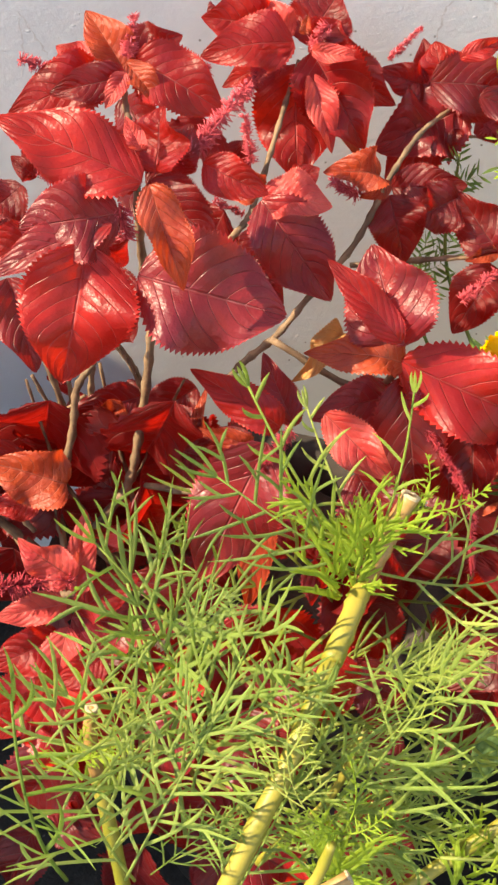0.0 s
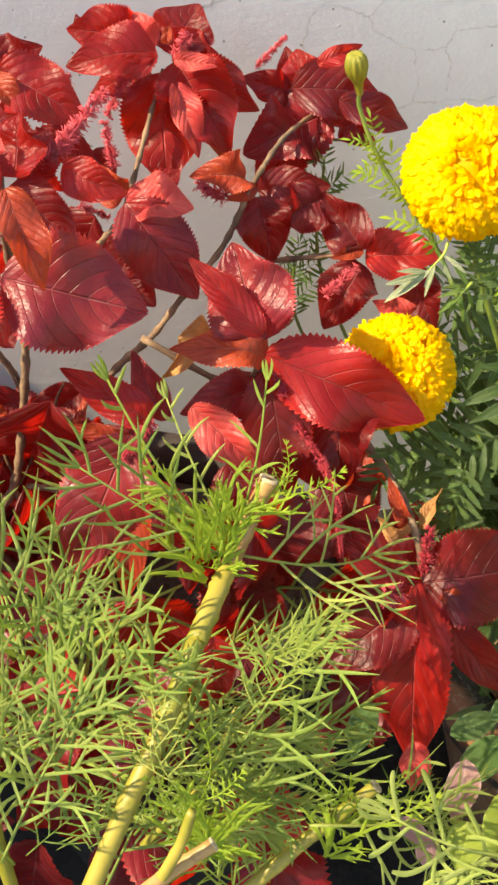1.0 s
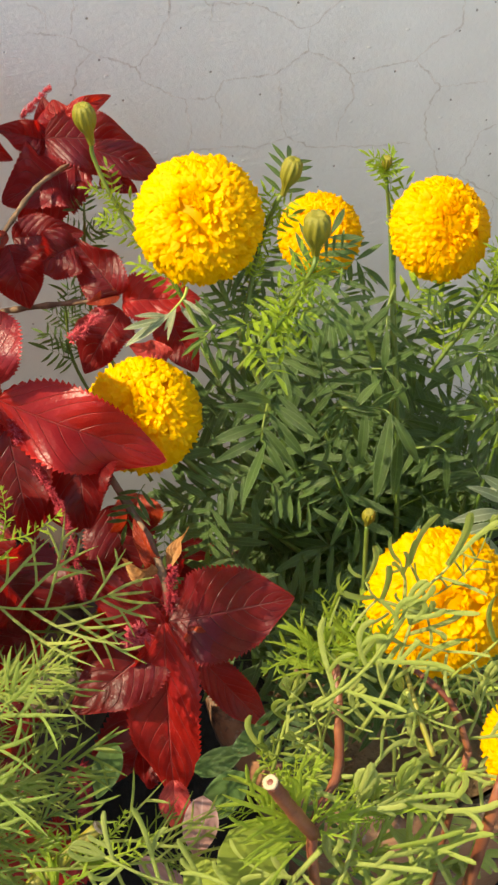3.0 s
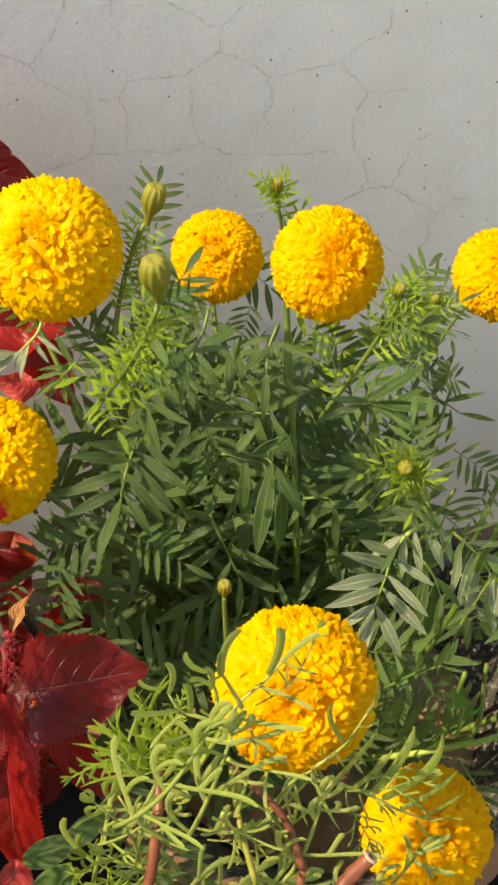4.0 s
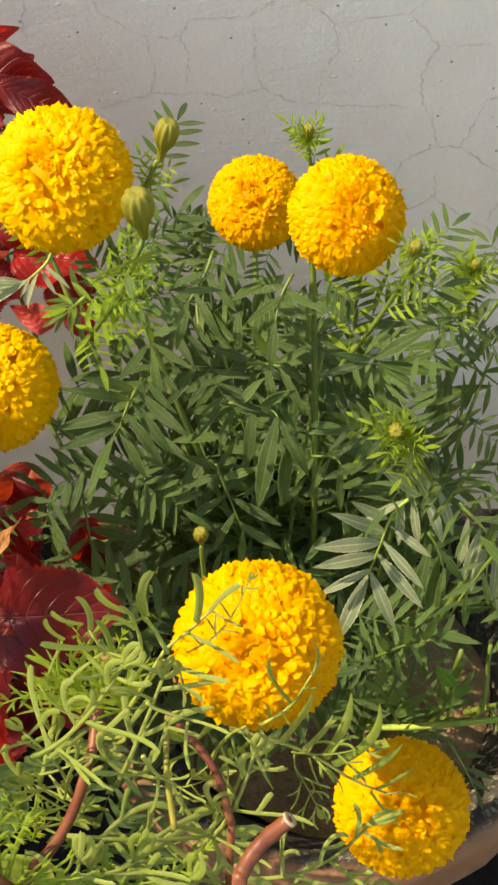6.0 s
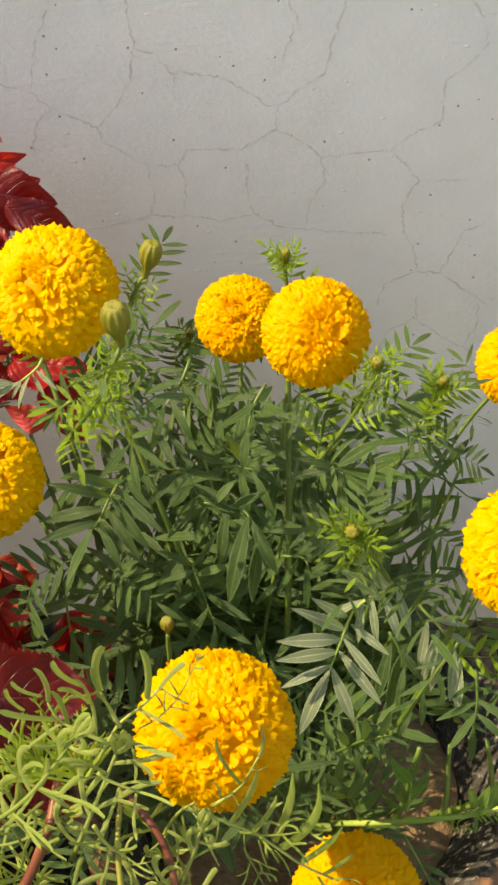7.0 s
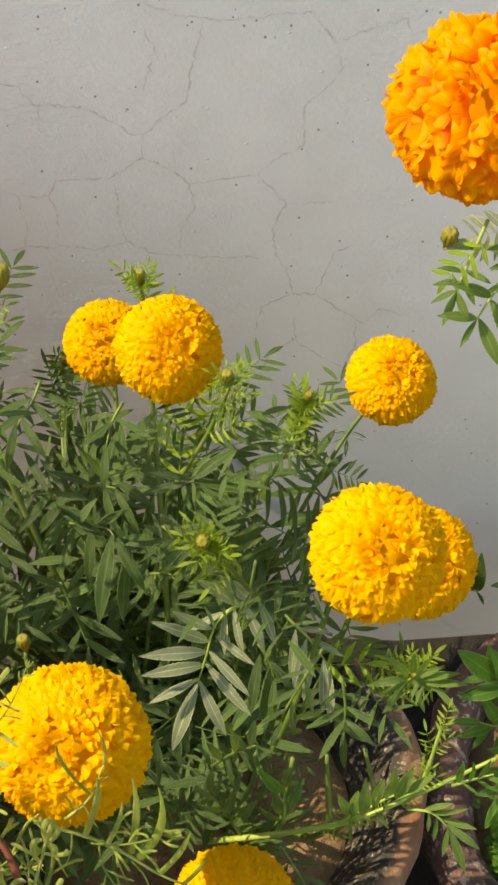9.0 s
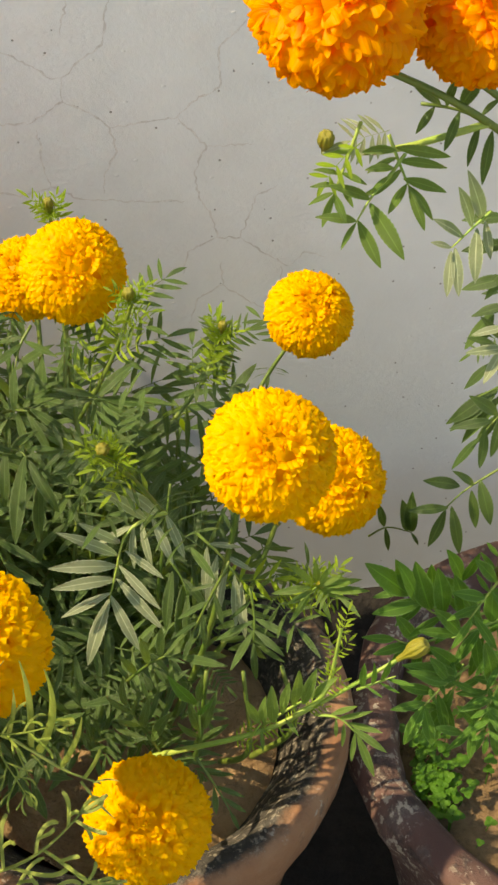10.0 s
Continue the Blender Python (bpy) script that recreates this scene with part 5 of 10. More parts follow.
    stem(plant, [(0.089, -0.330, 0.27), (0.113, -0.370, 0.338), (0.110, -0.370, 0.422)], 0.0026, 0.0014, GREEN_STEM)
    for k in range(38):   # low shaded leaves over the rim and the soil
        p = Vector((rng.uniform(-0.11, 0.08), rng.uniform(-0.39, -0.30), rng.uniform(0.345, 0.43)))
        d = Vector((rng.uniform(-0.7, 0.5), rng.uniform(-0.7, 0.1), rng.uniform(-0.35, 0.5))).normalized() * rng.uniform(0.055, 0.08)
        if p.x + d.x < 0.10 and p.y + d.y > -0.43:
            set_leaf(plant, p, p + d, "g", (rng.uniform(-0.3, 0.2), -0.55, 0.8))
    spread_leaf(plant, 'g', [(0.114, -0.375, 0.505), (0.116, -0.383, 0.487), (0.115, -0.390, 0.473)], [
        ((0.116, -0.383, 0.485), (0.092, -0.392, 0.479)), ((0.115, -0.390, 0.484), (0.100, -0.400, 0.460)), ((0.115, -0.390, 0.473), (0.116, -0.398, 0.447)), ((0.115, -0.390, 0.484), (0.133, -0.398, 0.468)), ((0.116, -0.383, 0.487), (0.138, -0.392, 0.477)), ((0.115, -0.375, 0.494), (0.101, -0.381, 0.485)), ((0.115, -0.383, 0.499), (0.129, -0.388, 0.499))])
    spread_leaf(plant, 'g', [(0.075, -0.385, 0.364), (0.083, -0.393, 0.401), (0.080, -0.400, 0.434)], [
        ((0.081, -0.393, 0.387), (0.066, -0.398, 0.411)), ((0.082, -0.393, 0.392), (0.074, -0.400, 0.434)), ((0.082, -0.393, 0.396), (0.092, -0.401, 0.444)), ((0.080, -0.385, 0.373), (0.099, -0.392, 0.398)), ((0.080, -0.400, 0.432), (0.083, -0.406, 0.463)), ((0.077, -0.385, 0.364), (0.095, -0.391, 0.363)), ((0.080, -0.400, 0.428), (0.068, -0.406, 0.452))])
    spread_leaf(plant, 'm', [(0.080, -0.410, 0.411), (0.080, -0.411, 0.429), (0.079, -0.412, 0.447)], [
        ((0.079, -0.412, 0.446), (0.063, -0.421, 0.485)), ((0.079, -0.411, 0.434), (0.089, -0.416, 0.455))])
    spread_leaf(plant, 'g', [(0.077, -0.425, 0.410), (0.089, -0.433, 0.389), (0.096, -0.440, 0.376)], [
        ((0.083, -0.425, 0.394), (0.100, -0.431, 0.399)), ((0.088, -0.432, 0.390), (0.106, -0.439, 0.386)), ((0.096, -0.440, 0.376), (0.102, -0.445, 0.360)), ((0.087, -0.432, 0.389), (0.088, -0.438, 0.368)), ((0.093, -0.432, 0.377), (0.107, -0.438, 0.368)), ((0.081, -0.432, 0.403), (0.077, -0.437, 0.388))])
    spread_leaf(plant, 'g', [(0.057, -0.400, 0.377), (0.045, -0.405, 0.417), (0.037, -0.410, 0.445)], [
        ((0.043, -0.405, 0.419), (0.029, -0.411, 0.434)), ((0.039, -0.410, 0.438), (0.026, -0.416, 0.462)), ((0.038, -0.410, 0.445), (0.037, -0.416, 0.480)), ((0.045, -0.405, 0.417), (0.051, -0.412, 0.456)), ((0.050, -0.405, 0.403), (0.064, -0.413, 0.441)), ((0.048, -0.405, 0.408), (0.035, -0.410, 0.407)), ((0.052, -0.400, 0.389), (0.069, -0.406, 0.407))])
    spread_leaf(plant, 'g', [(0.037, -0.390, 0.444), (0.051, -0.398, 0.468), (0.062, -0.405, 0.483)], [
        ((0.043, -0.390, 0.450), (0.034, -0.395, 0.475)), ((0.051, -0.398, 0.468), (0.048, -0.403, 0.498)), ((0.059, -0.405, 0.482), (0.061, -0.411, 0.515)), ((0.062, -0.405, 0.483), (0.074, -0.410, 0.481)), ((0.054, -0.398, 0.468), (0.061, -0.403, 0.454)), ((0.046, -0.398, 0.460), (0.050, -0.404, 0.441))])
    spread_leaf(plant, 'g', [(0.102, -0.370, 0.523), (0.082, -0.378, 0.481), (0.076, -0.385, 0.467)], [
        ((0.094, -0.370, 0.505), (0.078, -0.376, 0.506)), ((0.089, -0.378, 0.499), (0.070, -0.385, 0.492)), ((0.082, -0.378, 0.481), (0.066, -0.384, 0.474)), ((0.079, -0.385, 0.478), (0.072, -0.391, 0.462)), ((0.085, -0.378, 0.488), (0.086, -0.385, 0.464)), ((0.092, -0.377, 0.506), (0.097, -0.385, 0.484))])
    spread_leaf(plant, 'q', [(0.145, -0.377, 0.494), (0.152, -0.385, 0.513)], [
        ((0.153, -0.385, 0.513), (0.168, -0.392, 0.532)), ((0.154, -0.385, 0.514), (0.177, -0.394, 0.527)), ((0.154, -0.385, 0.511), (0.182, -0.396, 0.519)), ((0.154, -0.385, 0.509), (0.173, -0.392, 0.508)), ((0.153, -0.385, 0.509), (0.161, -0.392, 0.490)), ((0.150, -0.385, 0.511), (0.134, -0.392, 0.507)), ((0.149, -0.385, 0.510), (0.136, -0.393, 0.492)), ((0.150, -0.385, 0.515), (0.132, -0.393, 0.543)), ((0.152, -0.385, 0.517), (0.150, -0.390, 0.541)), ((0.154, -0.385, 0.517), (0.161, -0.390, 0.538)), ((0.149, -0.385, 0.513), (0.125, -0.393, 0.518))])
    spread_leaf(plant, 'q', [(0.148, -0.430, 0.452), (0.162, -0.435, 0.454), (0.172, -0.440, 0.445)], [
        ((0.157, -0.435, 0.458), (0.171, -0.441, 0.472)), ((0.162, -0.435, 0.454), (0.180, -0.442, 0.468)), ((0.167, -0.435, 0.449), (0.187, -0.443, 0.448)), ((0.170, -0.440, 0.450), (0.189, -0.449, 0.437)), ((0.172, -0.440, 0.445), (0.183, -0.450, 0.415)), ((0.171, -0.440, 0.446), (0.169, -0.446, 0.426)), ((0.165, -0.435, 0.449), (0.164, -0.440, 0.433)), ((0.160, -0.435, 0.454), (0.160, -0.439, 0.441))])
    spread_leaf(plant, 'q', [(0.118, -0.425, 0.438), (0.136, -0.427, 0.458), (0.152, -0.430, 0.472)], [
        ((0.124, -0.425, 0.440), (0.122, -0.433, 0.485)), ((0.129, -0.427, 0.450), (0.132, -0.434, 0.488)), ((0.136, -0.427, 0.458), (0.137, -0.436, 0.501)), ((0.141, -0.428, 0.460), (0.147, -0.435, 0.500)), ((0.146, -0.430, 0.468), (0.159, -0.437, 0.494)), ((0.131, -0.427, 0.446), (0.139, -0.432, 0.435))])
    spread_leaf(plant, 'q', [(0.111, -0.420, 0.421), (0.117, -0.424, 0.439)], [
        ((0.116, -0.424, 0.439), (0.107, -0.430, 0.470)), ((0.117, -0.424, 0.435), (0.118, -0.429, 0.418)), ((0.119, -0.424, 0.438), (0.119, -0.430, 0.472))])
    spread_leaf(plant, 'm', [(0.172, -0.430, 0.473), (0.181, -0.432, 0.480), (0.193, -0.434, 0.488)], [
        ((0.175, -0.430, 0.474), (0.174, -0.435, 0.502)), ((0.180, -0.432, 0.480), (0.179, -0.436, 0.504)), ((0.185, -0.432, 0.482), (0.188, -0.437, 0.506)), ((0.177, -0.432, 0.478), (0.186, -0.436, 0.472)), ((0.184, -0.432, 0.481), (0.196, -0.437, 0.476)), ((0.188, -0.434, 0.486), (0.203, -0.440, 0.486))])
    d = chorded(blade_data(ovate(0.3), 8, 4, 0, 0.0, 0.5, 0.3, 0.1, 3))
    part("pale_petal", mesh_of("pale_petal", *d[:2], WHITE_PETAL, d[2]), plant, "withered white petal scrap", inside(plant, blade_pose((-0.008, -0.437, 0.538), (0.0055, -0.447, 0.545), (0, -0.7, 0.7))))
    return plant


marigold()


def orange_marigold():
    rng = random.Random(5)
    plant = thing("marigold_plant", (0.362, -0.30, 0.265), "tall marigold with large deep orange double flowers", "plant", "potted marigolds")
    root = Vector((0.362, -0.29, 0.25))
    for place, dia, up, side in (((0.153, -0.356, 0.843), 0.076, (-0.1, -0.75, 0.7), 0.0), ((0.222, -0.335, 0.828), 0.064, (0.1, -0.6, 0.8), 0.02)):
        foot = flower(plant, place, dia, ORANGE_HEAD[0], up, place[0] * 9, "deep orange ruffled flower head")
        pts = [root, Vector((0.40, -0.22, 0.48)), Vector((0.33 + side, -0.25, 0.67)), Vector((0.24 + side, -0.31, 0.765)), foot]
        stem(plant, pts, 0.0036, 0.0016, GREEN_STEM, steps=22)
        leaves_along(plant, pts, 0.2, 3, 0.075, LEAF_MESH, rng)
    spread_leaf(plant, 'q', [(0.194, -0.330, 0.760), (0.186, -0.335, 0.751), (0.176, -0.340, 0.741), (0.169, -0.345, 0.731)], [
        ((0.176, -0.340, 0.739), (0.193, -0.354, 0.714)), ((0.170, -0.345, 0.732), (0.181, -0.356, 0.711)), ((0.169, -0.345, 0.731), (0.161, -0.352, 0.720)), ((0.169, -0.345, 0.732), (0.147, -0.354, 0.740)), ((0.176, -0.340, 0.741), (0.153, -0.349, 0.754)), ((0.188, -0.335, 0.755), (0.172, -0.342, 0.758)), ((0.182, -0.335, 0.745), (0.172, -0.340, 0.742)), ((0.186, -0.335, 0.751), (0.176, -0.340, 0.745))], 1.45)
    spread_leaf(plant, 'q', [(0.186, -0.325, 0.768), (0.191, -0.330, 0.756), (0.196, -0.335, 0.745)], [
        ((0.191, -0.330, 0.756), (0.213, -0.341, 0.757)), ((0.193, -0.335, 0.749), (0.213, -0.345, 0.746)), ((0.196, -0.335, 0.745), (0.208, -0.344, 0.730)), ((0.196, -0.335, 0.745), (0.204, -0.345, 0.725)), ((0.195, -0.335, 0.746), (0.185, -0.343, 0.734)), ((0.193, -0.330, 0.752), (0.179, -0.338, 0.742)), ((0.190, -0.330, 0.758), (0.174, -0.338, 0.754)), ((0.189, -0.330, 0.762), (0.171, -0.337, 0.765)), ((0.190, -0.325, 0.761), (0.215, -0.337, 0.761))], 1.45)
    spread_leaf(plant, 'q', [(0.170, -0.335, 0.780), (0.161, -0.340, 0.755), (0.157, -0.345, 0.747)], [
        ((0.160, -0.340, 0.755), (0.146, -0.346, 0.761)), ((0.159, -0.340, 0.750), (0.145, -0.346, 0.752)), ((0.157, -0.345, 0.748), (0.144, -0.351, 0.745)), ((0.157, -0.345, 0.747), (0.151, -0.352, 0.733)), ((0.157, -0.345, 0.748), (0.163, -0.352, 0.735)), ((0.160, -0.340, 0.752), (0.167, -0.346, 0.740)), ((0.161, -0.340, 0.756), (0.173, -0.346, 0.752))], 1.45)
    spread_leaf(plant, 'g', [(0.204, -0.310, 0.777), (0.223, -0.310, 0.773), (0.244, -0.310, 0.763)], [
        ((0.211, -0.310, 0.775), (0.201, -0.317, 0.764)), ((0.224, -0.310, 0.772), (0.216, -0.319, 0.755)), ((0.235, -0.310, 0.764), (0.229, -0.319, 0.746)), ((0.242, -0.310, 0.761), (0.237, -0.322, 0.737)), ((0.224, -0.310, 0.774), (0.232, -0.321, 0.800)), ((0.235, -0.310, 0.769), (0.243, -0.316, 0.781)), ((0.214, -0.310, 0.776), (0.197, -0.317, 0.790)), ((0.217, -0.310, 0.775), (0.220, -0.318, 0.795))], 1.45)
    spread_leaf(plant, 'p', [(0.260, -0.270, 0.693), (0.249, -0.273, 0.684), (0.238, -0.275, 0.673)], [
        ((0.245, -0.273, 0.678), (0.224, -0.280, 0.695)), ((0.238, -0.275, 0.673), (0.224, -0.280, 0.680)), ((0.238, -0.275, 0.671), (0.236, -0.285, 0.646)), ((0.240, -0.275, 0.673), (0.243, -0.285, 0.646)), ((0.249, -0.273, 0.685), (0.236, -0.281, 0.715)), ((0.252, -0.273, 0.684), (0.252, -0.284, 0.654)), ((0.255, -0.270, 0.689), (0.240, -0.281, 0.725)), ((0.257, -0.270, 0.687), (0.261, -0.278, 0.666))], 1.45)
    spread_leaf(plant, 'g', [(0.285, -0.250, 0.686), (0.281, -0.250, 0.660), (0.283, -0.250, 0.632)], [
        ((0.278, -0.250, 0.677), (0.246, -0.260, 0.682)), ((0.281, -0.250, 0.660), (0.248, -0.261, 0.662)), ((0.284, -0.250, 0.636), (0.251, -0.261, 0.635)), ((0.287, -0.250, 0.616), (0.260, -0.259, 0.614)), ((0.283, -0.250, 0.644), (0.267, -0.259, 0.626))], 1.45)
    spread_leaf(plant, 'g', [(0.317, -0.235, 0.476), (0.283, -0.237, 0.451), (0.267, -0.240, 0.435)], [
        ((0.276, -0.237, 0.453), (0.246, -0.246, 0.468)), ((0.269, -0.240, 0.435), (0.237, -0.249, 0.442)), ((0.267, -0.240, 0.433), (0.255, -0.249, 0.405)), ((0.271, -0.240, 0.436), (0.279, -0.250, 0.397)), ((0.285, -0.237, 0.448), (0.290, -0.245, 0.418)), ((0.290, -0.237, 0.458), (0.300, -0.247, 0.422)), ((0.286, -0.237, 0.453), (0.267, -0.243, 0.473))], 1.45)
    spread_leaf(plant, 'g', [(0.311, -0.240, 0.536), (0.293, -0.243, 0.519), (0.281, -0.245, 0.502)], [
        ((0.289, -0.243, 0.517), (0.258, -0.252, 0.519)), ((0.282, -0.245, 0.504), (0.263, -0.254, 0.484)), ((0.293, -0.243, 0.522), (0.269, -0.250, 0.545)), ((0.296, -0.243, 0.524), (0.290, -0.252, 0.492)), ((0.285, -0.245, 0.512), (0.283, -0.253, 0.483))], 1.45)
    spread_leaf(plant, 'g', [(0.301, -0.240, 0.600), (0.288, -0.243, 0.585), (0.281, -0.245, 0.564)], [
        ((0.285, -0.243, 0.580), (0.262, -0.249, 0.591)), ((0.281, -0.245, 0.567), (0.264, -0.253, 0.553)), ((0.286, -0.243, 0.585), (0.269, -0.249, 0.607)), ((0.285, -0.243, 0.576), (0.293, -0.252, 0.546))], 1.45)
    set_leaf(plant, (0.187, -0.320, 0.768), (0.160, -0.335, 0.770), 'p', (0.38, -0.59, 0.71))
    set_leaf(plant, (0.288, -0.240, 0.587), (0.264, -0.250, 0.582), 'g', (0.04, -0.53, 0.84))
    spread_leaf(plant, 'p', [(0.288, -0.260, 0.607), (0.284, -0.262, 0.597)], [
        ((0.283, -0.260, 0.606), (0.259, -0.268, 0.606)), ((0.285, -0.262, 0.591), (0.256, -0.271, 0.595)), ((0.284, -0.262, 0.594), (0.270, -0.272, 0.571))], 1.45)
    spread_leaf(plant, 'g', [(0.290, -0.230, 0.608), (0.281, -0.235, 0.601)], [
        ((0.281, -0.235, 0.601), (0.263, -0.245, 0.579)), ((0.282, -0.235, 0.599), (0.274, -0.243, 0.579)), ((0.283, -0.235, 0.607), (0.267, -0.241, 0.602)), ((0.285, -0.230, 0.612), (0.272, -0.234, 0.614))], 1.45)
    spread_leaf(plant, 'g', [(0.244, -0.090, 0.263), (0.261, -0.090, 0.273), (0.284, -0.090, 0.265)], [
        ((0.258, -0.090, 0.274), (0.250, -0.095, 0.307)), ((0.259, -0.090, 0.273), (0.263, -0.095, 0.248)), ((0.280, -0.090, 0.267), (0.270, -0.097, 0.313)), ((0.284, -0.090, 0.266), (0.278, -0.099, 0.324)), ((0.283, -0.090, 0.265), (0.291, -0.093, 0.251))], 1.45)
    spread_leaf(plant, 'g', [(0.304, -0.220, 0.531), (0.283, -0.225, 0.524)], [
        ((0.295, -0.220, 0.525), (0.261, -0.232, 0.507)), ((0.298, -0.220, 0.526), (0.264, -0.234, 0.502)), ((0.301, -0.220, 0.520), (0.274, -0.233, 0.490)), ((0.304, -0.220, 0.506), (0.285, -0.229, 0.485))], 1.45)
    bud(plant, (0.154, -0.331, 0.769), 0.005, (0, -0.5, 0.8))
    stem(plant, [(0.24, -0.31, 0.765), (0.19, -0.315, 0.755), (0.154, -0.328, 0.762)], 0.002, 0.0015, FRESH_STEM)
    set_leaf(plant, (0.170, -0.340, 0.772), (0.148, -0.345, 0.749), 'f', (-0.1, -0.6, 0.75))
    return plant


orange_marigold()


def pot_seedling():
    plant = thing("marigold_plant", (0.33, -0.31, 0.262), "young bright green marigold seedling in the dark clay pot", "plant", "potted marigolds")
    for tip in ((0.300, -0.30, 0.40), (0.315, -0.33, 0.385), (0.335, -0.29, 0.40)):
        stem(plant, [(0.33, -0.31, 0.25), (0.325, -0.31, 0.33), tip], 0.003, 0.0016, FRESH_STEM)
    bud(plant, (0.303, -0.28, 0.405), 0.006, (0, -0.4, 0.9))
    spread_leaf(plant, 'm', [(0.254, -0.320, 0.409), (0.229, -0.330, 0.438), (0.211, -0.340, 0.461)], [
        ((0.211, -0.340, 0.461), (0.189, -0.348, 0.491)), ((0.217, -0.340, 0.458), (0.195, -0.347, 0.460)), ((0.230, -0.330, 0.437), (0.198, -0.340, 0.438)), ((0.231, -0.330, 0.438), (0.223, -0.337, 0.478)), ((0.245, -0.320, 0.418), (0.236, -0.329, 0.469)), ((0.234, -0.330, 0.435), (0.214, -0.338, 0.421)), ((0.218, -0.340, 0.458), (0.207, -0.347, 0.494))], 1.45)
    spread_leaf(plant, 'm', [(0.267, -0.345, 0.384), (0.249, -0.358, 0.383), (0.232, -0.370, 0.376)], [
        ((0.249, -0.358, 0.383), (0.218, -0.366, 0.408)), ((0.242, -0.358, 0.374), (0.214, -0.365, 0.393)), ((0.233, -0.370, 0.379), (0.207, -0.378, 0.384)), ((0.232, -0.370, 0.376), (0.219, -0.379, 0.346)), ((0.232, -0.370, 0.376), (0.239, -0.379, 0.343)), ((0.244, -0.358, 0.372), (0.252, -0.366, 0.338)), ((0.252, -0.358, 0.385), (0.271, -0.364, 0.377)), ((0.250, -0.358, 0.386), (0.233, -0.364, 0.418))], 1.45)
    spread_leaf(plant, 'm', [(0.294, -0.330, 0.417), (0.273, -0.338, 0.415), (0.252, -0.345, 0.414)], [
        ((0.273, -0.338, 0.415), (0.254, -0.348, 0.388)), ((0.269, -0.338, 0.414), (0.275, -0.347, 0.379)), ((0.255, -0.345, 0.417), (0.226, -0.353, 0.432)), ((0.257, -0.345, 0.418), (0.235, -0.352, 0.451)), ((0.272, -0.338, 0.418), (0.254, -0.345, 0.458)), ((0.280, -0.338, 0.420), (0.274, -0.345, 0.461)), ((0.287, -0.330, 0.411), (0.297, -0.339, 0.380))], 1.45)
    spread_leaf(plant, 'm', [(0.249, -0.330, 0.397), (0.227, -0.338, 0.402), (0.210, -0.345, 0.418)], [
        ((0.227, -0.338, 0.403), (0.199, -0.346, 0.403)), ((0.213, -0.345, 0.416), (0.189, -0.352, 0.428)), ((0.231, -0.338, 0.403), (0.212, -0.345, 0.440)), ((0.233, -0.338, 0.401), (0.229, -0.345, 0.375)), ((0.223, -0.338, 0.403), (0.212, -0.344, 0.385))], 1.45)
    spread_leaf(plant, 'm', [(0.286, -0.360, 0.388), (0.278, -0.370, 0.378), (0.266, -0.380, 0.361)], [
        ((0.278, -0.370, 0.378), (0.253, -0.378, 0.378)), ((0.269, -0.380, 0.370), (0.253, -0.386, 0.359)), ((0.266, -0.380, 0.361), (0.264, -0.387, 0.336)), ((0.275, -0.370, 0.369), (0.292, -0.378, 0.344))], 1.45)
    spread_leaf(plant, 'm', [(0.283, -0.340, 0.471), (0.268, -0.350, 0.457), (0.256, -0.360, 0.447)], [
        ((0.268, -0.350, 0.457), (0.243, -0.357, 0.472)), ((0.266, -0.350, 0.449), (0.242, -0.358, 0.446)), ((0.258, -0.360, 0.450), (0.245, -0.368, 0.430)), ((0.259, -0.360, 0.452), (0.275, -0.369, 0.428)), ((0.271, -0.350, 0.464), (0.285, -0.357, 0.447)), ((0.277, -0.340, 0.461), (0.258, -0.347, 0.490)), ((0.279, -0.340, 0.464), (0.283, -0.346, 0.493))], 1.45)
    spread_leaf(plant, 'm', [(0.285, -0.320, 0.383), (0.267, -0.325, 0.419), (0.256, -0.330, 0.458)], [
        ((0.270, -0.325, 0.413), (0.248, -0.331, 0.439)), ((0.264, -0.325, 0.430), (0.240, -0.333, 0.462)), ((0.258, -0.330, 0.453), (0.242, -0.337, 0.490)), ((0.258, -0.330, 0.453), (0.264, -0.337, 0.485)), ((0.266, -0.325, 0.425), (0.282, -0.332, 0.442)), ((0.273, -0.325, 0.407), (0.291, -0.331, 0.407))], 1.45)
    spread_leaf(plant, 'm', [(0.300, -0.350, 0.337), (0.281, -0.362, 0.336), (0.261, -0.375, 0.349)], [
        ((0.281, -0.362, 0.338), (0.270, -0.370, 0.315)), ((0.273, -0.362, 0.336), (0.253, -0.370, 0.324)), ((0.261, -0.375, 0.349), (0.238, -0.381, 0.366)), ((0.276, -0.362, 0.340), (0.255, -0.369, 0.372)), ((0.284, -0.362, 0.343), (0.290, -0.370, 0.313))], 1.45)
    spread_leaf(plant, 'm', [(0.263, -0.345, 0.386), (0.258, -0.350, 0.368), (0.247, -0.355, 0.354)], [
        ((0.257, -0.350, 0.366), (0.234, -0.363, 0.326)), ((0.247, -0.355, 0.354), (0.218, -0.363, 0.365)), ((0.248, -0.355, 0.356), (0.245, -0.363, 0.323)), ((0.251, -0.355, 0.361), (0.259, -0.362, 0.335)), ((0.259, -0.350, 0.372), (0.239, -0.356, 0.379)), ((0.260, -0.350, 0.379), (0.215, -0.363, 0.411)), ((0.263, -0.345, 0.380), (0.235, -0.353, 0.416))], 1.45)
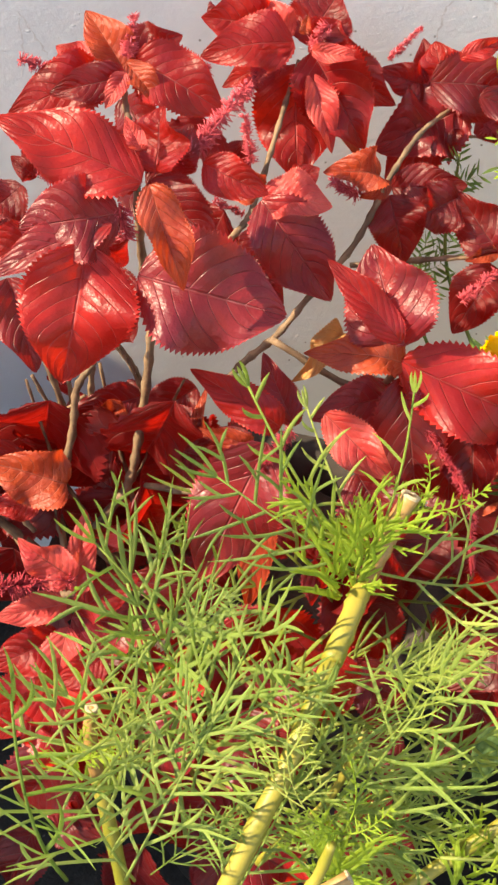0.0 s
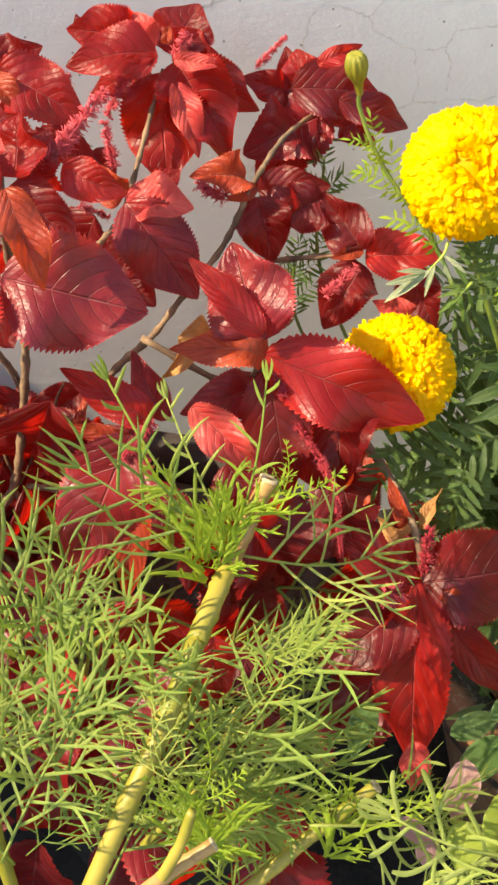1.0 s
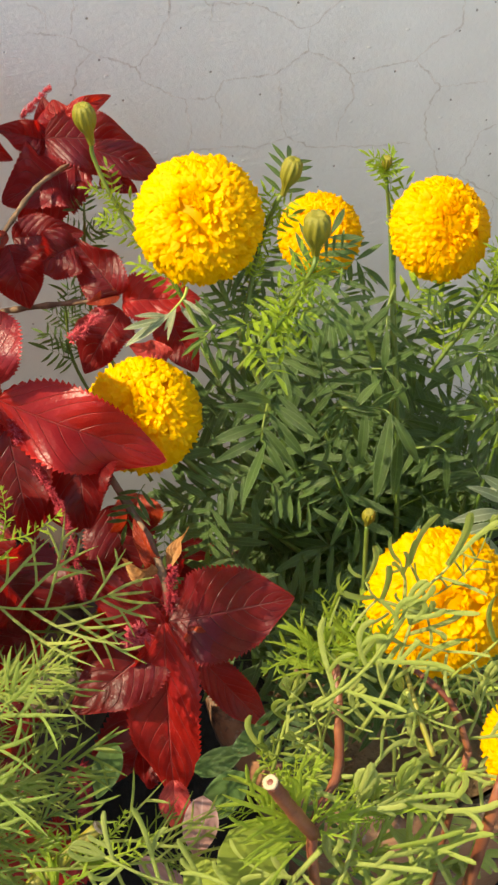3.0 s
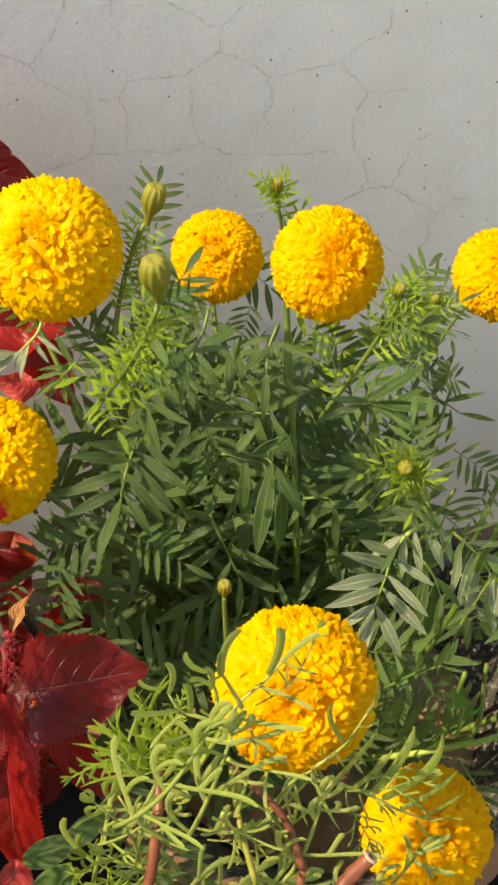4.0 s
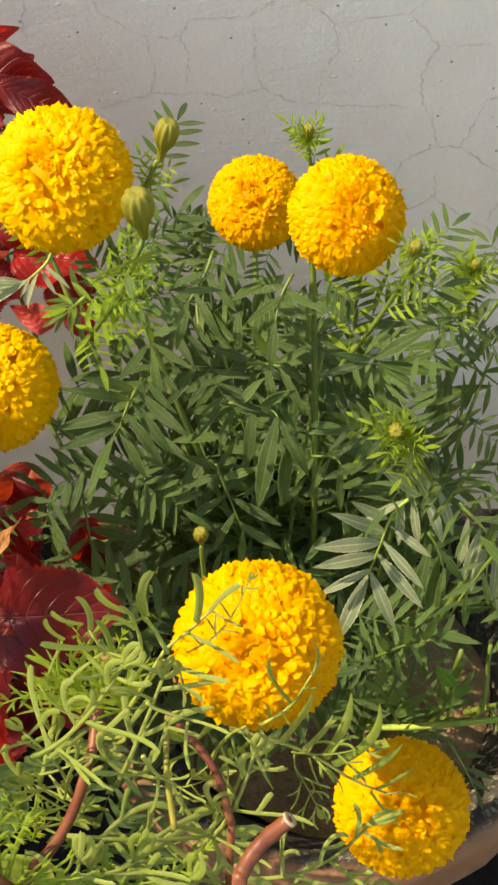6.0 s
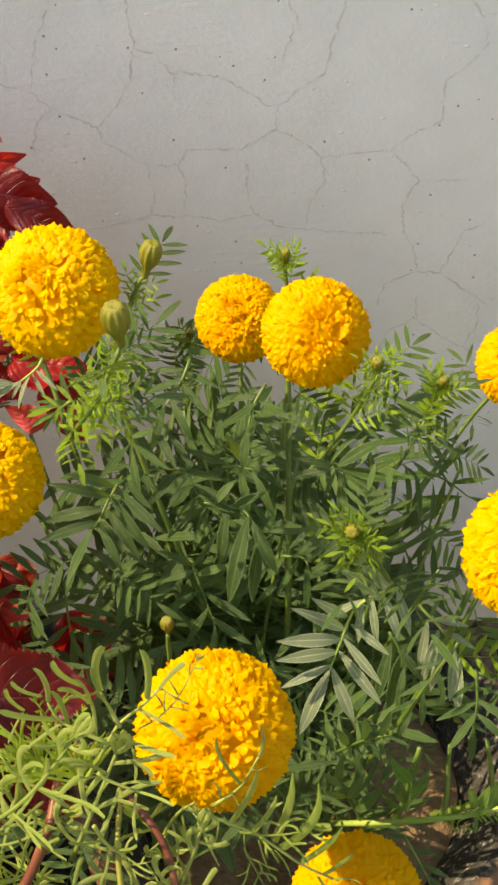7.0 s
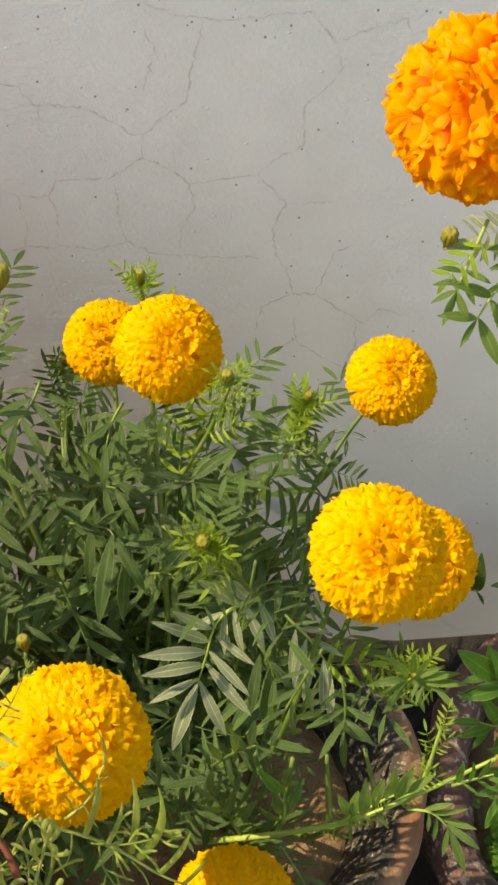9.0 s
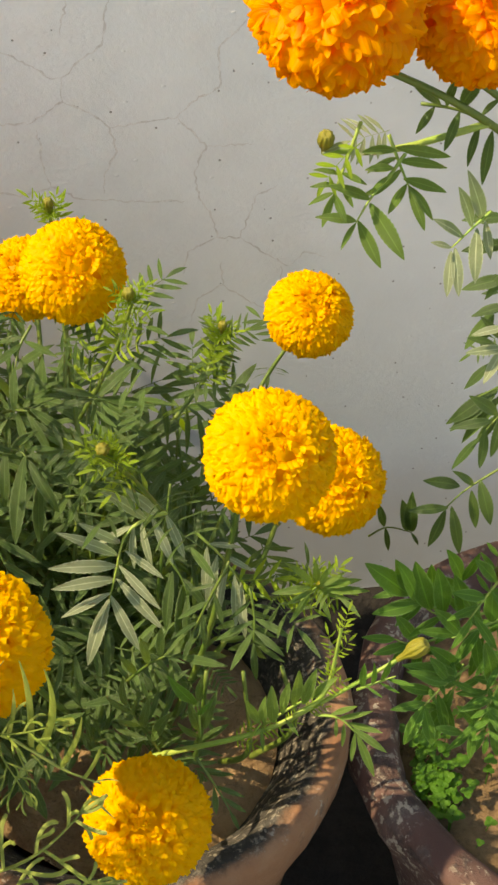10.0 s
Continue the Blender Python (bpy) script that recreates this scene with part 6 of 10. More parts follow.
    spread_leaf(plant, 'm', [(0.296, -0.350, 0.376), (0.279, -0.355, 0.365), (0.269, -0.360, 0.358)], [
        ((0.279, -0.355, 0.365), (0.260, -0.363, 0.350)), ((0.273, -0.360, 0.364), (0.269, -0.368, 0.334)), ((0.281, -0.355, 0.370), (0.289, -0.366, 0.326)), ((0.280, -0.355, 0.367), (0.255, -0.362, 0.376)), ((0.283, -0.355, 0.374), (0.268, -0.364, 0.430)), ((0.288, -0.350, 0.370), (0.267, -0.356, 0.385))], 1.45)
    spread_leaf(plant, 'm', [(0.277, -0.330, 0.420), (0.262, -0.333, 0.421), (0.243, -0.337, 0.428), (0.220, -0.340, 0.454)], [
        ((0.221, -0.340, 0.453), (0.187, -0.352, 0.497)), ((0.225, -0.340, 0.448), (0.207, -0.350, 0.496)), ((0.228, -0.340, 0.444), (0.195, -0.350, 0.448)), ((0.237, -0.337, 0.434), (0.220, -0.347, 0.491)), ((0.246, -0.337, 0.428), (0.222, -0.345, 0.417)), ((0.246, -0.337, 0.429), (0.235, -0.346, 0.483)), ((0.259, -0.333, 0.421), (0.242, -0.341, 0.404)), ((0.262, -0.333, 0.422), (0.248, -0.342, 0.472))], 1.45)
    spread_leaf(plant, 'm', [(0.288, -0.325, 0.437), (0.282, -0.330, 0.400), (0.269, -0.335, 0.416)], [
        ((0.269, -0.335, 0.416), (0.252, -0.341, 0.409)), ((0.271, -0.335, 0.411), (0.257, -0.343, 0.389)), ((0.279, -0.330, 0.395), (0.271, -0.339, 0.365)), ((0.282, -0.330, 0.390), (0.291, -0.336, 0.370)), ((0.282, -0.330, 0.400), (0.290, -0.334, 0.413)), ((0.274, -0.335, 0.413), (0.259, -0.341, 0.447))], 1.45)
    spread_leaf(plant, 'm', [(0.277, -0.345, 0.377), (0.281, -0.352, 0.368), (0.286, -0.360, 0.359)], [
        ((0.279, -0.345, 0.372), (0.258, -0.352, 0.367)), ((0.281, -0.352, 0.367), (0.258, -0.362, 0.348)), ((0.285, -0.360, 0.361), (0.267, -0.369, 0.336)), ((0.286, -0.360, 0.356), (0.291, -0.370, 0.314)), ((0.280, -0.345, 0.374), (0.289, -0.348, 0.377)), ((0.282, -0.360, 0.367), (0.291, -0.363, 0.367))], 1.45)
    set_leaf(plant, (0.276, -0.370, 0.390), (0.269, -0.400, 0.363), 'm', (-0.1, -0.6, 0.75))
    set_leaf(plant, (0.298, -0.270, 0.369), (0.314, -0.250, 0.407), 'm', (-0.1, -0.6, 0.75))
    set_leaf(plant, (0.274, -0.350, 0.412), (0.298, -0.380, 0.376), 'm', (-0.1, -0.6, 0.75))
    set_leaf(plant, (0.255, -0.340, 0.397), (0.227, -0.370, 0.382), 'm', (-0.1, -0.6, 0.75))
    return plant


pot_seedling()


def clover():
    """Small three-leaved weeds that cover part of the soil."""
    rng = random.Random(77)
    leaf = blade_data(lambda v: 0.5 * math.sin(math.pi * min(1, v * 0.9 + 0.08)) ** 0.6, 5, 4, 0, 0.0, 0.3, 0.15, 0.0)
    pieces = []
    for k in range(190):
        q = Vector((0.251 + rng.gauss(0, 0.010), -0.360 + rng.gauss(0, 0.022), 0.268))
        if rng.random() < 0.3:
            a, r = rng.uniform(2.5, 4.6), rng.uniform(0.05, 0.15)
            q = Vector((0.385 + r * math.cos(a), -0.335 + r * math.sin(a), 0.268))
            if noise.noise(q * 30) < 0.1:
                continue
        if (q - Vector((0.385, -0.335, 0.268))).length > 0.155:
            continue
        h = rng.uniform(0.006, 0.022)
        top = q + Vector((rng.uniform(-0.004, 0.004), rng.uniform(-0.004, 0.004), h))
        pieces.append(tube_data([q, q.lerp(top, 0.5), top], 0.0005, 0.0004, 4, 3))
        t0, size = rng.uniform(0, 6.28), rng.uniform(0.0034, 0.0058)
        for i in range(3):
            d = Vector((math.cos(t0 + i * 2.09), math.sin(t0 + i * 2.09), rng.uniform(0.0, 0.3))) * size
            pieces.append(moved(leaf, blade_pose(top, top + d, (0, -0.1, 1))))
    d = joined(pieces)
    return tagged(new("clover", mesh_of("clover", *d[:2], CLOVER, d[2])), "small bright green clover weeds on the soil", "weeds", "", "stuff")


clover()

# ---- copperleaf shrub ----
RED_KINDS = {}


def red_leaf(plant, base, tip, half, kind, facing, fold=None, droop=None):
    """One toothed leaf with a short stalk; leaves of the same cut share their mesh."""
    key = (round(half / 0.03), kind, int(1000 * (abs(base[0]) + tip[2])) % 3, fold, droop)
    if key not in RED_KINDS:
        seed = key[0] * 10 + kind + 400 * key[2]
        more = (0.85, 1.1, 1.3)[key[2]]
        fold = (0.5, 0.55, 0.85, 0.65, 0.6, 0.5, 0.55, 1.0)[kind] * more if fold is None else fold
        droop = (0.34, 0.32, 0.36, 0.28, 0.34, 0.3, 0.3, 0.5)[kind] * more if droop is None else droop
        twist = (0.1, -0.12, 0.3, 0.1, -0.1, 0.1, 0.0, 1.2)[kind] + (0.0, 0.18, -0.2)[key[2]]
        d = chorded(blade_data(ovate(key[0] * 0.03, 0.74), 24, 14, 30, 0.085, fold, droop, 0.36 * more if kind != 7 else 0.6, seed, twist, 0.010, (0.5, 0.6, 0.4, 0.5, 0.7, 0.7, 0.6, 0.4)[kind]))
        RED_KINDS[key] = mesh_of("leaf", *d[:2], RED_MATERIALS[kind], d[2])
    part("leaf", RED_KINDS[key], plant, "", inside(plant, blade_pose(base, tip, facing)))


CATKIN_KINDS = {}


def catkin(plant, base, tip, radius, material):
    """A flower spike: a thin axis set with tufts of short blunt spikes."""
    length = (Vector(tip) - Vector(base)).length
    key = (round(radius / length / 0.04), material.name)
    if key not in CATKIN_KINDS:
        rng = random.Random(key[0])
        r = key[0] * 0.04
        pieces = [tube_data([(0, 0, 0), (0.02, 0.5, 0.02), (0, 1, 0)], r * 0.16, r * 0.10, 5, 8)]
        for i in range(int(74 / max(0.5, r * 6))):
            y = rng.uniform(0.05, 1.0)
            a = rng.uniform(0, 6.28)
            for k in range(5):
                g = Vector((math.cos(a), rng.uniform(-0.2, 0.7), math.sin(a))) * r * rng.uniform(0.7, 1.55) * (1.1 - 0.5 * y)
                g += Vector((rng.uniform(-1, 1), rng.uniform(-1, 1), rng.uniform(-1, 1))) * r * 0.35
                pieces.append(tube_data([Vector((0, y, 0)), Vector((0, y, 0)) + g * 0.6, Vector((0, y, 0)) + g], r * 0.07, r * 0.05, 4, 2))
        d = joined(pieces)
        CATKIN_KINDS[key] = mesh_of("catkin", *d[:2], material, d[2])
    part("catkin", CATKIN_KINDS[key], plant, "fuzzy crimson flower spike", inside(plant, blade_pose(base, tip, (0, -0.5, 0.8))))


def red_shrub():
    plant = thing("copperleaf_shrub", (-0.345, -0.27, 0.27), "copperleaf shrub with broad toothed crimson and maroon leaves", "shrub")
    stem(plant, [(-0.439, -0.265, 0.440), (-0.412, -0.264, 0.479), (-0.400, -0.262, 0.519), (-0.388, -0.261, 0.574), (-0.381, -0.260, 0.615)], 0.0030, 0.0023, BARK, "branch", steps=30, knots=0.35, every=3, sides=8)
    stem(plant, [(-0.460, -0.270, 0.432), (-0.456, -0.268, 0.478), (-0.439, -0.265, 0.531), (-0.431, -0.262, 0.565), (-0.418, -0.260, 0.584)], 0.0026, 0.0019, BARK, "branch", steps=30, knots=0.35, every=3, sides=8)
    stem(plant, [(-0.462, -0.255, 0.444), (-0.447, -0.252, 0.502), (-0.438, -0.248, 0.548), (-0.440, -0.245, 0.578)], 0.0018, 0.0011, BARK, "branch", steps=22, knots=0.35, every=3, sides=7)
    stem(plant, [(-0.438, -0.262, 0.437), (-0.451, -0.258, 0.478), (-0.457, -0.254, 0.506), (-0.462, -0.250, 0.565)], 0.0013, 0.0008, BARK, "branch", steps=22, knots=0.35, every=3, sides=7)
    stem(plant, [(-0.412, -0.250, 0.411), (-0.412, -0.245, 0.459), (-0.417, -0.240, 0.501), (-0.419, -0.235, 0.560)], 0.0016, 0.0010, BARK, "branch", steps=22, knots=0.35, every=3, sides=7)
    stem(plant, [(-0.388, -0.235, 0.478), (-0.378, -0.235, 0.521), (-0.369, -0.235, 0.541)], 0.0011, 0.0007, BARK, "branch", steps=16, knots=0.35, every=3, sides=7)
    stem(plant, [(-0.438, -0.245, 0.545), (-0.427, -0.242, 0.565), (-0.426, -0.240, 0.581)], 0.0008, 0.0006, BARK, "branch", steps=16, knots=0.35, every=3, sides=7)
    stem(plant, [(-0.412, -0.245, 0.459), (-0.398, -0.242, 0.487), (-0.399, -0.240, 0.516)], 0.0008, 0.0006, BARK, "branch", steps=16, knots=0.35, every=3, sides=7)
    stem(plant, [(-0.442, -0.250, 0.515), (-0.448, -0.250, 0.578), (-0.461, -0.250, 0.614), (-0.469, -0.250, 0.628)], 0.0020, 0.0014, BARK, "branch", steps=24, knots=0.35, every=3, sides=8)
    stem(plant, [(-0.458, -0.250, 0.568), (-0.448, -0.252, 0.539), (-0.428, -0.255, 0.553)], 0.0012, 0.0010, BARK, "branch", steps=18, knots=0.35, every=3, sides=8)
    stem(plant, [(-0.429, -0.240, 0.529), (-0.421, -0.240, 0.576), (-0.415, -0.240, 0.610)], 0.0019, 0.0017, BARK, "branch", steps=18, knots=0.35, every=3, sides=8)
    stem(plant, [(-0.408, -0.235, 0.579), (-0.398, -0.235, 0.553), (-0.395, -0.235, 0.531)], 0.0012, 0.0013, BARK, "branch", steps=18, knots=0.35, every=3, sides=8)
    stem(plant, [(-0.395, -0.240, 0.535), (-0.402, -0.240, 0.565), (-0.414, -0.240, 0.584), (-0.432, -0.240, 0.577)], 0.0009, 0.0007, BARK, "branch", steps=24, knots=0.35, every=3, sides=8)
    stem(plant, [(-0.347, -0.250, 0.545), (-0.332, -0.238, 0.554), (-0.310, -0.227, 0.565), (-0.287, -0.215, 0.586), (-0.262, -0.203, 0.608), (-0.247, -0.192, 0.629), (-0.240, -0.180, 0.635)], 0.0023, 0.0016, BARK, "branch", steps=42, knots=0.35, every=3, sides=8)
    stem(plant, [(-0.343, -0.225, 0.593), (-0.329, -0.217, 0.590), (-0.296, -0.208, 0.591), (-0.278, -0.200, 0.595)], 0.0013, 0.0010, BARK, "branch", steps=24, knots=0.35, every=3, sides=8)
    stem(plant, [(-0.343, -0.235, 0.636), (-0.328, -0.212, 0.635), (-0.320, -0.189, 0.631), (-0.310, -0.166, 0.643), (-0.297, -0.143, 0.667), (-0.285, -0.120, 0.687)], 0.0019, 0.0013, BARK, "branch", steps=36, knots=0.35, every=3, sides=8)
    stem(plant, [(-0.330, -0.220, 0.600), (-0.321, -0.225, 0.634), (-0.320, -0.230, 0.660)], 0.0016, 0.0014, BARK, "branch", steps=18, knots=0.35, every=3, sides=8)
    stem(plant, [(-0.383, -0.262, 0.617), (-0.380, -0.279, 0.673), (-0.376, -0.296, 0.728)], 0.0023, 0.0019, BARK, "branch", steps=18, knots=0.35, every=3, sides=8)
    stem(plant, [(-0.383, -0.250, 0.651), (-0.381, -0.233, 0.708), (-0.383, -0.217, 0.724), (-0.383, -0.200, 0.731)], 0.0019, 0.0013, BARK, "branch", steps=24, knots=0.35, every=3, sides=8)
    stem(plant, [(-0.240, -0.180, 0.635), (-0.215, -0.145, 0.645), (-0.187, -0.110, 0.642)], 0.0016, 0.0012, BARK, "branch", steps=18, knots=0.35, every=3, sides=8)
    stem(plant, [(-0.187, -0.110, 0.621), (-0.168, -0.110, 0.618), (-0.153, -0.110, 0.614)], 0.0009, 0.0007, BARK, "branch", steps=18, knots=0.35, every=3, sides=8)
    stem(plant, [(-0.468, -0.300, 0.484), (-0.478, -0.300, 0.507), (-0.485, -0.300, 0.523)], 0.0016, 0.0013, BARK, "branch", steps=18, knots=0.35, every=3, sides=8)
    stem(plant, [(-0.390, -0.270, 0.427), (-0.376, -0.258, 0.457), (-0.367, -0.245, 0.486)], 0.0014, 0.0010, BARK, "branch", steps=18, knots=0.35, every=3, sides=8)
    stem(plant, [(-0.414, -0.250, 0.405), (-0.410, -0.258, 0.450), (-0.411, -0.265, 0.482)], 0.0022, 0.0017, BARK, "branch", steps=18, knots=0.35, every=3, sides=8)
    stem(plant, [(-0.316, -0.280, 0.609), (-0.268, -0.300, 0.584), (-0.249, -0.325, 0.623)], 0.00204, 0.001632, BARK, "branch", knots=0.4, every=3, sides=8)
    stem(plant, [(-0.260, -0.180, 0.577), (-0.212, -0.190, 0.585), (-0.176, -0.198, 0.590)], 0.001768, 0.00136, BARK, "branch", knots=0.4, every=3, sides=8)
    stem(plant, [(-0.395, -0.300, 0.518), (-0.352, -0.360, 0.576), (-0.325, -0.405, 0.648)], 0.00204, 0.001632, BARK, "branch", knots=0.4, every=3, sides=8)
    stem(plant, [(-0.461, -0.270, 0.411), (-0.453, -0.330, 0.459), (-0.431, -0.390, 0.537)], 0.00204, 0.001632, BARK, "branch", knots=0.4, every=3, sides=8)
    stem(plant, [(-0.197, -0.320, 0.557), (-0.177, -0.370, 0.538), (-0.172, -0.405, 0.510)], 0.002312, 0.001768, BARK, "branch", knots=0.4, every=3, sides=8)
    stem(plant, [(-0.345, -0.27, 0.26), (-0.397, -0.270, 0.364), (-0.442, -0.270, 0.433)], 0.0062, 0.0042, BARK, "trunk", knots=0.2, every=3, sides=9)
    stem(plant, [(-0.345, -0.27, 0.26), (-0.409, -0.270, 0.351), (-0.461, -0.270, 0.411)], 0.0062, 0.0042, BARK, "trunk", knots=0.2, every=3, sides=9)
    red_leaf(plant, (-0.373, -0.300, 0.730), (-0.438, -0.281, 0.758), 0.26, 4, (0.13, -0.66, 0.74), 0.35, 0.22)
    red_leaf(plant, (-0.385, -0.305, 0.717), (-0.432, -0.314, 0.719), 0.45, 5, (0.17, -0.80, 0.57), 0.25, None)
    red_leaf(plant, (-0.389, -0.310, 0.715), (-0.449, -0.325, 0.701), 0.19, 5, (-0.05, -0.54, 0.84))
    red_leaf(plant, (-0.401, -0.320, 0.711), (-0.421, -0.349, 0.652), 0.41, 6, (0.13, -0.91, 0.40), 0.60, None)
    red_leaf(plant, (-0.379, -0.325, 0.695), (-0.310, -0.338, 0.674), 0.43, 5, (0.03, -0.81, 0.59), 0.30, 0.12)
    red_leaf(plant, (-0.368, -0.325, 0.745), (-0.357, -0.348, 0.702), 0.23, 2, (0.16, -0.85, 0.50), 0.70, None)
    red_leaf(plant, (-0.370, -0.290, 0.724), (-0.341, -0.307, 0.695), 0.37, 1, (-0.02, -0.87, 0.50))
    red_leaf(plant, (-0.344, -0.285, 0.728), (-0.314, -0.296, 0.715), 0.32, 0, (-0.14, -0.88, 0.46))
    red_leaf(plant, (-0.367, -0.290, 0.728), (-0.360, -0.270, 0.751), 0.56, 0, (-0.33, -0.65, 0.68))
    red_leaf(plant, (-0.361, -0.280, 0.720), (-0.348, -0.266, 0.738), 0.49, 1, (-0.03, -0.78, 0.63))
    red_leaf(plant, (-0.372, -0.290, 0.741), (-0.378, -0.283, 0.755), 0.31, 3, (-0.00, -0.90, 0.44))
    red_leaf(plant, (-0.335, -0.310, 0.696), (-0.357, -0.319, 0.694), 0.42, 3, (0.22, -0.67, 0.71))
    red_leaf(plant, (-0.341, -0.312, 0.694), (-0.327, -0.326, 0.675), 0.35, 2, (0.26, -0.67, 0.70))
    red_leaf(plant, (-0.433, -0.270, 0.683), (-0.461, -0.282, 0.674), 0.41, 0, (0.12, -0.75, 0.65))
    red_leaf(plant, (-0.453, -0.270, 0.657), (-0.445, -0.294, 0.610), 0.29, 5, (0.26, -0.84, 0.48))
    red_leaf(plant, (-0.441, -0.240, 0.694), (-0.464, -0.254, 0.679), 0.48, 1, (-0.16, -0.59, 0.79))
    red_leaf(plant, (-0.436, -0.220, 0.685), (-0.448, -0.217, 0.697), 0.41, 1, (0.12, -0.93, 0.36))
    red_leaf(plant, (-0.389, -0.200, 0.730), (-0.446, -0.214, 0.719), 0.30, 0, (0.01, -0.63, 0.78))
    red_leaf(plant, (-0.381, -0.210, 0.735), (-0.421, -0.219, 0.733), 0.26, 1, (0.18, -0.85, 0.50))
    red_leaf(plant, (-0.383, -0.200, 0.733), (-0.400, -0.180, 0.757), 0.35, 2, (0.27, -0.64, 0.72), 0.90, None)
    red_leaf(plant, (-0.397, -0.190, 0.727), (-0.418, -0.184, 0.741), 0.41, 3, (0.18, -0.78, 0.60))
    red_leaf(plant, (-0.379, -0.190, 0.733), (-0.351, -0.185, 0.742), 0.54, 1, (-0.13, -0.66, 0.74))
    red_leaf(plant, (-0.377, -0.200, 0.738), (-0.332, -0.216, 0.713), 0.36, 0, (0.09, -0.75, 0.66))
    red_leaf(plant, (-0.381, -0.205, 0.740), (-0.364, -0.220, 0.721), 0.28, 2, (0.12, -0.74, 0.67), 0.80, None)
    red_leaf(plant, (-0.381, -0.212, 0.738), (-0.393, -0.225, 0.726), 0.26, 3, (0.07, -0.71, 0.70))
    red_leaf(plant, (-0.353, -0.170, 0.691), (-0.347, -0.179, 0.687), 0.62, 1, (-0.18, -0.51, 0.84))
    red_leaf(plant, (-0.333, -0.200, 0.682), (-0.320, -0.211, 0.673), 0.57, 1, (-0.14, -0.74, 0.66))
    red_leaf(plant, (-0.288, -0.120, 0.685), (-0.290, -0.152, 0.624), 0.39, 0, (-0.01, -0.89, 0.46), 0.45, 0.15)
    red_leaf(plant, (-0.279, -0.132, 0.684), (-0.269, -0.155, 0.644), 0.22, 3, (0.24, -0.81, 0.53))
    red_leaf(plant, (-0.277, -0.120, 0.692), (-0.248, -0.147, 0.640), 0.39, 0, (0.03, -0.88, 0.48))
    red_leaf(plant, (-0.269, -0.110, 0.685), (-0.227, -0.128, 0.657), 0.34, 1, (-0.06, -0.89, 0.46))
    red_leaf(plant, (-0.288, -0.125, 0.702), (-0.343, -0.134, 0.702), 0.34, 0, (0.09, -0.60, 0.80))
    red_leaf(plant, (-0.278, -0.110, 0.690), (-0.258, -0.089, 0.712), 0.59, 1, (-0.24, -0.58, 0.78))
    red_leaf(plant, (-0.277, -0.108, 0.693), (-0.250, -0.115, 0.691), 0.54, 0, (-0.18, -0.83, 0.53))
    red_leaf(plant, (-0.298, -0.100, 0.700), (-0.341, -0.102, 0.710), 0.41, 0, (0.12, -0.91, 0.40))
    red_leaf(plant, (-0.289, -0.110, 0.696), (-0.310, -0.097, 0.715), 0.42, 3, (-0.06, -0.85, 0.52))
    red_leaf(plant, (-0.278, -0.130, 0.698), (-0.250, -0.137, 0.695), 0.20, 3, (-0.18, -0.85, 0.50), 0.80, None)
    red_leaf(plant, (-0.290, -0.130, 0.701), (-0.313, -0.137, 0.704), 0.12, 4, (0.30, -0.79, 0.53))
    red_leaf(plant, (-0.293, -0.115, 0.685), (-0.332, -0.127, 0.677), 0.29, 0, (0.01, -0.55, 0.83))
    red_leaf(plant, (-0.260, -0.110, 0.677), (-0.251, -0.137, 0.628), 0.21, 2, (-0.47, -0.81, 0.35))
    red_leaf(plant, (-0.282, -0.125, 0.706), (-0.279, -0.121, 0.716), 0.34, 2, (-0.10, -0.92, 0.37))
    red_leaf(plant, (-0.312, -0.080, 0.693), (-0.333, -0.089, 0.692), 0.53, 0, (0.25, -0.75, 0.61))
    red_leaf(plant, (-0.327, -0.070, 0.697), (-0.337, -0.079, 0.694), 0.62, 1, (0.14, -0.44, 0.89))
    red_leaf(plant, (-0.316, -0.250, 0.680), (-0.282, -0.275, 0.629), 0.33, 5, (0.11, -0.86, 0.49), 0.50, None)
    red_leaf(plant, (-0.315, -0.246, 0.681), (-0.279, -0.254, 0.675), 0.39, 3, (-0.01, -0.56, 0.83))
    red_leaf(plant, (-0.307, -0.230, 0.649), (-0.327, -0.247, 0.625), 0.42, 1, (-0.35, -0.60, 0.72))
    red_leaf(plant, (-0.322, -0.220, 0.607), (-0.306, -0.232, 0.592), 0.42, 1, (0.08, -0.72, 0.69))
    red_leaf(plant, (-0.317, -0.240, 0.677), (-0.334, -0.230, 0.695), 0.42, 2, (0.02, -0.86, 0.51))
    red_leaf(plant, (-0.299, -0.240, 0.680), (-0.284, -0.238, 0.689), 0.54, 0, (-0.19, -0.82, 0.53))
    red_leaf(plant, (-0.243, -0.180, 0.642), (-0.277, -0.184, 0.650), 0.38, 2, (0.26, -0.59, 0.77))
    red_leaf(plant, (-0.237, -0.180, 0.628), (-0.229, -0.200, 0.592), 0.44, 1, (-0.05, -0.87, 0.49), 0.60, None)
    red_leaf(plant, (-0.234, -0.170, 0.626), (-0.189, -0.175, 0.627), 0.32, 1, (-0.10, -0.82, 0.56))
    red_leaf(plant, (-0.236, -0.180, 0.635), (-0.256, -0.189, 0.634), 0.27, 2, (0.28, -0.72, 0.63))
    red_leaf(plant, (-0.181, -0.110, 0.640), (-0.238, -0.126, 0.625), 0.49, 5, (0.04, -0.77, 0.63))
    red_leaf(plant, (-0.188, -0.100, 0.633), (-0.231, -0.125, 0.594), 0.33, 1, (-0.12, -0.78, 0.62))
    red_leaf(plant, (-0.189, -0.105, 0.647), (-0.196, -0.082, 0.672), 0.60, 0, (-0.35, -0.74, 0.58))
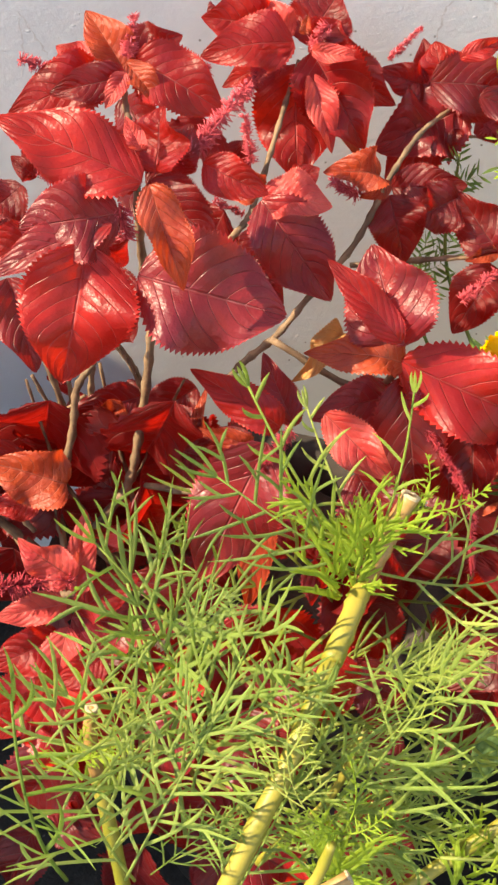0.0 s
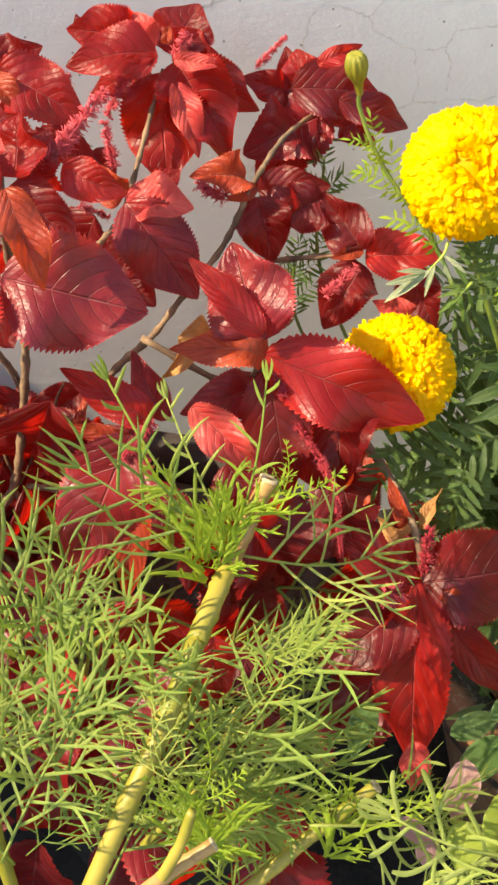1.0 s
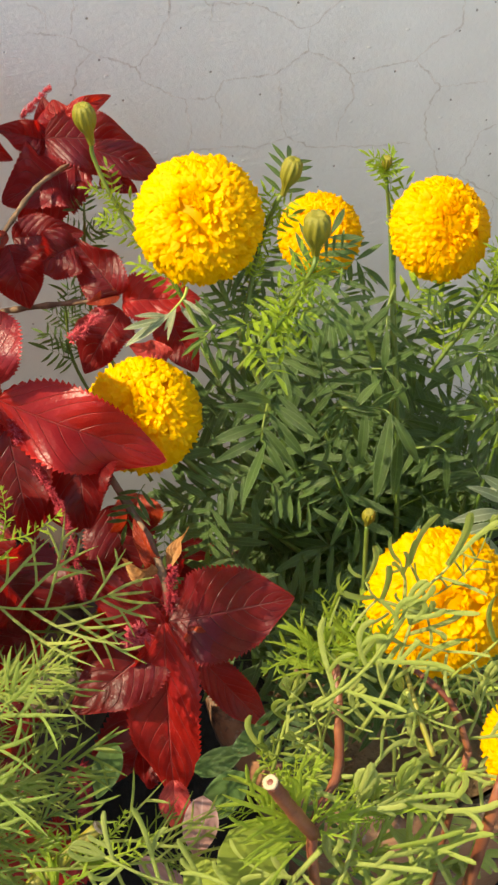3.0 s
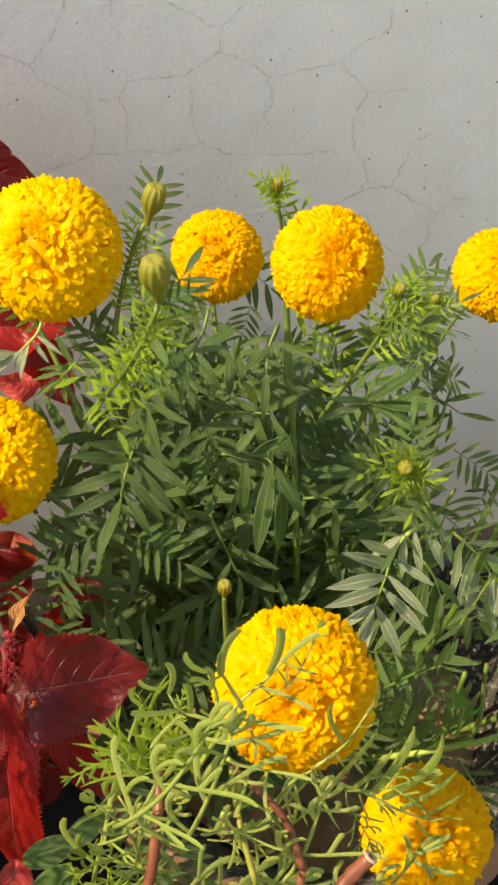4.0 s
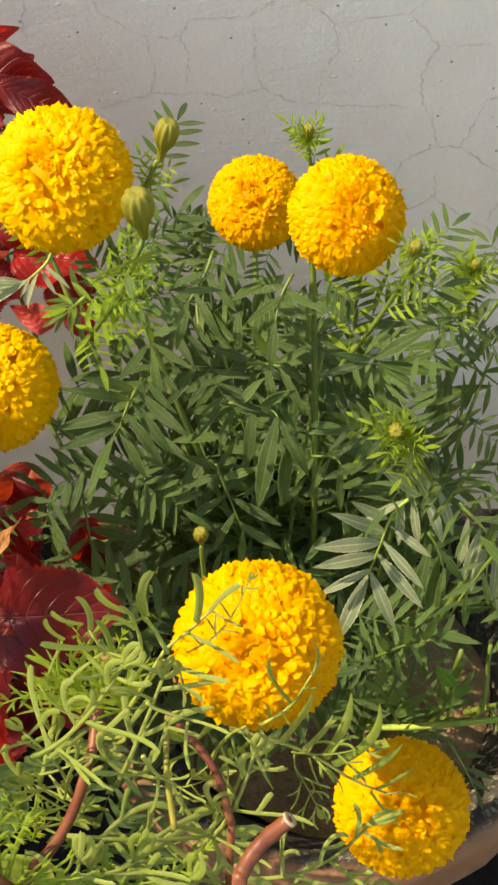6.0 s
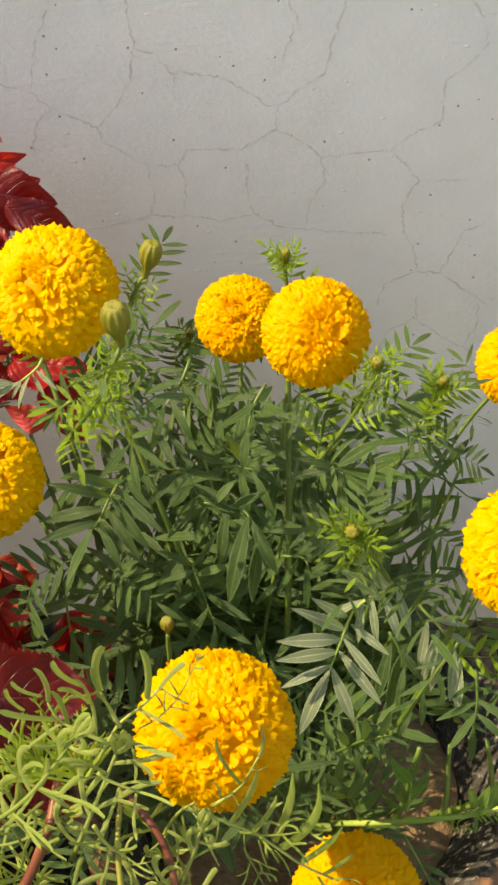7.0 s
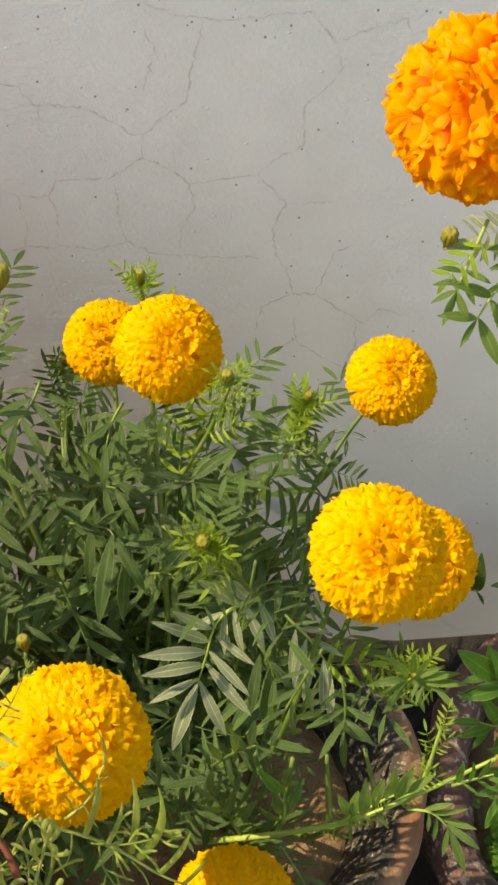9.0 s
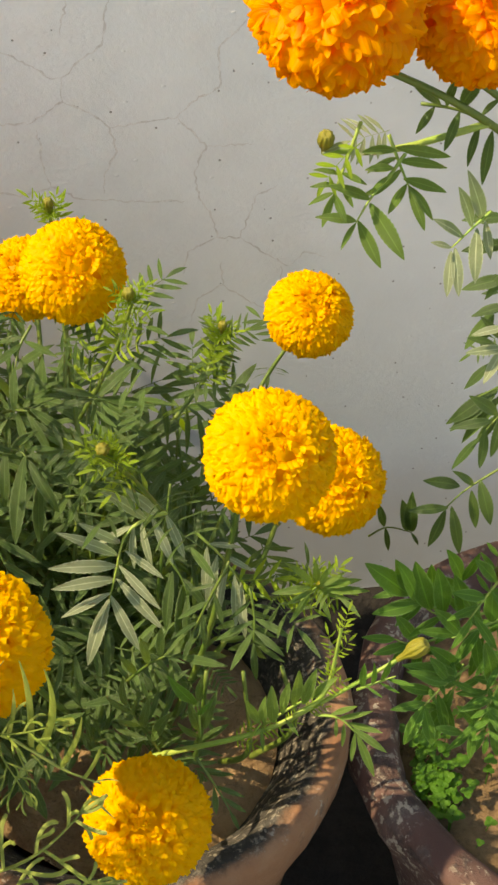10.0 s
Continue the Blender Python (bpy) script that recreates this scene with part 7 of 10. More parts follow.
    red_leaf(plant, (-0.190, -0.110, 0.656), (-0.173, -0.092, 0.676), 0.29, 0, (0.14, -0.79, 0.60))
    red_leaf(plant, (-0.202, -0.100, 0.652), (-0.236, -0.098, 0.664), 0.32, 1, (0.08, -0.92, 0.37))
    red_leaf(plant, (-0.181, -0.100, 0.644), (-0.159, -0.090, 0.657), 0.50, 1, (-0.12, -0.69, 0.71))
    red_leaf(plant, (-0.185, -0.110, 0.645), (-0.153, -0.118, 0.641), 0.37, 1, (-0.16, -0.86, 0.49))
    red_leaf(plant, (-0.193, -0.110, 0.630), (-0.194, -0.125, 0.612), 0.35, 2, (-0.24, -0.75, 0.62))
    red_leaf(plant, (-0.200, -0.095, 0.648), (-0.202, -0.075, 0.671), 0.33, 1, (-0.06, -0.75, 0.66))
    red_leaf(plant, (-0.168, -0.100, 0.629), (-0.147, -0.113, 0.614), 0.39, 1, (-0.23, -0.87, 0.43))
    red_leaf(plant, (-0.249, -0.325, 0.637), (-0.262, -0.289, 0.675), 0.48, 5, (-0.30, -0.74, 0.60), 0.40, None)
    red_leaf(plant, (-0.252, -0.330, 0.644), (-0.286, -0.302, 0.678), 0.17, 0, (0.15, -0.69, 0.71))
    red_leaf(plant, (-0.248, -0.325, 0.625), (-0.301, -0.327, 0.639), 0.23, 2, (0.23, -0.50, 0.84), 0.50, None)
    red_leaf(plant, (-0.249, -0.325, 0.616), (-0.243, -0.355, 0.546), 0.26, 1, (-0.06, -0.92, 0.39))
    red_leaf(plant, (-0.249, -0.320, 0.598), (-0.299, -0.331, 0.595), 0.27, 5, (0.03, -0.44, 0.90))
    red_leaf(plant, (-0.293, -0.355, 0.623), (-0.259, -0.373, 0.588), 0.24, 3, (0.03, -0.88, 0.48))
    red_leaf(plant, (-0.277, -0.295, 0.622), (-0.307, -0.310, 0.604), 0.27, 7, (-0.24, -0.50, 0.83))
    red_leaf(plant, (-0.307, -0.335, 0.595), (-0.321, -0.310, 0.626), 0.25, 5, (-0.20, -0.80, 0.56))
    red_leaf(plant, (-0.315, -0.345, 0.605), (-0.359, -0.327, 0.634), 0.22, 4, (0.17, -0.70, 0.70))
    red_leaf(plant, (-0.269, -0.305, 0.590), (-0.243, -0.312, 0.589), 0.30, 1, (-0.20, -0.77, 0.60))
    red_leaf(plant, (-0.251, -0.325, 0.627), (-0.164, -0.343, 0.581), 0.24, 4, (0.08, -0.87, 0.49), 0.40, 0.18)
    red_leaf(plant, (-0.213, -0.325, 0.607), (-0.212, -0.353, 0.545), 0.35, 1, (-0.12, -0.91, 0.40))
    red_leaf(plant, (-0.228, -0.315, 0.587), (-0.241, -0.340, 0.537), 0.28, 0, (-0.25, -0.84, 0.48))
    red_leaf(plant, (-0.324, -0.400, 0.652), (-0.360, -0.428, 0.589), 0.30, 5, (-0.23, -0.83, 0.51), 0.30, 0.15)
    red_leaf(plant, (-0.339, -0.395, 0.604), (-0.349, -0.412, 0.575), 0.23, 6, (-0.14, -0.83, 0.54))
    red_leaf(plant, (-0.331, -0.370, 0.618), (-0.356, -0.368, 0.633), 0.22, 2, (0.34, -0.68, 0.65))
    red_leaf(plant, (-0.325, -0.370, 0.584), (-0.340, -0.397, 0.521), 0.15, 2, (-0.21, -0.88, 0.42))
    red_leaf(plant, (-0.364, -0.240, 0.481), (-0.393, -0.222, 0.508), 0.44, 1, (0.08, -0.79, 0.61))
    red_leaf(plant, (-0.365, -0.245, 0.488), (-0.356, -0.218, 0.518), 0.15, 2, (-0.23, -0.69, 0.68))
    red_leaf(plant, (-0.395, -0.240, 0.534), (-0.438, -0.250, 0.533), 0.30, 1, (0.14, -0.67, 0.73))
    red_leaf(plant, (-0.407, -0.250, 0.537), (-0.430, -0.261, 0.531), 0.34, 2, (0.10, -0.65, 0.75))
    red_leaf(plant, (-0.375, -0.240, 0.484), (-0.406, -0.259, 0.453), 0.33, 0, (-0.07, -0.82, 0.57))
    red_leaf(plant, (-0.423, -0.210, 0.464), (-0.465, -0.226, 0.445), 0.38, 1, (-0.04, -0.72, 0.69))
    red_leaf(plant, (-0.410, -0.200, 0.451), (-0.424, -0.217, 0.425), 0.36, 1, (0.03, -0.85, 0.53))
    red_leaf(plant, (-0.461, -0.220, 0.474), (-0.443, -0.209, 0.491), 0.44, 1, (-0.02, -0.82, 0.57))
    red_leaf(plant, (-0.401, -0.270, 0.470), (-0.393, -0.284, 0.451), 0.43, 2, (0.24, -0.73, 0.64))
    red_leaf(plant, (-0.344, -0.180, 0.538), (-0.324, -0.170, 0.553), 0.42, 1, (-0.09, -0.77, 0.63))
    red_leaf(plant, (-0.400, -0.210, 0.612), (-0.401, -0.232, 0.573), 0.29, 1, (-0.24, -0.85, 0.47))
    red_leaf(plant, (-0.412, -0.190, 0.539), (-0.398, -0.183, 0.552), 0.47, 1, (-0.07, -0.86, 0.50))
    red_leaf(plant, (-0.371, -0.290, 0.535), (-0.339, -0.300, 0.526), 0.35, 1, (-0.06, -0.77, 0.63))
    red_leaf(plant, (-0.335, -0.300, 0.540), (-0.349, -0.294, 0.557), 0.47, 1, (0.34, -0.78, 0.53))
    red_leaf(plant, (-0.428, -0.360, 0.590), (-0.466, -0.357, 0.608), 0.42, 2, (0.30, -0.58, 0.76))
    red_leaf(plant, (-0.445, -0.360, 0.579), (-0.468, -0.368, 0.584), 0.38, 4, (0.34, -0.58, 0.74))
    red_leaf(plant, (-0.428, -0.400, 0.551), (-0.419, -0.371, 0.582), 0.22, 3, (0.20, -0.75, 0.64))
    red_leaf(plant, (-0.427, -0.400, 0.562), (-0.452, -0.389, 0.585), 0.32, 3, (0.14, -0.83, 0.55))
    red_leaf(plant, (-0.430, -0.400, 0.536), (-0.395, -0.393, 0.549), 0.32, 0, (-0.13, -0.68, 0.72))
    red_leaf(plant, (-0.433, -0.400, 0.529), (-0.377, -0.409, 0.519), 0.30, 5, (0.08, -0.43, 0.90), 0.30, None)
    red_leaf(plant, (-0.434, -0.400, 0.541), (-0.471, -0.409, 0.545), 0.25, 3, (0.20, -0.41, 0.89))
    red_leaf(plant, (-0.434, -0.410, 0.535), (-0.450, -0.432, 0.488), 0.23, 3, (0.02, -0.90, 0.43))
    red_leaf(plant, (-0.438, -0.410, 0.528), (-0.477, -0.422, 0.520), 0.34, 0, (0.06, -0.65, 0.75))
    red_leaf(plant, (-0.348, -0.370, 0.504), (-0.409, -0.373, 0.522), 0.26, 1, (0.25, -0.61, 0.75))
    red_leaf(plant, (-0.444, -0.390, 0.483), (-0.427, -0.407, 0.449), 0.36, 2, (0.09, -0.86, 0.49))
    red_leaf(plant, (-0.452, -0.400, 0.476), (-0.488, -0.419, 0.445), 0.37, 0, (-0.38, -0.53, 0.76))
    red_leaf(plant, (-0.434, -0.380, 0.472), (-0.410, -0.396, 0.441), 0.31, 1, (0.36, -0.68, 0.64))
    red_leaf(plant, (-0.177, -0.405, 0.515), (-0.182, -0.448, 0.390), 0.19, 4, (-0.40, -0.86, 0.31), 0.45, 0.20)
    red_leaf(plant, (-0.183, -0.450, 0.422), (-0.186, -0.467, 0.394), 0.29, 3, (-0.07, -0.85, 0.52))
    red_leaf(plant, (-0.175, -0.405, 0.515), (-0.101, -0.401, 0.513), 0.38, 1, (0.05, -0.67, 0.74), 0.35, None)
    red_leaf(plant, (-0.178, -0.405, 0.511), (-0.222, -0.388, 0.545), 0.18, 0, (0.05, -0.86, 0.51))
    red_leaf(plant, (-0.177, -0.400, 0.494), (-0.236, -0.421, 0.465), 0.33, 1, (-0.14, -0.65, 0.75))
    red_leaf(plant, (-0.158, -0.400, 0.471), (-0.119, -0.421, 0.415), 0.19, 0, (0.10, -0.90, 0.42))
    red_leaf(plant, (-0.171, -0.375, 0.492), (-0.220, -0.359, 0.526), 0.20, 1, (0.25, -0.69, 0.68))
    red_leaf(plant, (-0.176, -0.375, 0.528), (-0.186, -0.358, 0.554), 0.19, 2, (-0.20, -0.85, 0.49))
    red_leaf(plant, (-0.170, -0.375, 0.526), (-0.155, -0.362, 0.544), 0.15, 7, (-0.19, -0.71, 0.68))
    red_leaf(plant, (-0.180, -0.380, 0.527), (-0.196, -0.377, 0.543), 0.29, 7, (0.39, -0.77, 0.50))
    red_leaf(plant, (-0.190, -0.385, 0.468), (-0.230, -0.395, 0.472), 0.41, 1, (0.18, -0.32, 0.93))
    red_leaf(plant, (-0.176, -0.130, 0.660), (-0.129, -0.125, 0.632), 0.24, 1, (0.1, -0.75, 0.6))
    red_leaf(plant, (-0.205, -0.120, 0.666), (-0.146, -0.110, 0.650), 0.34, 1, (0.1, -0.75, 0.6))
    red_leaf(plant, (-0.190, -0.130, 0.686), (-0.160, -0.120, 0.691), 0.22, 4, (0.1, -0.75, 0.6))
    red_leaf(plant, (-0.224, -0.300, 0.579), (-0.218, -0.325, 0.513), 0.46, 1, (0.1, -0.8, 0.5))
    # two leaves added as a stand-in for the shaded wall behind
    red_leaf(plant, (-0.196, -0.250, 0.453), (-0.184, -0.270, 0.392), 0.42, 1, (0.1, -0.8, 0.5))
    red_leaf(plant, (-0.173, -0.240, 0.450), (-0.196, -0.260, 0.411), 0.4, 2, (0.1, -0.8, 0.5))
    red_leaf(plant, (-0.166, -0.415, 0.516), (-0.153, -0.423, 0.513), 0.35, 2, (-0.20, -0.61, 0.76))
    red_leaf(plant, (-0.171, -0.200, 0.594), (-0.196, -0.176, 0.625), 0.37, 1, (-0.25, -0.85, 0.46))
    red_leaf(plant, (-0.170, -0.200, 0.588), (-0.120, -0.205, 0.587), 0.37, 4, (-0.03, -0.61, 0.79))
    red_leaf(plant, (-0.172, -0.200, 0.583), (-0.200, -0.221, 0.550), 0.43, 1, (-0.13, -0.79, 0.60))
    red_leaf(plant, (-0.142, -0.200, 0.575), (-0.126, -0.220, 0.538), 0.37, 1, (-0.04, -0.89, 0.46))
    red_leaf(plant, (-0.172, -0.200, 0.594), (-0.194, -0.208, 0.596), 0.23, 2, (0.24, -0.52, 0.82))
    red_leaf(plant, (-0.146, -0.230, 0.562), (-0.171, -0.229, 0.576), 0.29, 3, (0.20, -0.89, 0.41))
    red_leaf(plant, (-0.195, -0.180, 0.622), (-0.227, -0.191, 0.616), 0.50, 1, (0.18, -0.79, 0.58))
    # leaves behind, all maroon: the shade there is put into their colour
    red_leaf(plant, (-0.336, -0.193, 0.635), (-0.358, -0.170, 0.570), 0.40, 1, (-0.280865, -0.75, 0.5))
    red_leaf(plant, (-0.384, -0.111, 0.598), (-0.365, -0.170, 0.611), 0.40, 1, (0.155944, -0.75, 0.5))
    red_leaf(plant, (-0.467, -0.139, 0.617), (-0.481, -0.173, 0.622), 0.36, 1, (0.149119, -0.75, 0.5))
    red_leaf(plant, (-0.345, -0.172, 0.714), (-0.360, -0.170, 0.703), 0.32, 1, (0.105541, -0.75, 0.5))
    red_leaf(plant, (-0.384, -0.157, 0.724), (-0.404, -0.171, 0.714), 0.32, 1, (-0.0187281, -0.75, 0.5))
    red_leaf(plant, (-0.363, -0.140, 0.650), (-0.381, -0.173, 0.642), 0.32, 1, (0.141934, -0.75, 0.5))
    red_leaf(plant, (-0.339, -0.207, 0.702), (-0.346, -0.170, 0.655), 0.40, 1, (-0.22268, -0.75, 0.5))
    red_leaf(plant, (-0.417, -0.180, 0.613), (-0.400, -0.170, 0.584), 0.40, 1, (0.0971526, -0.75, 0.5))
    red_leaf(plant, (-0.460, -0.120, 0.593), (-0.442, -0.170, 0.593), 0.40, 1, (-0.132015, -0.75, 0.5))
    red_leaf(plant, (-0.421, -0.192, 0.697), (-0.442, -0.168, 0.650), 0.36, 1, (0.0380265, -0.75, 0.5))
    red_leaf(plant, (-0.421, -0.169, 0.718), (-0.426, -0.170, 0.690), 0.40, 1, (-0.22566, -0.75, 0.5))
    red_leaf(plant, (-0.390, -0.142, 0.684), (-0.368, -0.173, 0.656), 0.32, 1, (-0.0355472, -0.75, 0.5))
    red_leaf(plant, (-0.401, -0.140, 0.359), (-0.415, -0.217, 0.474), 0.36, 1, (0.15347, -0.75, 0.5))
    red_leaf(plant, (-0.456, -0.188, 0.380), (-0.424, -0.212, 0.403), 0.36, 1, (0.00667196, -0.75, 0.5))
    red_leaf(plant, (-0.485, -0.276, 0.545), (-0.525, -0.219, 0.441), 0.36, 1, (0.261139, -0.75, 0.5))
    red_leaf(plant, (-0.379, -0.254, 0.449), (-0.373, -0.206, 0.320), 0.32, 1, (0.158596, -0.75, 0.5))
    red_leaf(plant, (-0.347, -0.137, 0.378), (-0.342, -0.217, 0.427), 0.32, 1, (0.239449, -0.75, 0.5))
    red_leaf(plant, (-0.388, -0.253, 0.422), (-0.373, -0.210, 0.330), 0.40, 1, (0.078824, -0.75, 0.5))
    red_leaf(plant, (-0.388, -0.271, 0.442), (-0.378, -0.224, 0.326), 0.32, 1, (0.273653, -0.75, 0.5))
    red_leaf(plant, (-0.356, -0.137, 0.296), (-0.317, -0.210, 0.403), 0.40, 1, (-0.237457, -0.75, 0.5))
    red_leaf(plant, (-0.474, -0.203, 0.489), (-0.478, -0.211, 0.476), 0.36, 1, (0.146226, -0.75, 0.5))
    red_leaf(plant, (-0.372, -0.261, 0.429), (-0.412, -0.205, 0.385), 0.32, 1, (0.0442907, -0.75, 0.5))
    red_leaf(plant, (-0.500, -0.173, 0.367), (-0.501, -0.214, 0.409), 0.32, 1, (0.297591, -0.75, 0.5))
    red_leaf(plant, (-0.478, -0.247, 0.467), (-0.517, -0.210, 0.448), 0.40, 1, (0.26306, -0.75, 0.5))
    red_leaf(plant, (-0.418, -0.229, 0.526), (-0.441, -0.208, 0.469), 0.32, 1, (0.0704048, -0.75, 0.5))
    red_leaf(plant, (-0.453, -0.166, 0.474), (-0.433, -0.210, 0.503), 0.40, 1, (-0.173116, -0.75, 0.5))
    red_leaf(plant, (-0.450, -0.271, 0.480), (-0.492, -0.210, 0.437), 0.40, 1, (-0.263368, -0.75, 0.5))
    red_leaf(plant, (-0.370, -0.181, 0.438), (-0.378, -0.213, 0.499), 0.36, 1, (-0.161187, -0.75, 0.5))
    red_leaf(plant, (-0.412, -0.258, 0.457), (-0.450, -0.210, 0.376), 0.40, 1, (0.0245715, -0.75, 0.5))
    red_leaf(plant, (-0.467, -0.181, 0.351), (-0.437, -0.210, 0.325), 0.40, 1, (-0.145196, -0.75, 0.5))
    red_leaf(plant, (-0.476, -0.145, 0.351), (-0.457, -0.217, 0.424), 0.32, 1, (-0.017293, -0.75, 0.5))
    red_leaf(plant, (-0.492, -0.274, 0.437), (-0.513, -0.227, 0.323), 0.40, 1, (0.0581309, -0.75, 0.5))
    red_leaf(plant, (-0.549, -0.130, 0.279), (-0.501, -0.196, 0.374), 0.40, 1, (0.026291, -0.75, 0.5))
    red_leaf(plant, (-0.448, -0.262, 0.558), (-0.472, -0.205, 0.452), 0.36, 1, (0.0177296, -0.75, 0.5))
    red_leaf(plant, (-0.372, -0.292, 0.579), (-0.401, -0.227, 0.476), 0.36, 1, (0.0620542, -0.75, 0.5))
    red_leaf(plant, (-0.357, -0.156, 0.387), (-0.381, -0.215, 0.415), 0.32, 1, (-0.180697, -0.75, 0.5))
    red_leaf(plant, (-0.399, -0.166, 0.434), (-0.423, -0.214, 0.446), 0.32, 1, (-0.293645, -0.75, 0.5))
    red_leaf(plant, (-0.487, -0.283, 0.548), (-0.511, -0.210, 0.464), 0.40, 1, (0.100644, -0.75, 0.5))
    red_leaf(plant, (-0.398, -0.288, 0.509), (-0.407, -0.222, 0.404), 0.36, 1, (0.234953, -0.75, 0.5))
    red_leaf(plant, (-0.347, -0.276, 0.488), (-0.350, -0.210, 0.379), 0.40, 1, (0.0480295, -0.75, 0.5))
    red_leaf(plant, (-0.406, -0.251, 0.451), (-0.444, -0.210, 0.435), 0.40, 1, (0.16458, -0.75, 0.5))
    red_leaf(plant, (-0.425, -0.218, 0.340), (-0.454, -0.210, 0.328), 0.40, 1, (-0.197645, -0.75, 0.5))
    red_leaf(plant, (-0.441, -0.197, 0.384), (-0.439, -0.211, 0.369), 0.32, 1, (0.274607, -0.75, 0.5))
    red_leaf(plant, (-0.400, -0.240, 0.414), (-0.368, -0.207, 0.355), 0.36, 1, (-0.110238, -0.75, 0.5))
    red_leaf(plant, (-0.452, -0.247, 0.503), (-0.487, -0.206, 0.446), 0.36, 1, (-0.110881, -0.75, 0.5))
    red_leaf(plant, (-0.425, -0.117, 0.424), (-0.400, -0.175, 0.417), 0.36, 1, (0.0177694, -0.75, 0.5))
    red_leaf(plant, (-0.366, -0.160, 0.463), (-0.413, -0.171, 0.437), 0.32, 1, (-0.234479, -0.75, 0.5))
    red_leaf(plant, (-0.414, -0.430, 0.534), (-0.439, -0.441, 0.528), 0.36, 0, (-0.166843, -0.7, 0.6))
    red_leaf(plant, (-0.358, -0.404, 0.444), (-0.384, -0.440, 0.473), 0.43, 1, (0.180269, -0.7, 0.6))
    red_leaf(plant, (-0.436, -0.406, 0.451), (-0.419, -0.443, 0.432), 0.29, 1, (-0.0975585, -0.7, 0.6))
    red_leaf(plant, (-0.390, -0.409, 0.465), (-0.408, -0.440, 0.443), 0.43, 1, (-0.295673, -0.7, 0.6))
    red_leaf(plant, (-0.422, -0.429, 0.379), (-0.403, -0.441, 0.354), 0.36, 4, (-0.0291766, -0.7, 0.6))
    red_leaf(plant, (-0.427, -0.400, 0.453), (-0.451, -0.440, 0.474), 0.43, 1, (0.0887988, -0.7, 0.6))
    red_leaf(plant, (-0.320, -0.418, 0.494), (-0.355, -0.442, 0.461), 0.36, 1, (-0.189778, -0.7, 0.6))
    red_leaf(plant, (-0.388, -0.408, 0.369), (-0.412, -0.443, 0.386), 0.38, 1, (-0.133513, -0.7, 0.6))
    red_leaf(plant, (-0.355, -0.449, 0.360), (-0.320, -0.439, 0.273), 0.32, 0, (0.237557, -0.7, 0.6))
    red_leaf(plant, (-0.256, -0.402, 0.289), (-0.305, -0.444, 0.325), 0.38, 4, (0.216824, -0.7, 0.6))
    red_leaf(plant, (-0.284, -0.435, 0.378), (-0.273, -0.440, 0.283), 0.32, 4, (0.0592858, -0.7, 0.6))
    red_leaf(plant, (-0.454, -0.410, 0.387), (-0.455, -0.443, 0.395), 0.32, 1, (-0.241739, -0.7, 0.6))
    red_leaf(plant, (-0.261, -0.442, 0.456), (-0.294, -0.440, 0.427), 0.38, 1, (0.0639105, -0.7, 0.6))
    red_leaf(plant, (-0.359, -0.435, 0.417), (-0.403, -0.440, 0.344), 0.32, 1, (-0.0133428, -0.7, 0.6))
    red_leaf(plant, (-0.429, -0.406, 0.422), (-0.431, -0.443, 0.446), 0.26, 4, (-0.187374, -0.7, 0.6))
    red_leaf(plant, (-0.457, -0.437, 0.518), (-0.445, -0.440, 0.473), 0.32, 0, (0.234615, -0.7, 0.6))
    red_leaf(plant, (-0.403, -0.406, 0.494), (-0.370, -0.443, 0.487), 0.38, 0, (-0.00342719, -0.7, 0.6))
    red_leaf(plant, (-0.445, -0.433, 0.520), (-0.426, -0.441, 0.451), 0.38, 4, (0.179703, -0.7, 0.6))
    red_leaf(plant, (-0.340, -0.437, 0.347), (-0.329, -0.440, 0.261), 0.32, 4, (-0.255372, -0.7, 0.6))
    red_leaf(plant, (-0.258, -0.444, 0.299), (-0.298, -0.440, 0.173), 0.32, 0, (0.222048, -0.7, 0.6))
    red_leaf(plant, (-0.325, -0.410, 0.400), (-0.335, -0.443, 0.406), 0.26, 1, (-0.292134, -0.7, 0.6))
    red_leaf(plant, (-0.283, -0.422, 0.503), (-0.263, -0.442, 0.456), 0.26, 1, (0.102889, -0.7, 0.6))
    red_leaf(plant, (-0.415, -0.449, 0.360), (-0.429, -0.439, 0.261), 0.26, 1, (-0.23225, -0.7, 0.6))
    red_leaf(plant, (-0.352, -0.406, 0.452), (-0.385, -0.443, 0.488), 0.26, 1, (0.202613, -0.7, 0.6))
    red_leaf(plant, (-0.295, -0.434, 0.529), (-0.304, -0.441, 0.473), 0.26, 4, (0.213285, -0.7, 0.6))
    red_leaf(plant, (-0.385, -0.400, 0.491), (-0.362, -0.444, 0.512), 0.32, 4, (-0.259849, -0.7, 0.6))
    red_leaf(plant, (-0.367, -0.433, 0.454), (-0.385, -0.452, 0.423), 0.38, 1, (-0.0770382, -0.7, 0.6))
    red_leaf(plant, (-0.479, -0.440, 0.373), (-0.504, -0.451, 0.315), 0.30, 1, (-0.296663, -0.7, 0.6))
    red_leaf(plant, (-0.455, -0.431, 0.389), (-0.458, -0.452, 0.368), 0.30, 1, (-0.0532939, -0.7, 0.6))
    red_leaf(plant, (-0.440, -0.450, 0.488), (-0.476, -0.450, 0.424), 0.30, 1, (0.0264509, -0.7, 0.6))
    red_leaf(plant, (-0.373, -0.430, 0.316), (-0.372, -0.452, 0.261), 0.34, 5, (-0.0649163, -0.7, 0.6))
    red_leaf(plant, (-0.465, -0.433, 0.383), (-0.423, -0.452, 0.392), 0.38, 1, (0.105232, -0.7, 0.6))
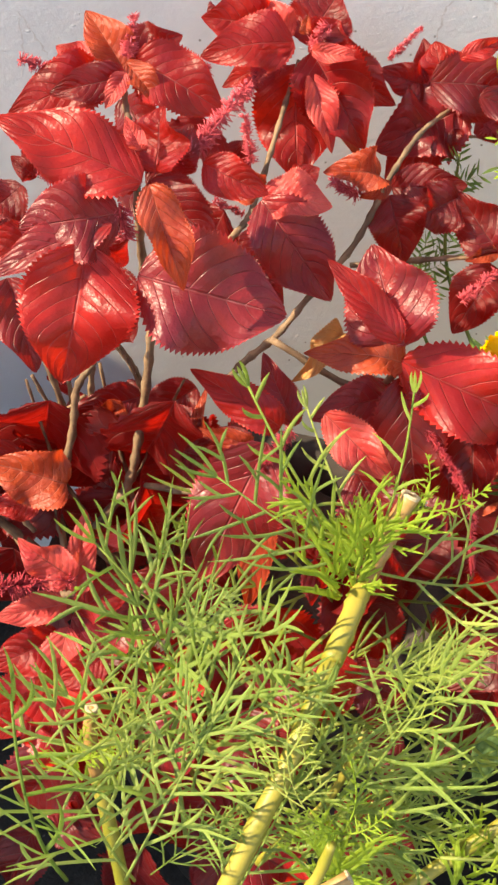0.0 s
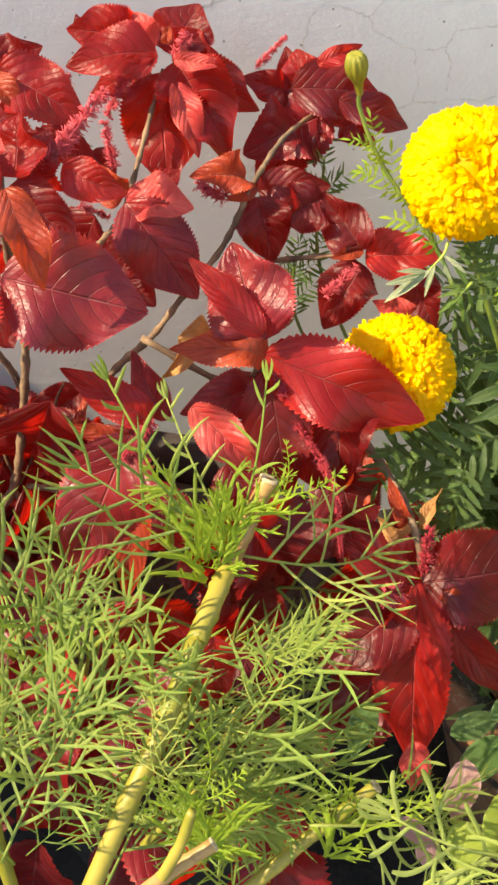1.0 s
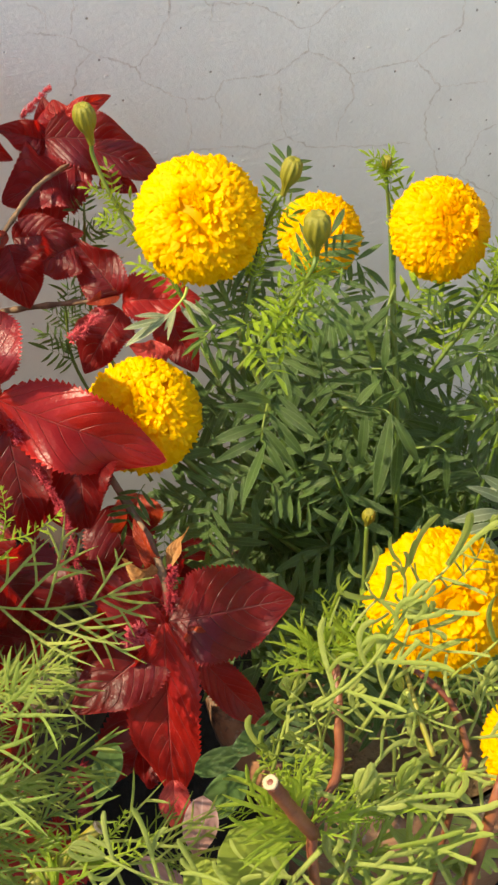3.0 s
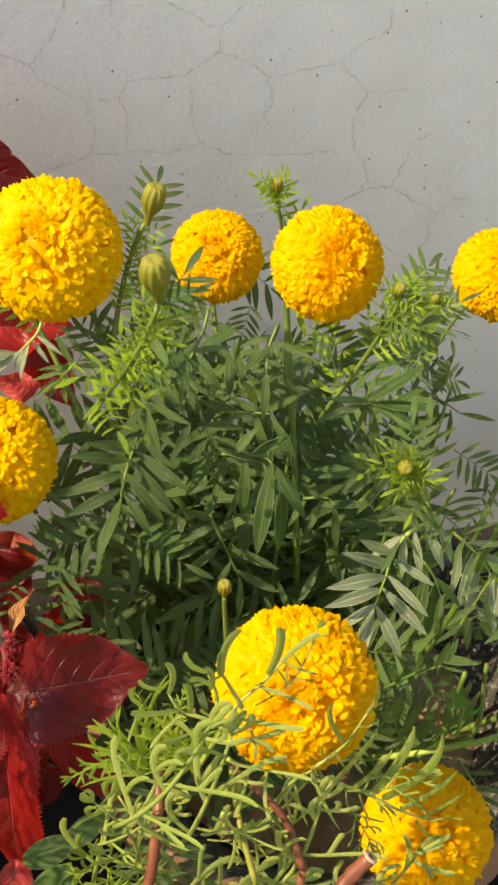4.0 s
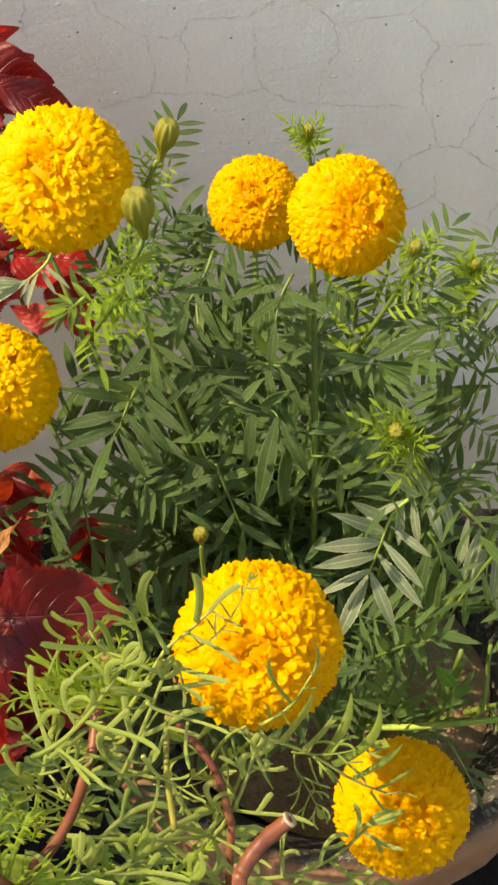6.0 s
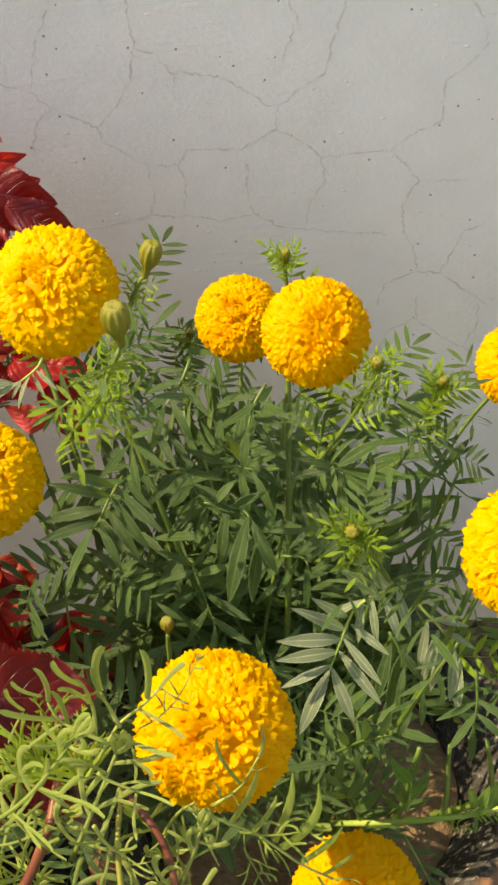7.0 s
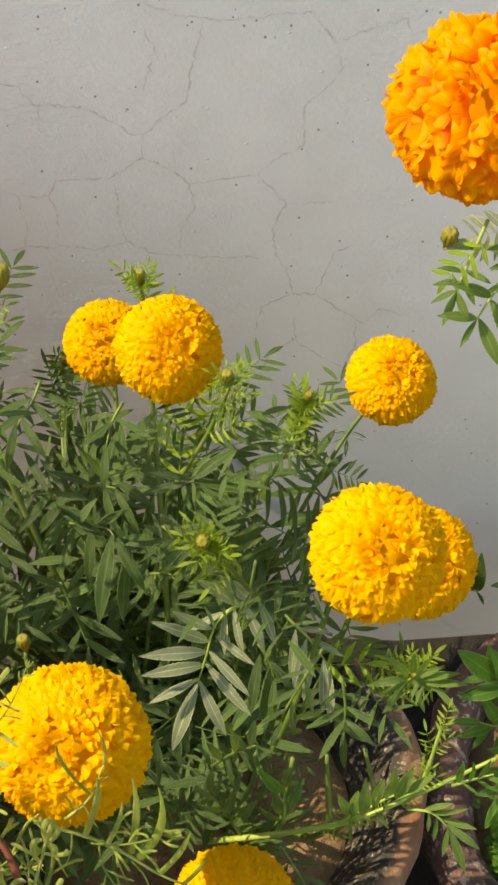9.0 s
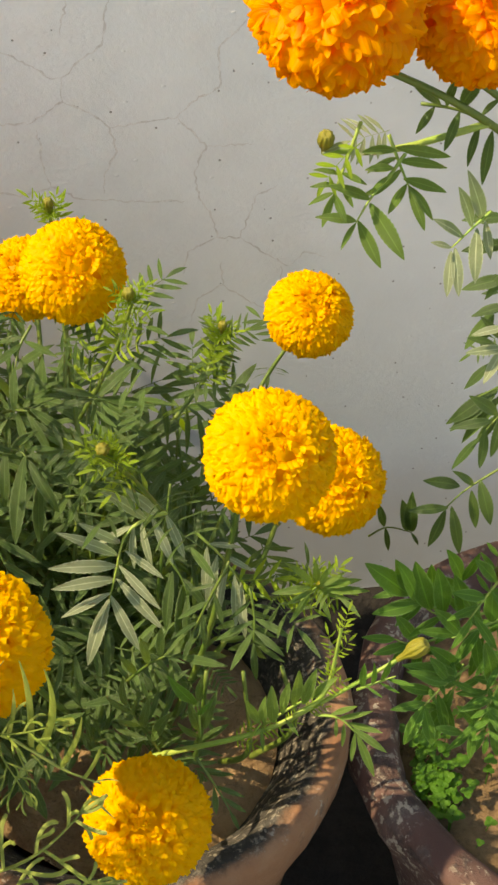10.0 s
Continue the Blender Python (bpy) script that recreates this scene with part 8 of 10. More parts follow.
    red_leaf(plant, (-0.407, -0.418, 0.416), (-0.368, -0.453, 0.467), 0.38, 0, (-0.253763, -0.7, 0.6))
    red_leaf(plant, (-0.414, -0.443, 0.320), (-0.430, -0.451, 0.311), 0.30, 0, (0.0143609, -0.7, 0.6))
    red_leaf(plant, (-0.380, -0.446, 0.499), (-0.396, -0.450, 0.447), 0.30, 5, (0.0966046, -0.7, 0.6))
    red_leaf(plant, (-0.350, -0.443, 0.492), (-0.322, -0.451, 0.421), 0.34, 1, (0.0707202, -0.7, 0.6))
    red_leaf(plant, (-0.376, -0.426, 0.421), (-0.343, -0.452, 0.438), 0.34, 1, (-0.114194, -0.7, 0.6))
    red_leaf(plant, (-0.464, -0.414, 0.408), (-0.455, -0.454, 0.391), 0.34, 5, (0.281708, -0.7, 0.6))
    red_leaf(plant, (-0.457, -0.414, 0.382), (-0.438, -0.454, 0.443), 0.34, 1, (-0.0574823, -0.7, 0.6))
    red_leaf(plant, (-0.434, -0.411, 0.460), (-0.425, -0.454, 0.502), 0.38, 1, (0.0622822, -0.7, 0.6))
    red_leaf(plant, (-0.446, -0.413, 0.452), (-0.451, -0.454, 0.514), 0.38, 0, (-0.210764, -0.7, 0.6))
    red_leaf(plant, (-0.461, -0.418, 0.421), (-0.417, -0.453, 0.475), 0.38, 1, (-0.288884, -0.7, 0.6))
    red_leaf(plant, (-0.327, -0.395, 0.518), (-0.355, -0.367, 0.409), 0.34, 0, (0.22723, -0.7, 0.6))
    red_leaf(plant, (-0.288, -0.391, 0.538), (-0.275, -0.368, 0.484), 0.34, 1, (0.227089, -0.7, 0.6))
    red_leaf(plant, (-0.278, -0.367, 0.516), (-0.262, -0.370, 0.464), 0.38, 1, (-0.207479, -0.7, 0.6))
    red_leaf(plant, (-0.262, -0.348, 0.506), (-0.299, -0.372, 0.521), 0.34, 1, (0.0224117, -0.7, 0.6))
    red_leaf(plant, (-0.318, -0.341, 0.523), (-0.343, -0.373, 0.550), 0.34, 0, (-0.117601, -0.7, 0.6))
    red_leaf(plant, (-0.277, -0.358, 0.580), (-0.254, -0.371, 0.532), 0.38, 1, (-0.0982619, -0.7, 0.6))
    red_leaf(plant, (-0.270, -0.387, 0.570), (-0.247, -0.368, 0.488), 0.38, 1, (0.170601, -0.7, 0.6))
    red_leaf(plant, (-0.304, -0.386, 0.483), (-0.278, -0.368, 0.437), 0.34, 0, (0.0950027, -0.7, 0.6))
    red_leaf(plant, (-0.281, -0.379, 0.522), (-0.277, -0.369, 0.436), 0.30, 1, (0.128106, -0.7, 0.6))
    red_leaf(plant, (-0.302, -0.388, 0.549), (-0.293, -0.368, 0.497), 0.30, 1, (0.168952, -0.7, 0.6))
    red_leaf(plant, (-0.254, -0.350, 0.460), (-0.288, -0.372, 0.418), 0.38, 0, (-0.257105, -0.7, 0.6))
    red_leaf(plant, (-0.324, -0.342, 0.550), (-0.293, -0.373, 0.525), 0.30, 1, (0.118608, -0.7, 0.6))
    red_leaf(plant, (-0.311, -0.382, 0.445), (-0.289, -0.369, 0.344), 0.38, 1, (0.173301, -0.7, 0.6))
    red_leaf(plant, (-0.189, -0.378, 0.396), (-0.203, -0.369, 0.302), 0.30, 1, (-0.28024, -0.75, 0.5))
    red_leaf(plant, (-0.303, -0.351, 0.373), (-0.345, -0.372, 0.347), 0.30, 1, (-0.0762681, -0.75, 0.5))
    red_leaf(plant, (-0.211, -0.360, 0.476), (-0.207, -0.370, 0.415), 0.40, 0, (-0.0937808, -0.75, 0.5))
    red_leaf(plant, (-0.278, -0.379, 0.555), (-0.288, -0.370, 0.514), 0.40, 0, (0.0346308, -0.75, 0.5))
    red_leaf(plant, (-0.174, -0.390, 0.512), (-0.182, -0.368, 0.427), 0.36, 0, (0.155588, -0.75, 0.5))
    red_leaf(plant, (-0.220, -0.339, 0.428), (-0.194, -0.373, 0.417), 0.36, 1, (-0.248142, -0.75, 0.5))
    red_leaf(plant, (-0.241, -0.381, 0.544), (-0.273, -0.369, 0.506), 0.36, 1, (0.142644, -0.75, 0.5))
    red_leaf(plant, (-0.198, -0.328, 0.303), (-0.220, -0.374, 0.302), 0.36, 0, (0.178886, -0.75, 0.5))
    red_leaf(plant, (-0.248, -0.356, 0.483), (-0.250, -0.370, 0.480), 0.40, 1, (0.22712, -0.75, 0.5))
    red_leaf(plant, (-0.223, -0.367, 0.434), (-0.195, -0.370, 0.391), 0.30, 1, (0.0684973, -0.75, 0.5))
    red_leaf(plant, (-0.193, -0.359, 0.504), (-0.196, -0.370, 0.451), 0.40, 0, (-0.00327612, -0.75, 0.5))
    red_leaf(plant, (-0.170, -0.328, 0.308), (-0.183, -0.370, 0.326), 0.40, 1, (-0.181738, -0.75, 0.5))
    red_leaf(plant, (-0.245, -0.326, 0.495), (-0.249, -0.374, 0.479), 0.36, 1, (0.281995, -0.75, 0.5))
    red_leaf(plant, (-0.173, -0.337, 0.349), (-0.192, -0.373, 0.345), 0.30, 1, (-0.147397, -0.75, 0.5))
    red_leaf(plant, (-0.214, -0.389, 0.551), (-0.205, -0.370, 0.504), 0.40, 1, (-0.220537, -0.75, 0.5))
    red_leaf(plant, (-0.284, -0.367, 0.534), (-0.298, -0.370, 0.507), 0.36, 1, (-0.135677, -0.75, 0.5))
    # maroon leaves added to stand in for shade low on the wall
    red_leaf(plant, (-0.155, -0.214, 0.334), (-0.146, -0.243, 0.314), 0.36, 1, (-0.242338, -0.75, 0.5))
    red_leaf(plant, (-0.211, -0.194, 0.350), (-0.229, -0.240, 0.339), 0.40, 1, (0.223239, -0.75, 0.5))
    red_leaf(plant, (-0.151, -0.240, 0.388), (-0.123, -0.240, 0.332), 0.36, 1, (0.250735, -0.75, 0.5))
    red_leaf(plant, (-0.187, -0.265, 0.397), (-0.192, -0.240, 0.308), 0.40, 1, (-0.295544, -0.75, 0.5))
    red_leaf(plant, (-0.158, -0.245, 0.369), (-0.120, -0.240, 0.308), 0.40, 1, (-0.222505, -0.75, 0.5))
    red_leaf(plant, (-0.201, -0.196, 0.340), (-0.199, -0.244, 0.407), 0.36, 1, (-0.28133, -0.75, 0.5))
    red_leaf(plant, (-0.198, -0.172, 0.313), (-0.198, -0.247, 0.390), 0.32, 1, (-0.238803, -0.75, 0.5))
    rng = random.Random(91)
    for k in range(7):   # the rest of the crown, unseen past the view, added to shade the left
        p = Vector((rng.uniform(-0.66, -0.485), rng.uniform(-0.42, -0.12), rng.uniform(0.42, 0.74)))
        d = Vector((rng.uniform(-1, 1), rng.uniform(-1, 0.4), rng.uniform(-0.7, 0.2))).normalized() * rng.uniform(0.06, 0.085)
        red_leaf(plant, p, p + d, rng.choice((0.33, 0.36, 0.39)), rng.choice((0, 1, 1, 5)), (rng.uniform(-0.5, 0.2), -0.5, 0.8))
    for k in range(4):
        a = Vector((-0.46 - 0.02 * k, -0.27, 0.40))
        stem(plant, [a, a + Vector((-0.06, rng.uniform(-0.08, 0.08), 0.12)), a + Vector((-0.09, rng.uniform(-0.12, 0.12), 0.30))], 0.003, 0.0018, BARK, "branch", knots=0.35, every=3, sides=8)
    catkin(plant, (-0.354, -0.280, 0.725), (-0.319, -0.240, 0.742), 0.0043, PINK_CATKIN)
    catkin(plant, (-0.427, -0.270, 0.725), (-0.393, -0.270, 0.719), 0.0054, PINK_CATKIN)
    catkin(plant, (-0.365, -0.200, 0.721), (-0.338, -0.200, 0.730), 0.0032, PINK_CATKIN)
    catkin(plant, (-0.380, -0.200, 0.739), (-0.375, -0.190, 0.757), 0.0032, PINK_CATKIN)
    catkin(plant, (-0.319, -0.240, 0.696), (-0.322, -0.230, 0.719), 0.0032, PINK_CATKIN)
    catkin(plant, (-0.219, -0.040, 0.638), (-0.195, -0.030, 0.655), 0.0022, PINK_CATKIN)
    catkin(plant, (-0.385, -0.300, 0.719), (-0.384, -0.300, 0.698), 0.0054, PINK_CATKIN)
    catkin(plant, (-0.208, -0.265, 0.612), (-0.186, -0.250, 0.620), 0.0038, PINK_CATKIN)
    catkin(plant, (-0.305, -0.130, 0.696), (-0.322, -0.140, 0.670), 0.0043, PINK_CATKIN)
    catkin(plant, (-0.265, -0.120, 0.708), (-0.278, -0.120, 0.696), 0.0043, PINK_CATKIN)
    catkin(plant, (-0.254, -0.185, 0.633), (-0.272, -0.190, 0.648), 0.0049, PINK_CATKIN)
    catkin(plant, (-0.437, -0.200, 0.743), (-0.412, -0.200, 0.735), 0.0032, PINK_CATKIN)
    catkin(plant, (-0.342, -0.240, 0.675), (-0.326, -0.240, 0.665), 0.0022, CATKIN)
    catkin(plant, (-0.469, -0.405, 0.565), (-0.427, -0.400, 0.562), 0.0043, CATKIN)
    catkin(plant, (-0.329, -0.400, 0.639), (-0.326, -0.410, 0.638), 0.0049, PINK_CATKIN)
    catkin(plant, (-0.241, -0.335, 0.592), (-0.228, -0.360, 0.583), 0.0022, CATKIN)
    catkin(plant, (-0.228, -0.360, 0.583), (-0.222, -0.390, 0.583), 0.0027, CATKIN)
    catkin(plant, (-0.222, -0.390, 0.583), (-0.220, -0.400, 0.534), 0.0027, CATKIN)
    catkin(plant, (-0.188, -0.410, 0.517), (-0.200, -0.420, 0.523), 0.0054, PINK_CATKIN)
    catkin(plant, (-0.173, -0.400, 0.517), (-0.169, -0.390, 0.544), 0.0038, CATKIN)
    catkin(plant, (-0.245, -0.330, 0.619), (-0.243, -0.340, 0.608), 0.0032, CATKIN)
    catkin(plant, (-0.238, -0.440, 0.441), (-0.236, -0.450, 0.407), 0.0054, CATKIN)
    catkin(plant, (-0.345, -0.405, 0.531), (-0.329, -0.410, 0.538), 0.0022, CATKIN)
    catkin(plant, (-0.169, -0.110, 0.630), (-0.154, -0.110, 0.618), 0.0043, PINK_CATKIN)
    catkin(plant, (-0.382, -0.280, 0.740), (-0.377, -0.290, 0.721), 0.0032, PINK_CATKIN)
    catkin(plant, (-0.312, -0.400, 0.660), (-0.328, -0.410, 0.646), 0.0027, CATKIN)
    return plant


red_shrub()
flower_pot((-0.345, -0.255), 0.150, 0.37, SHADE_BLACK, "near-black pot under the copperleaf shrub, its colour standing for shade", seed=6, soil_drop=0.03, earth=SHADE_DARK_SOIL)

# ---- feathery plants ----
FEATHER_MESH = [mesh_of("leaf", *d[:2], FEATHER_LEAF, d[2]) for d in (feather_data(5, 0.64, 0.0090, 70 + k, 3, 0.8) for k in range(6))]
SPARSE_MESH = [mesh_of("leaf", *d[:2], FEATHER_LEAF, d[2]) for d in (feather_data(4, 0.26, 0.010, 60 + k, k % 2, 0.8, 0.4) for k in range(3))]
CURLY_MESH = [mesh_of("leaf", *d[:2], CURLY_LEAF, d[2]) for d in (feather_data(3, 0.60, 0.0180, 90 + k, 1, 0.8, 1.0, True) for k in range(6))]
BROAD_MESH = [mesh_of("leaf", *d[:2], BROAD_FEATHER, d[2]) for d in (feather_data(5, 0.64, 0.0100, 130 + k, 2, 0.8) for k in range(5))]
SWEPT_MESH = [mesh_of("leaf", *d[:2], FEATHER_LEAF, d[2]) for d in (feather_data(7, 0.46, 0.0100, 150 + k, 1, 0.5, 0.0, False, 0.55) for k in range(4))]
TUFT_MESH = [mesh_of("leaf", *d[:2], TUFT_LEAF, d[2]) for d in (feather_data(6, 0.26, 0.015, 110 + k, 1, 0.2) for k in range(3))]


def needle_data(count, width, seed):
    """A fan of thin young needles from one foot, about one metre long."""
    rng = random.Random(seed)
    pieces = []
    for i in range(count):
        a = (i / (count - 1) - 0.5) * 1.25 + rng.uniform(-0.1, 0.1)
        go = Vector((math.sin(a), math.cos(a), rng.uniform(-0.3, 0.45)))
        foot = Vector((0.10 * math.sin(a), rng.uniform(0.0, 0.45), 0.0))
        size = rng.uniform(0.55, 0.95) * (1.0 - 0.25 * abs(a))
        line = arc_line(foot, go, Vector((0, 0, 1)), size, -0.5 * a, rng.uniform(-0.25, 0.25))
        pieces.append(thread_data(line, width, 6))
        for f in (2, 4):
            side = Vector((math.cos(a), -math.sin(a), 0.2)) * rng.choice((-1, 1))
            pieces.append(thread_data(arc_line(line[f], go * 0.8 + side * 0.5, Vector((0, 0, 1)), size * 0.32, 0.0, 0.0), width * 0.85, 4))
    return joined(pieces)


NEEDLE_MESH = [mesh_of("leaf", *d[:2], TUFT_LEAF, d[2]) for d in (needle_data(9 + k, 0.022, 500 + k) for k in range(4))]


def feather_leaf(plant, base, tip, meshes, facing):
    rng = random.Random(int(1e5 * (base[0] - tip[0] + 3)))
    part("leaf", rng.choice(meshes), plant, "", inside(plant, blade_pose(base, tip, facing, 1.15)))


def feathery_plant():
    plant = thing("feathery_plant", (-0.33, -0.50, 0.0), "feathery thread-leaved plant with thick cut yellow-green stems", "plant", "feathery plants")
    feather_leaf(plant, (-0.285, -0.440, 0.608), (-0.330, -0.410, 0.708), SPARSE_MESH, (-0.03, -0.55, 0.76))
    feather_leaf(plant, (-0.281, -0.440, 0.608), (-0.302, -0.400, 0.685), SPARSE_MESH, (0.17, -0.55, 0.56))
    feather_leaf(plant, (-0.282, -0.440, 0.612), (-0.270, -0.410, 0.699), SPARSE_MESH, (-0.49, -0.55, 0.65))
    feather_leaf(plant, (-0.286, -0.450, 0.613), (-0.351, -0.440, 0.679), BROAD_MESH, (-0.23, -0.55, 0.82))
    feather_leaf(plant, (-0.283, -0.445, 0.610), (-0.187, -0.420, 0.572), FEATHER_MESH, (0.19, -0.55, 0.74))
    feather_leaf(plant, (-0.282, -0.380, 0.500), (-0.170, -0.370, 0.450), BROAD_MESH, (0.06, -0.55, 0.76))
    feather_leaf(plant, (-0.289, -0.385, 0.497), (-0.368, -0.380, 0.589), FEATHER_MESH, (-0.44, -0.55, 0.83))
    feather_leaf(plant, (-0.300, -0.400, 0.487), (-0.385, -0.390, 0.560), BROAD_MESH, (-0.43, -0.55, 0.77))
    feather_leaf(plant, (-0.425, -0.450, 0.439), (-0.306, -0.430, 0.508), FEATHER_MESH, (-0.16, -0.55, 0.66))
    feather_leaf(plant, (-0.376, -0.520, 0.515), (-0.382, -0.460, 0.646), BROAD_MESH, (0.34, -0.55, 0.51))
    feather_leaf(plant, (-0.412, -0.520, 0.538), (-0.364, -0.480, 0.635), BROAD_MESH, (-0.44, -0.55, 0.87))
    feather_leaf(plant, (-0.334, -0.450, 0.418), (-0.240, -0.420, 0.487), BROAD_MESH, (0.01, -0.55, 0.54))
    feather_leaf(plant, (-0.341, -0.460, 0.425), (-0.273, -0.430, 0.515), BROAD_MESH, (0.49, -0.55, 0.88))
    feather_leaf(plant, (-0.321, -0.530, 0.503), (-0.234, -0.520, 0.537), BROAD_MESH, (-0.39, -0.55, 0.67))
    feather_leaf(plant, (-0.353, -0.470, 0.391), (-0.277, -0.440, 0.478), BROAD_MESH, (-0.36, -0.55, 0.63))
    feather_leaf(plant, (-0.397, -0.550, 0.537), (-0.411, -0.530, 0.649), FEATHER_MESH, (0.20, -0.55, 0.52))
    feather_leaf(plant, (-0.422, -0.560, 0.565), (-0.436, -0.550, 0.680), BROAD_MESH, (-0.33, -0.55, 0.83))
    feather_leaf(plant, (-0.398, -0.560, 0.561), (-0.354, -0.530, 0.635), BROAD_MESH, (-0.10, -0.55, 0.67))
    feather_leaf(plant, (-0.287, -0.490, 0.380), (-0.328, -0.470, 0.533), FEATHER_MESH, (-0.12, -0.55, 0.51))
    feather_leaf(plant, (-0.351, -0.470, 0.579), (-0.396, -0.460, 0.671), FEATHER_MESH, (0.23, -0.55, 0.89))
    feather_leaf(plant, (-0.293, -0.470, 0.571), (-0.224, -0.460, 0.535), BROAD_MESH, (-0.39, -0.55, 0.59))
    feather_leaf(plant, (-0.359, -0.530, 0.566), (-0.409, -0.520, 0.650), FEATHER_MESH, (0.31, -0.55, 0.70))
    feather_leaf(plant, (-0.369, -0.520, 0.558), (-0.338, -0.490, 0.647), BROAD_MESH, (-0.47, -0.55, 0.83))
    feather_leaf(plant, (-0.340, -0.500, 0.558), (-0.385, -0.480, 0.646), BROAD_MESH, (-0.07, -0.55, 0.71))
    feather_leaf(plant, (-0.305, -0.530, 0.512), (-0.262, -0.520, 0.625), BROAD_MESH, (-0.28, -0.55, 0.67))
    feather_leaf(plant, (-0.262, -0.550, 0.537), (-0.165, -0.540, 0.464), FEATHER_MESH, (-0.40, -0.55, 0.72))
    feather_leaf(plant, (-0.384, -0.530, 0.606), (-0.312, -0.515, 0.630), BROAD_MESH, (-0.13, -0.75, 0.65))
    feather_leaf(plant, (-0.369, -0.500, 0.647), (-0.341, -0.480, 0.646), BROAD_MESH, (0.08, -0.75, 0.65))
    feather_leaf(plant, (-0.362, -0.560, 0.511), (-0.324, -0.540, 0.593), BROAD_MESH, (-0.19, -0.75, 0.65))
    feather_leaf(plant, (-0.303, -0.530, 0.523), (-0.326, -0.520, 0.628), BROAD_MESH, (-0.09, -0.75, 0.65))
    feather_leaf(plant, (-0.387, -0.560, 0.564), (-0.350, -0.550, 0.584), BROAD_MESH, (-0.06, -0.75, 0.65))
    feather_leaf(plant, (-0.289, -0.568, 0.503), (-0.328, -0.548, 0.555), FEATHER_MESH, (-0.31, -0.6, 0.80))
    feather_leaf(plant, (-0.157, -0.534, 0.399), (-0.197, -0.514, 0.442), FEATHER_MESH, (-0.22, -0.6, 0.88))
    feather_leaf(plant, (-0.299, -0.537, 0.429), (-0.283, -0.517, 0.504), FEATHER_MESH, (0.46, -0.6, 0.80))
    feather_leaf(plant, (-0.298, -0.532, 0.522), (-0.243, -0.512, 0.522), FEATHER_MESH, (-0.15, -0.6, 0.65))
    feather_leaf(plant, (-0.202, -0.539, 0.425), (-0.142, -0.519, 0.418), FEATHER_MESH, (-0.12, -0.6, 0.54))
    feather_leaf(plant, (-0.288, -0.527, 0.596), (-0.264, -0.507, 0.627), FEATHER_MESH, (-0.17, -0.6, 0.88))
    feather_leaf(plant, (-0.384, -0.527, 0.586), (-0.399, -0.507, 0.618), FEATHER_MESH, (-0.28, -0.6, 0.87))
    feather_leaf(plant, (-0.280, -0.538, 0.500), (-0.314, -0.518, 0.537), FEATHER_MESH, (0.34, -0.6, 0.60))
    feather_leaf(plant, (-0.235, -0.531, 0.482), (-0.174, -0.511, 0.457), FEATHER_MESH, (-0.15, -0.6, 0.79))
    feather_leaf(plant, (-0.317, -0.553, 0.586), (-0.326, -0.533, 0.626), FEATHER_MESH, (-0.27, -0.6, 0.72))
    feather_leaf(plant, (-0.368, -0.523, 0.514), (-0.322, -0.503, 0.527), FEATHER_MESH, (-0.09, -0.6, 0.75))
    feather_leaf(plant, (-0.193, -0.541, 0.432), (-0.147, -0.521, 0.448), FEATHER_MESH, (-0.19, -0.6, 0.55))
    feather_leaf(plant, (-0.300, -0.500, 0.551), (-0.209, -0.485, 0.532), SWEPT_MESH, (-0.1, -0.65, 0.75))
    feather_leaf(plant, (-0.290, -0.480, 0.572), (-0.226, -0.460, 0.588), SWEPT_MESH, (-0.1, -0.65, 0.75))
    feather_leaf(plant, (-0.298, -0.490, 0.598), (-0.230, -0.480, 0.598), SWEPT_MESH, (-0.1, -0.65, 0.75))
    feather_leaf(plant, (-0.302, -0.510, 0.562), (-0.232, -0.500, 0.507), SWEPT_MESH, (-0.1, -0.65, 0.75))
    feather_leaf(plant, (-0.302, -0.525, 0.554), (-0.242, -0.520, 0.489), SWEPT_MESH, (-0.1, -0.65, 0.75))
    feather_leaf(plant, (-0.307, -0.520, 0.569), (-0.247, -0.510, 0.546), SWEPT_MESH, (-0.1, -0.65, 0.75))
    feather_leaf(plant, (-0.302, -0.535, 0.554), (-0.258, -0.530, 0.464), SWEPT_MESH, (-0.1, -0.65, 0.75))
    feather_leaf(plant, (-0.305, -0.505, 0.582), (-0.260, -0.495, 0.568), SWEPT_MESH, (-0.1, -0.65, 0.75))
    feather_leaf(plant, (-0.316, -0.530, 0.550), (-0.267, -0.520, 0.532), SWEPT_MESH, (-0.1, -0.65, 0.75))
    feather_leaf(plant, (-0.320, -0.545, 0.550), (-0.275, -0.540, 0.504), SWEPT_MESH, (-0.1, -0.65, 0.75))
    feather_leaf(plant, (-0.321, -0.520, 0.574), (-0.276, -0.510, 0.580), SWEPT_MESH, (-0.1, -0.65, 0.75))
    feather_leaf(plant, (-0.294, -0.455, 0.603), (-0.307, -0.450, 0.661), NEEDLE_MESH, (0.0, -0.65, 0.75))
    feather_leaf(plant, (-0.286, -0.450, 0.617), (-0.294, -0.440, 0.665), NEEDLE_MESH, (0.0, -0.65, 0.75))
    feather_leaf(plant, (-0.282, -0.445, 0.621), (-0.273, -0.440, 0.659), NEEDLE_MESH, (0.0, -0.65, 0.75))
    feather_leaf(plant, (-0.278, -0.440, 0.624), (-0.251, -0.440, 0.650), NEEDLE_MESH, (0.0, -0.65, 0.75))
    feather_leaf(plant, (-0.305, -0.440, 0.651), (-0.327, -0.440, 0.672), NEEDLE_MESH, (0.0, -0.65, 0.75))
    feather_leaf(plant, (-0.308, -0.565, 0.550), (-0.307, -0.560, 0.609), NEEDLE_MESH, (0.0, -0.65, 0.75))
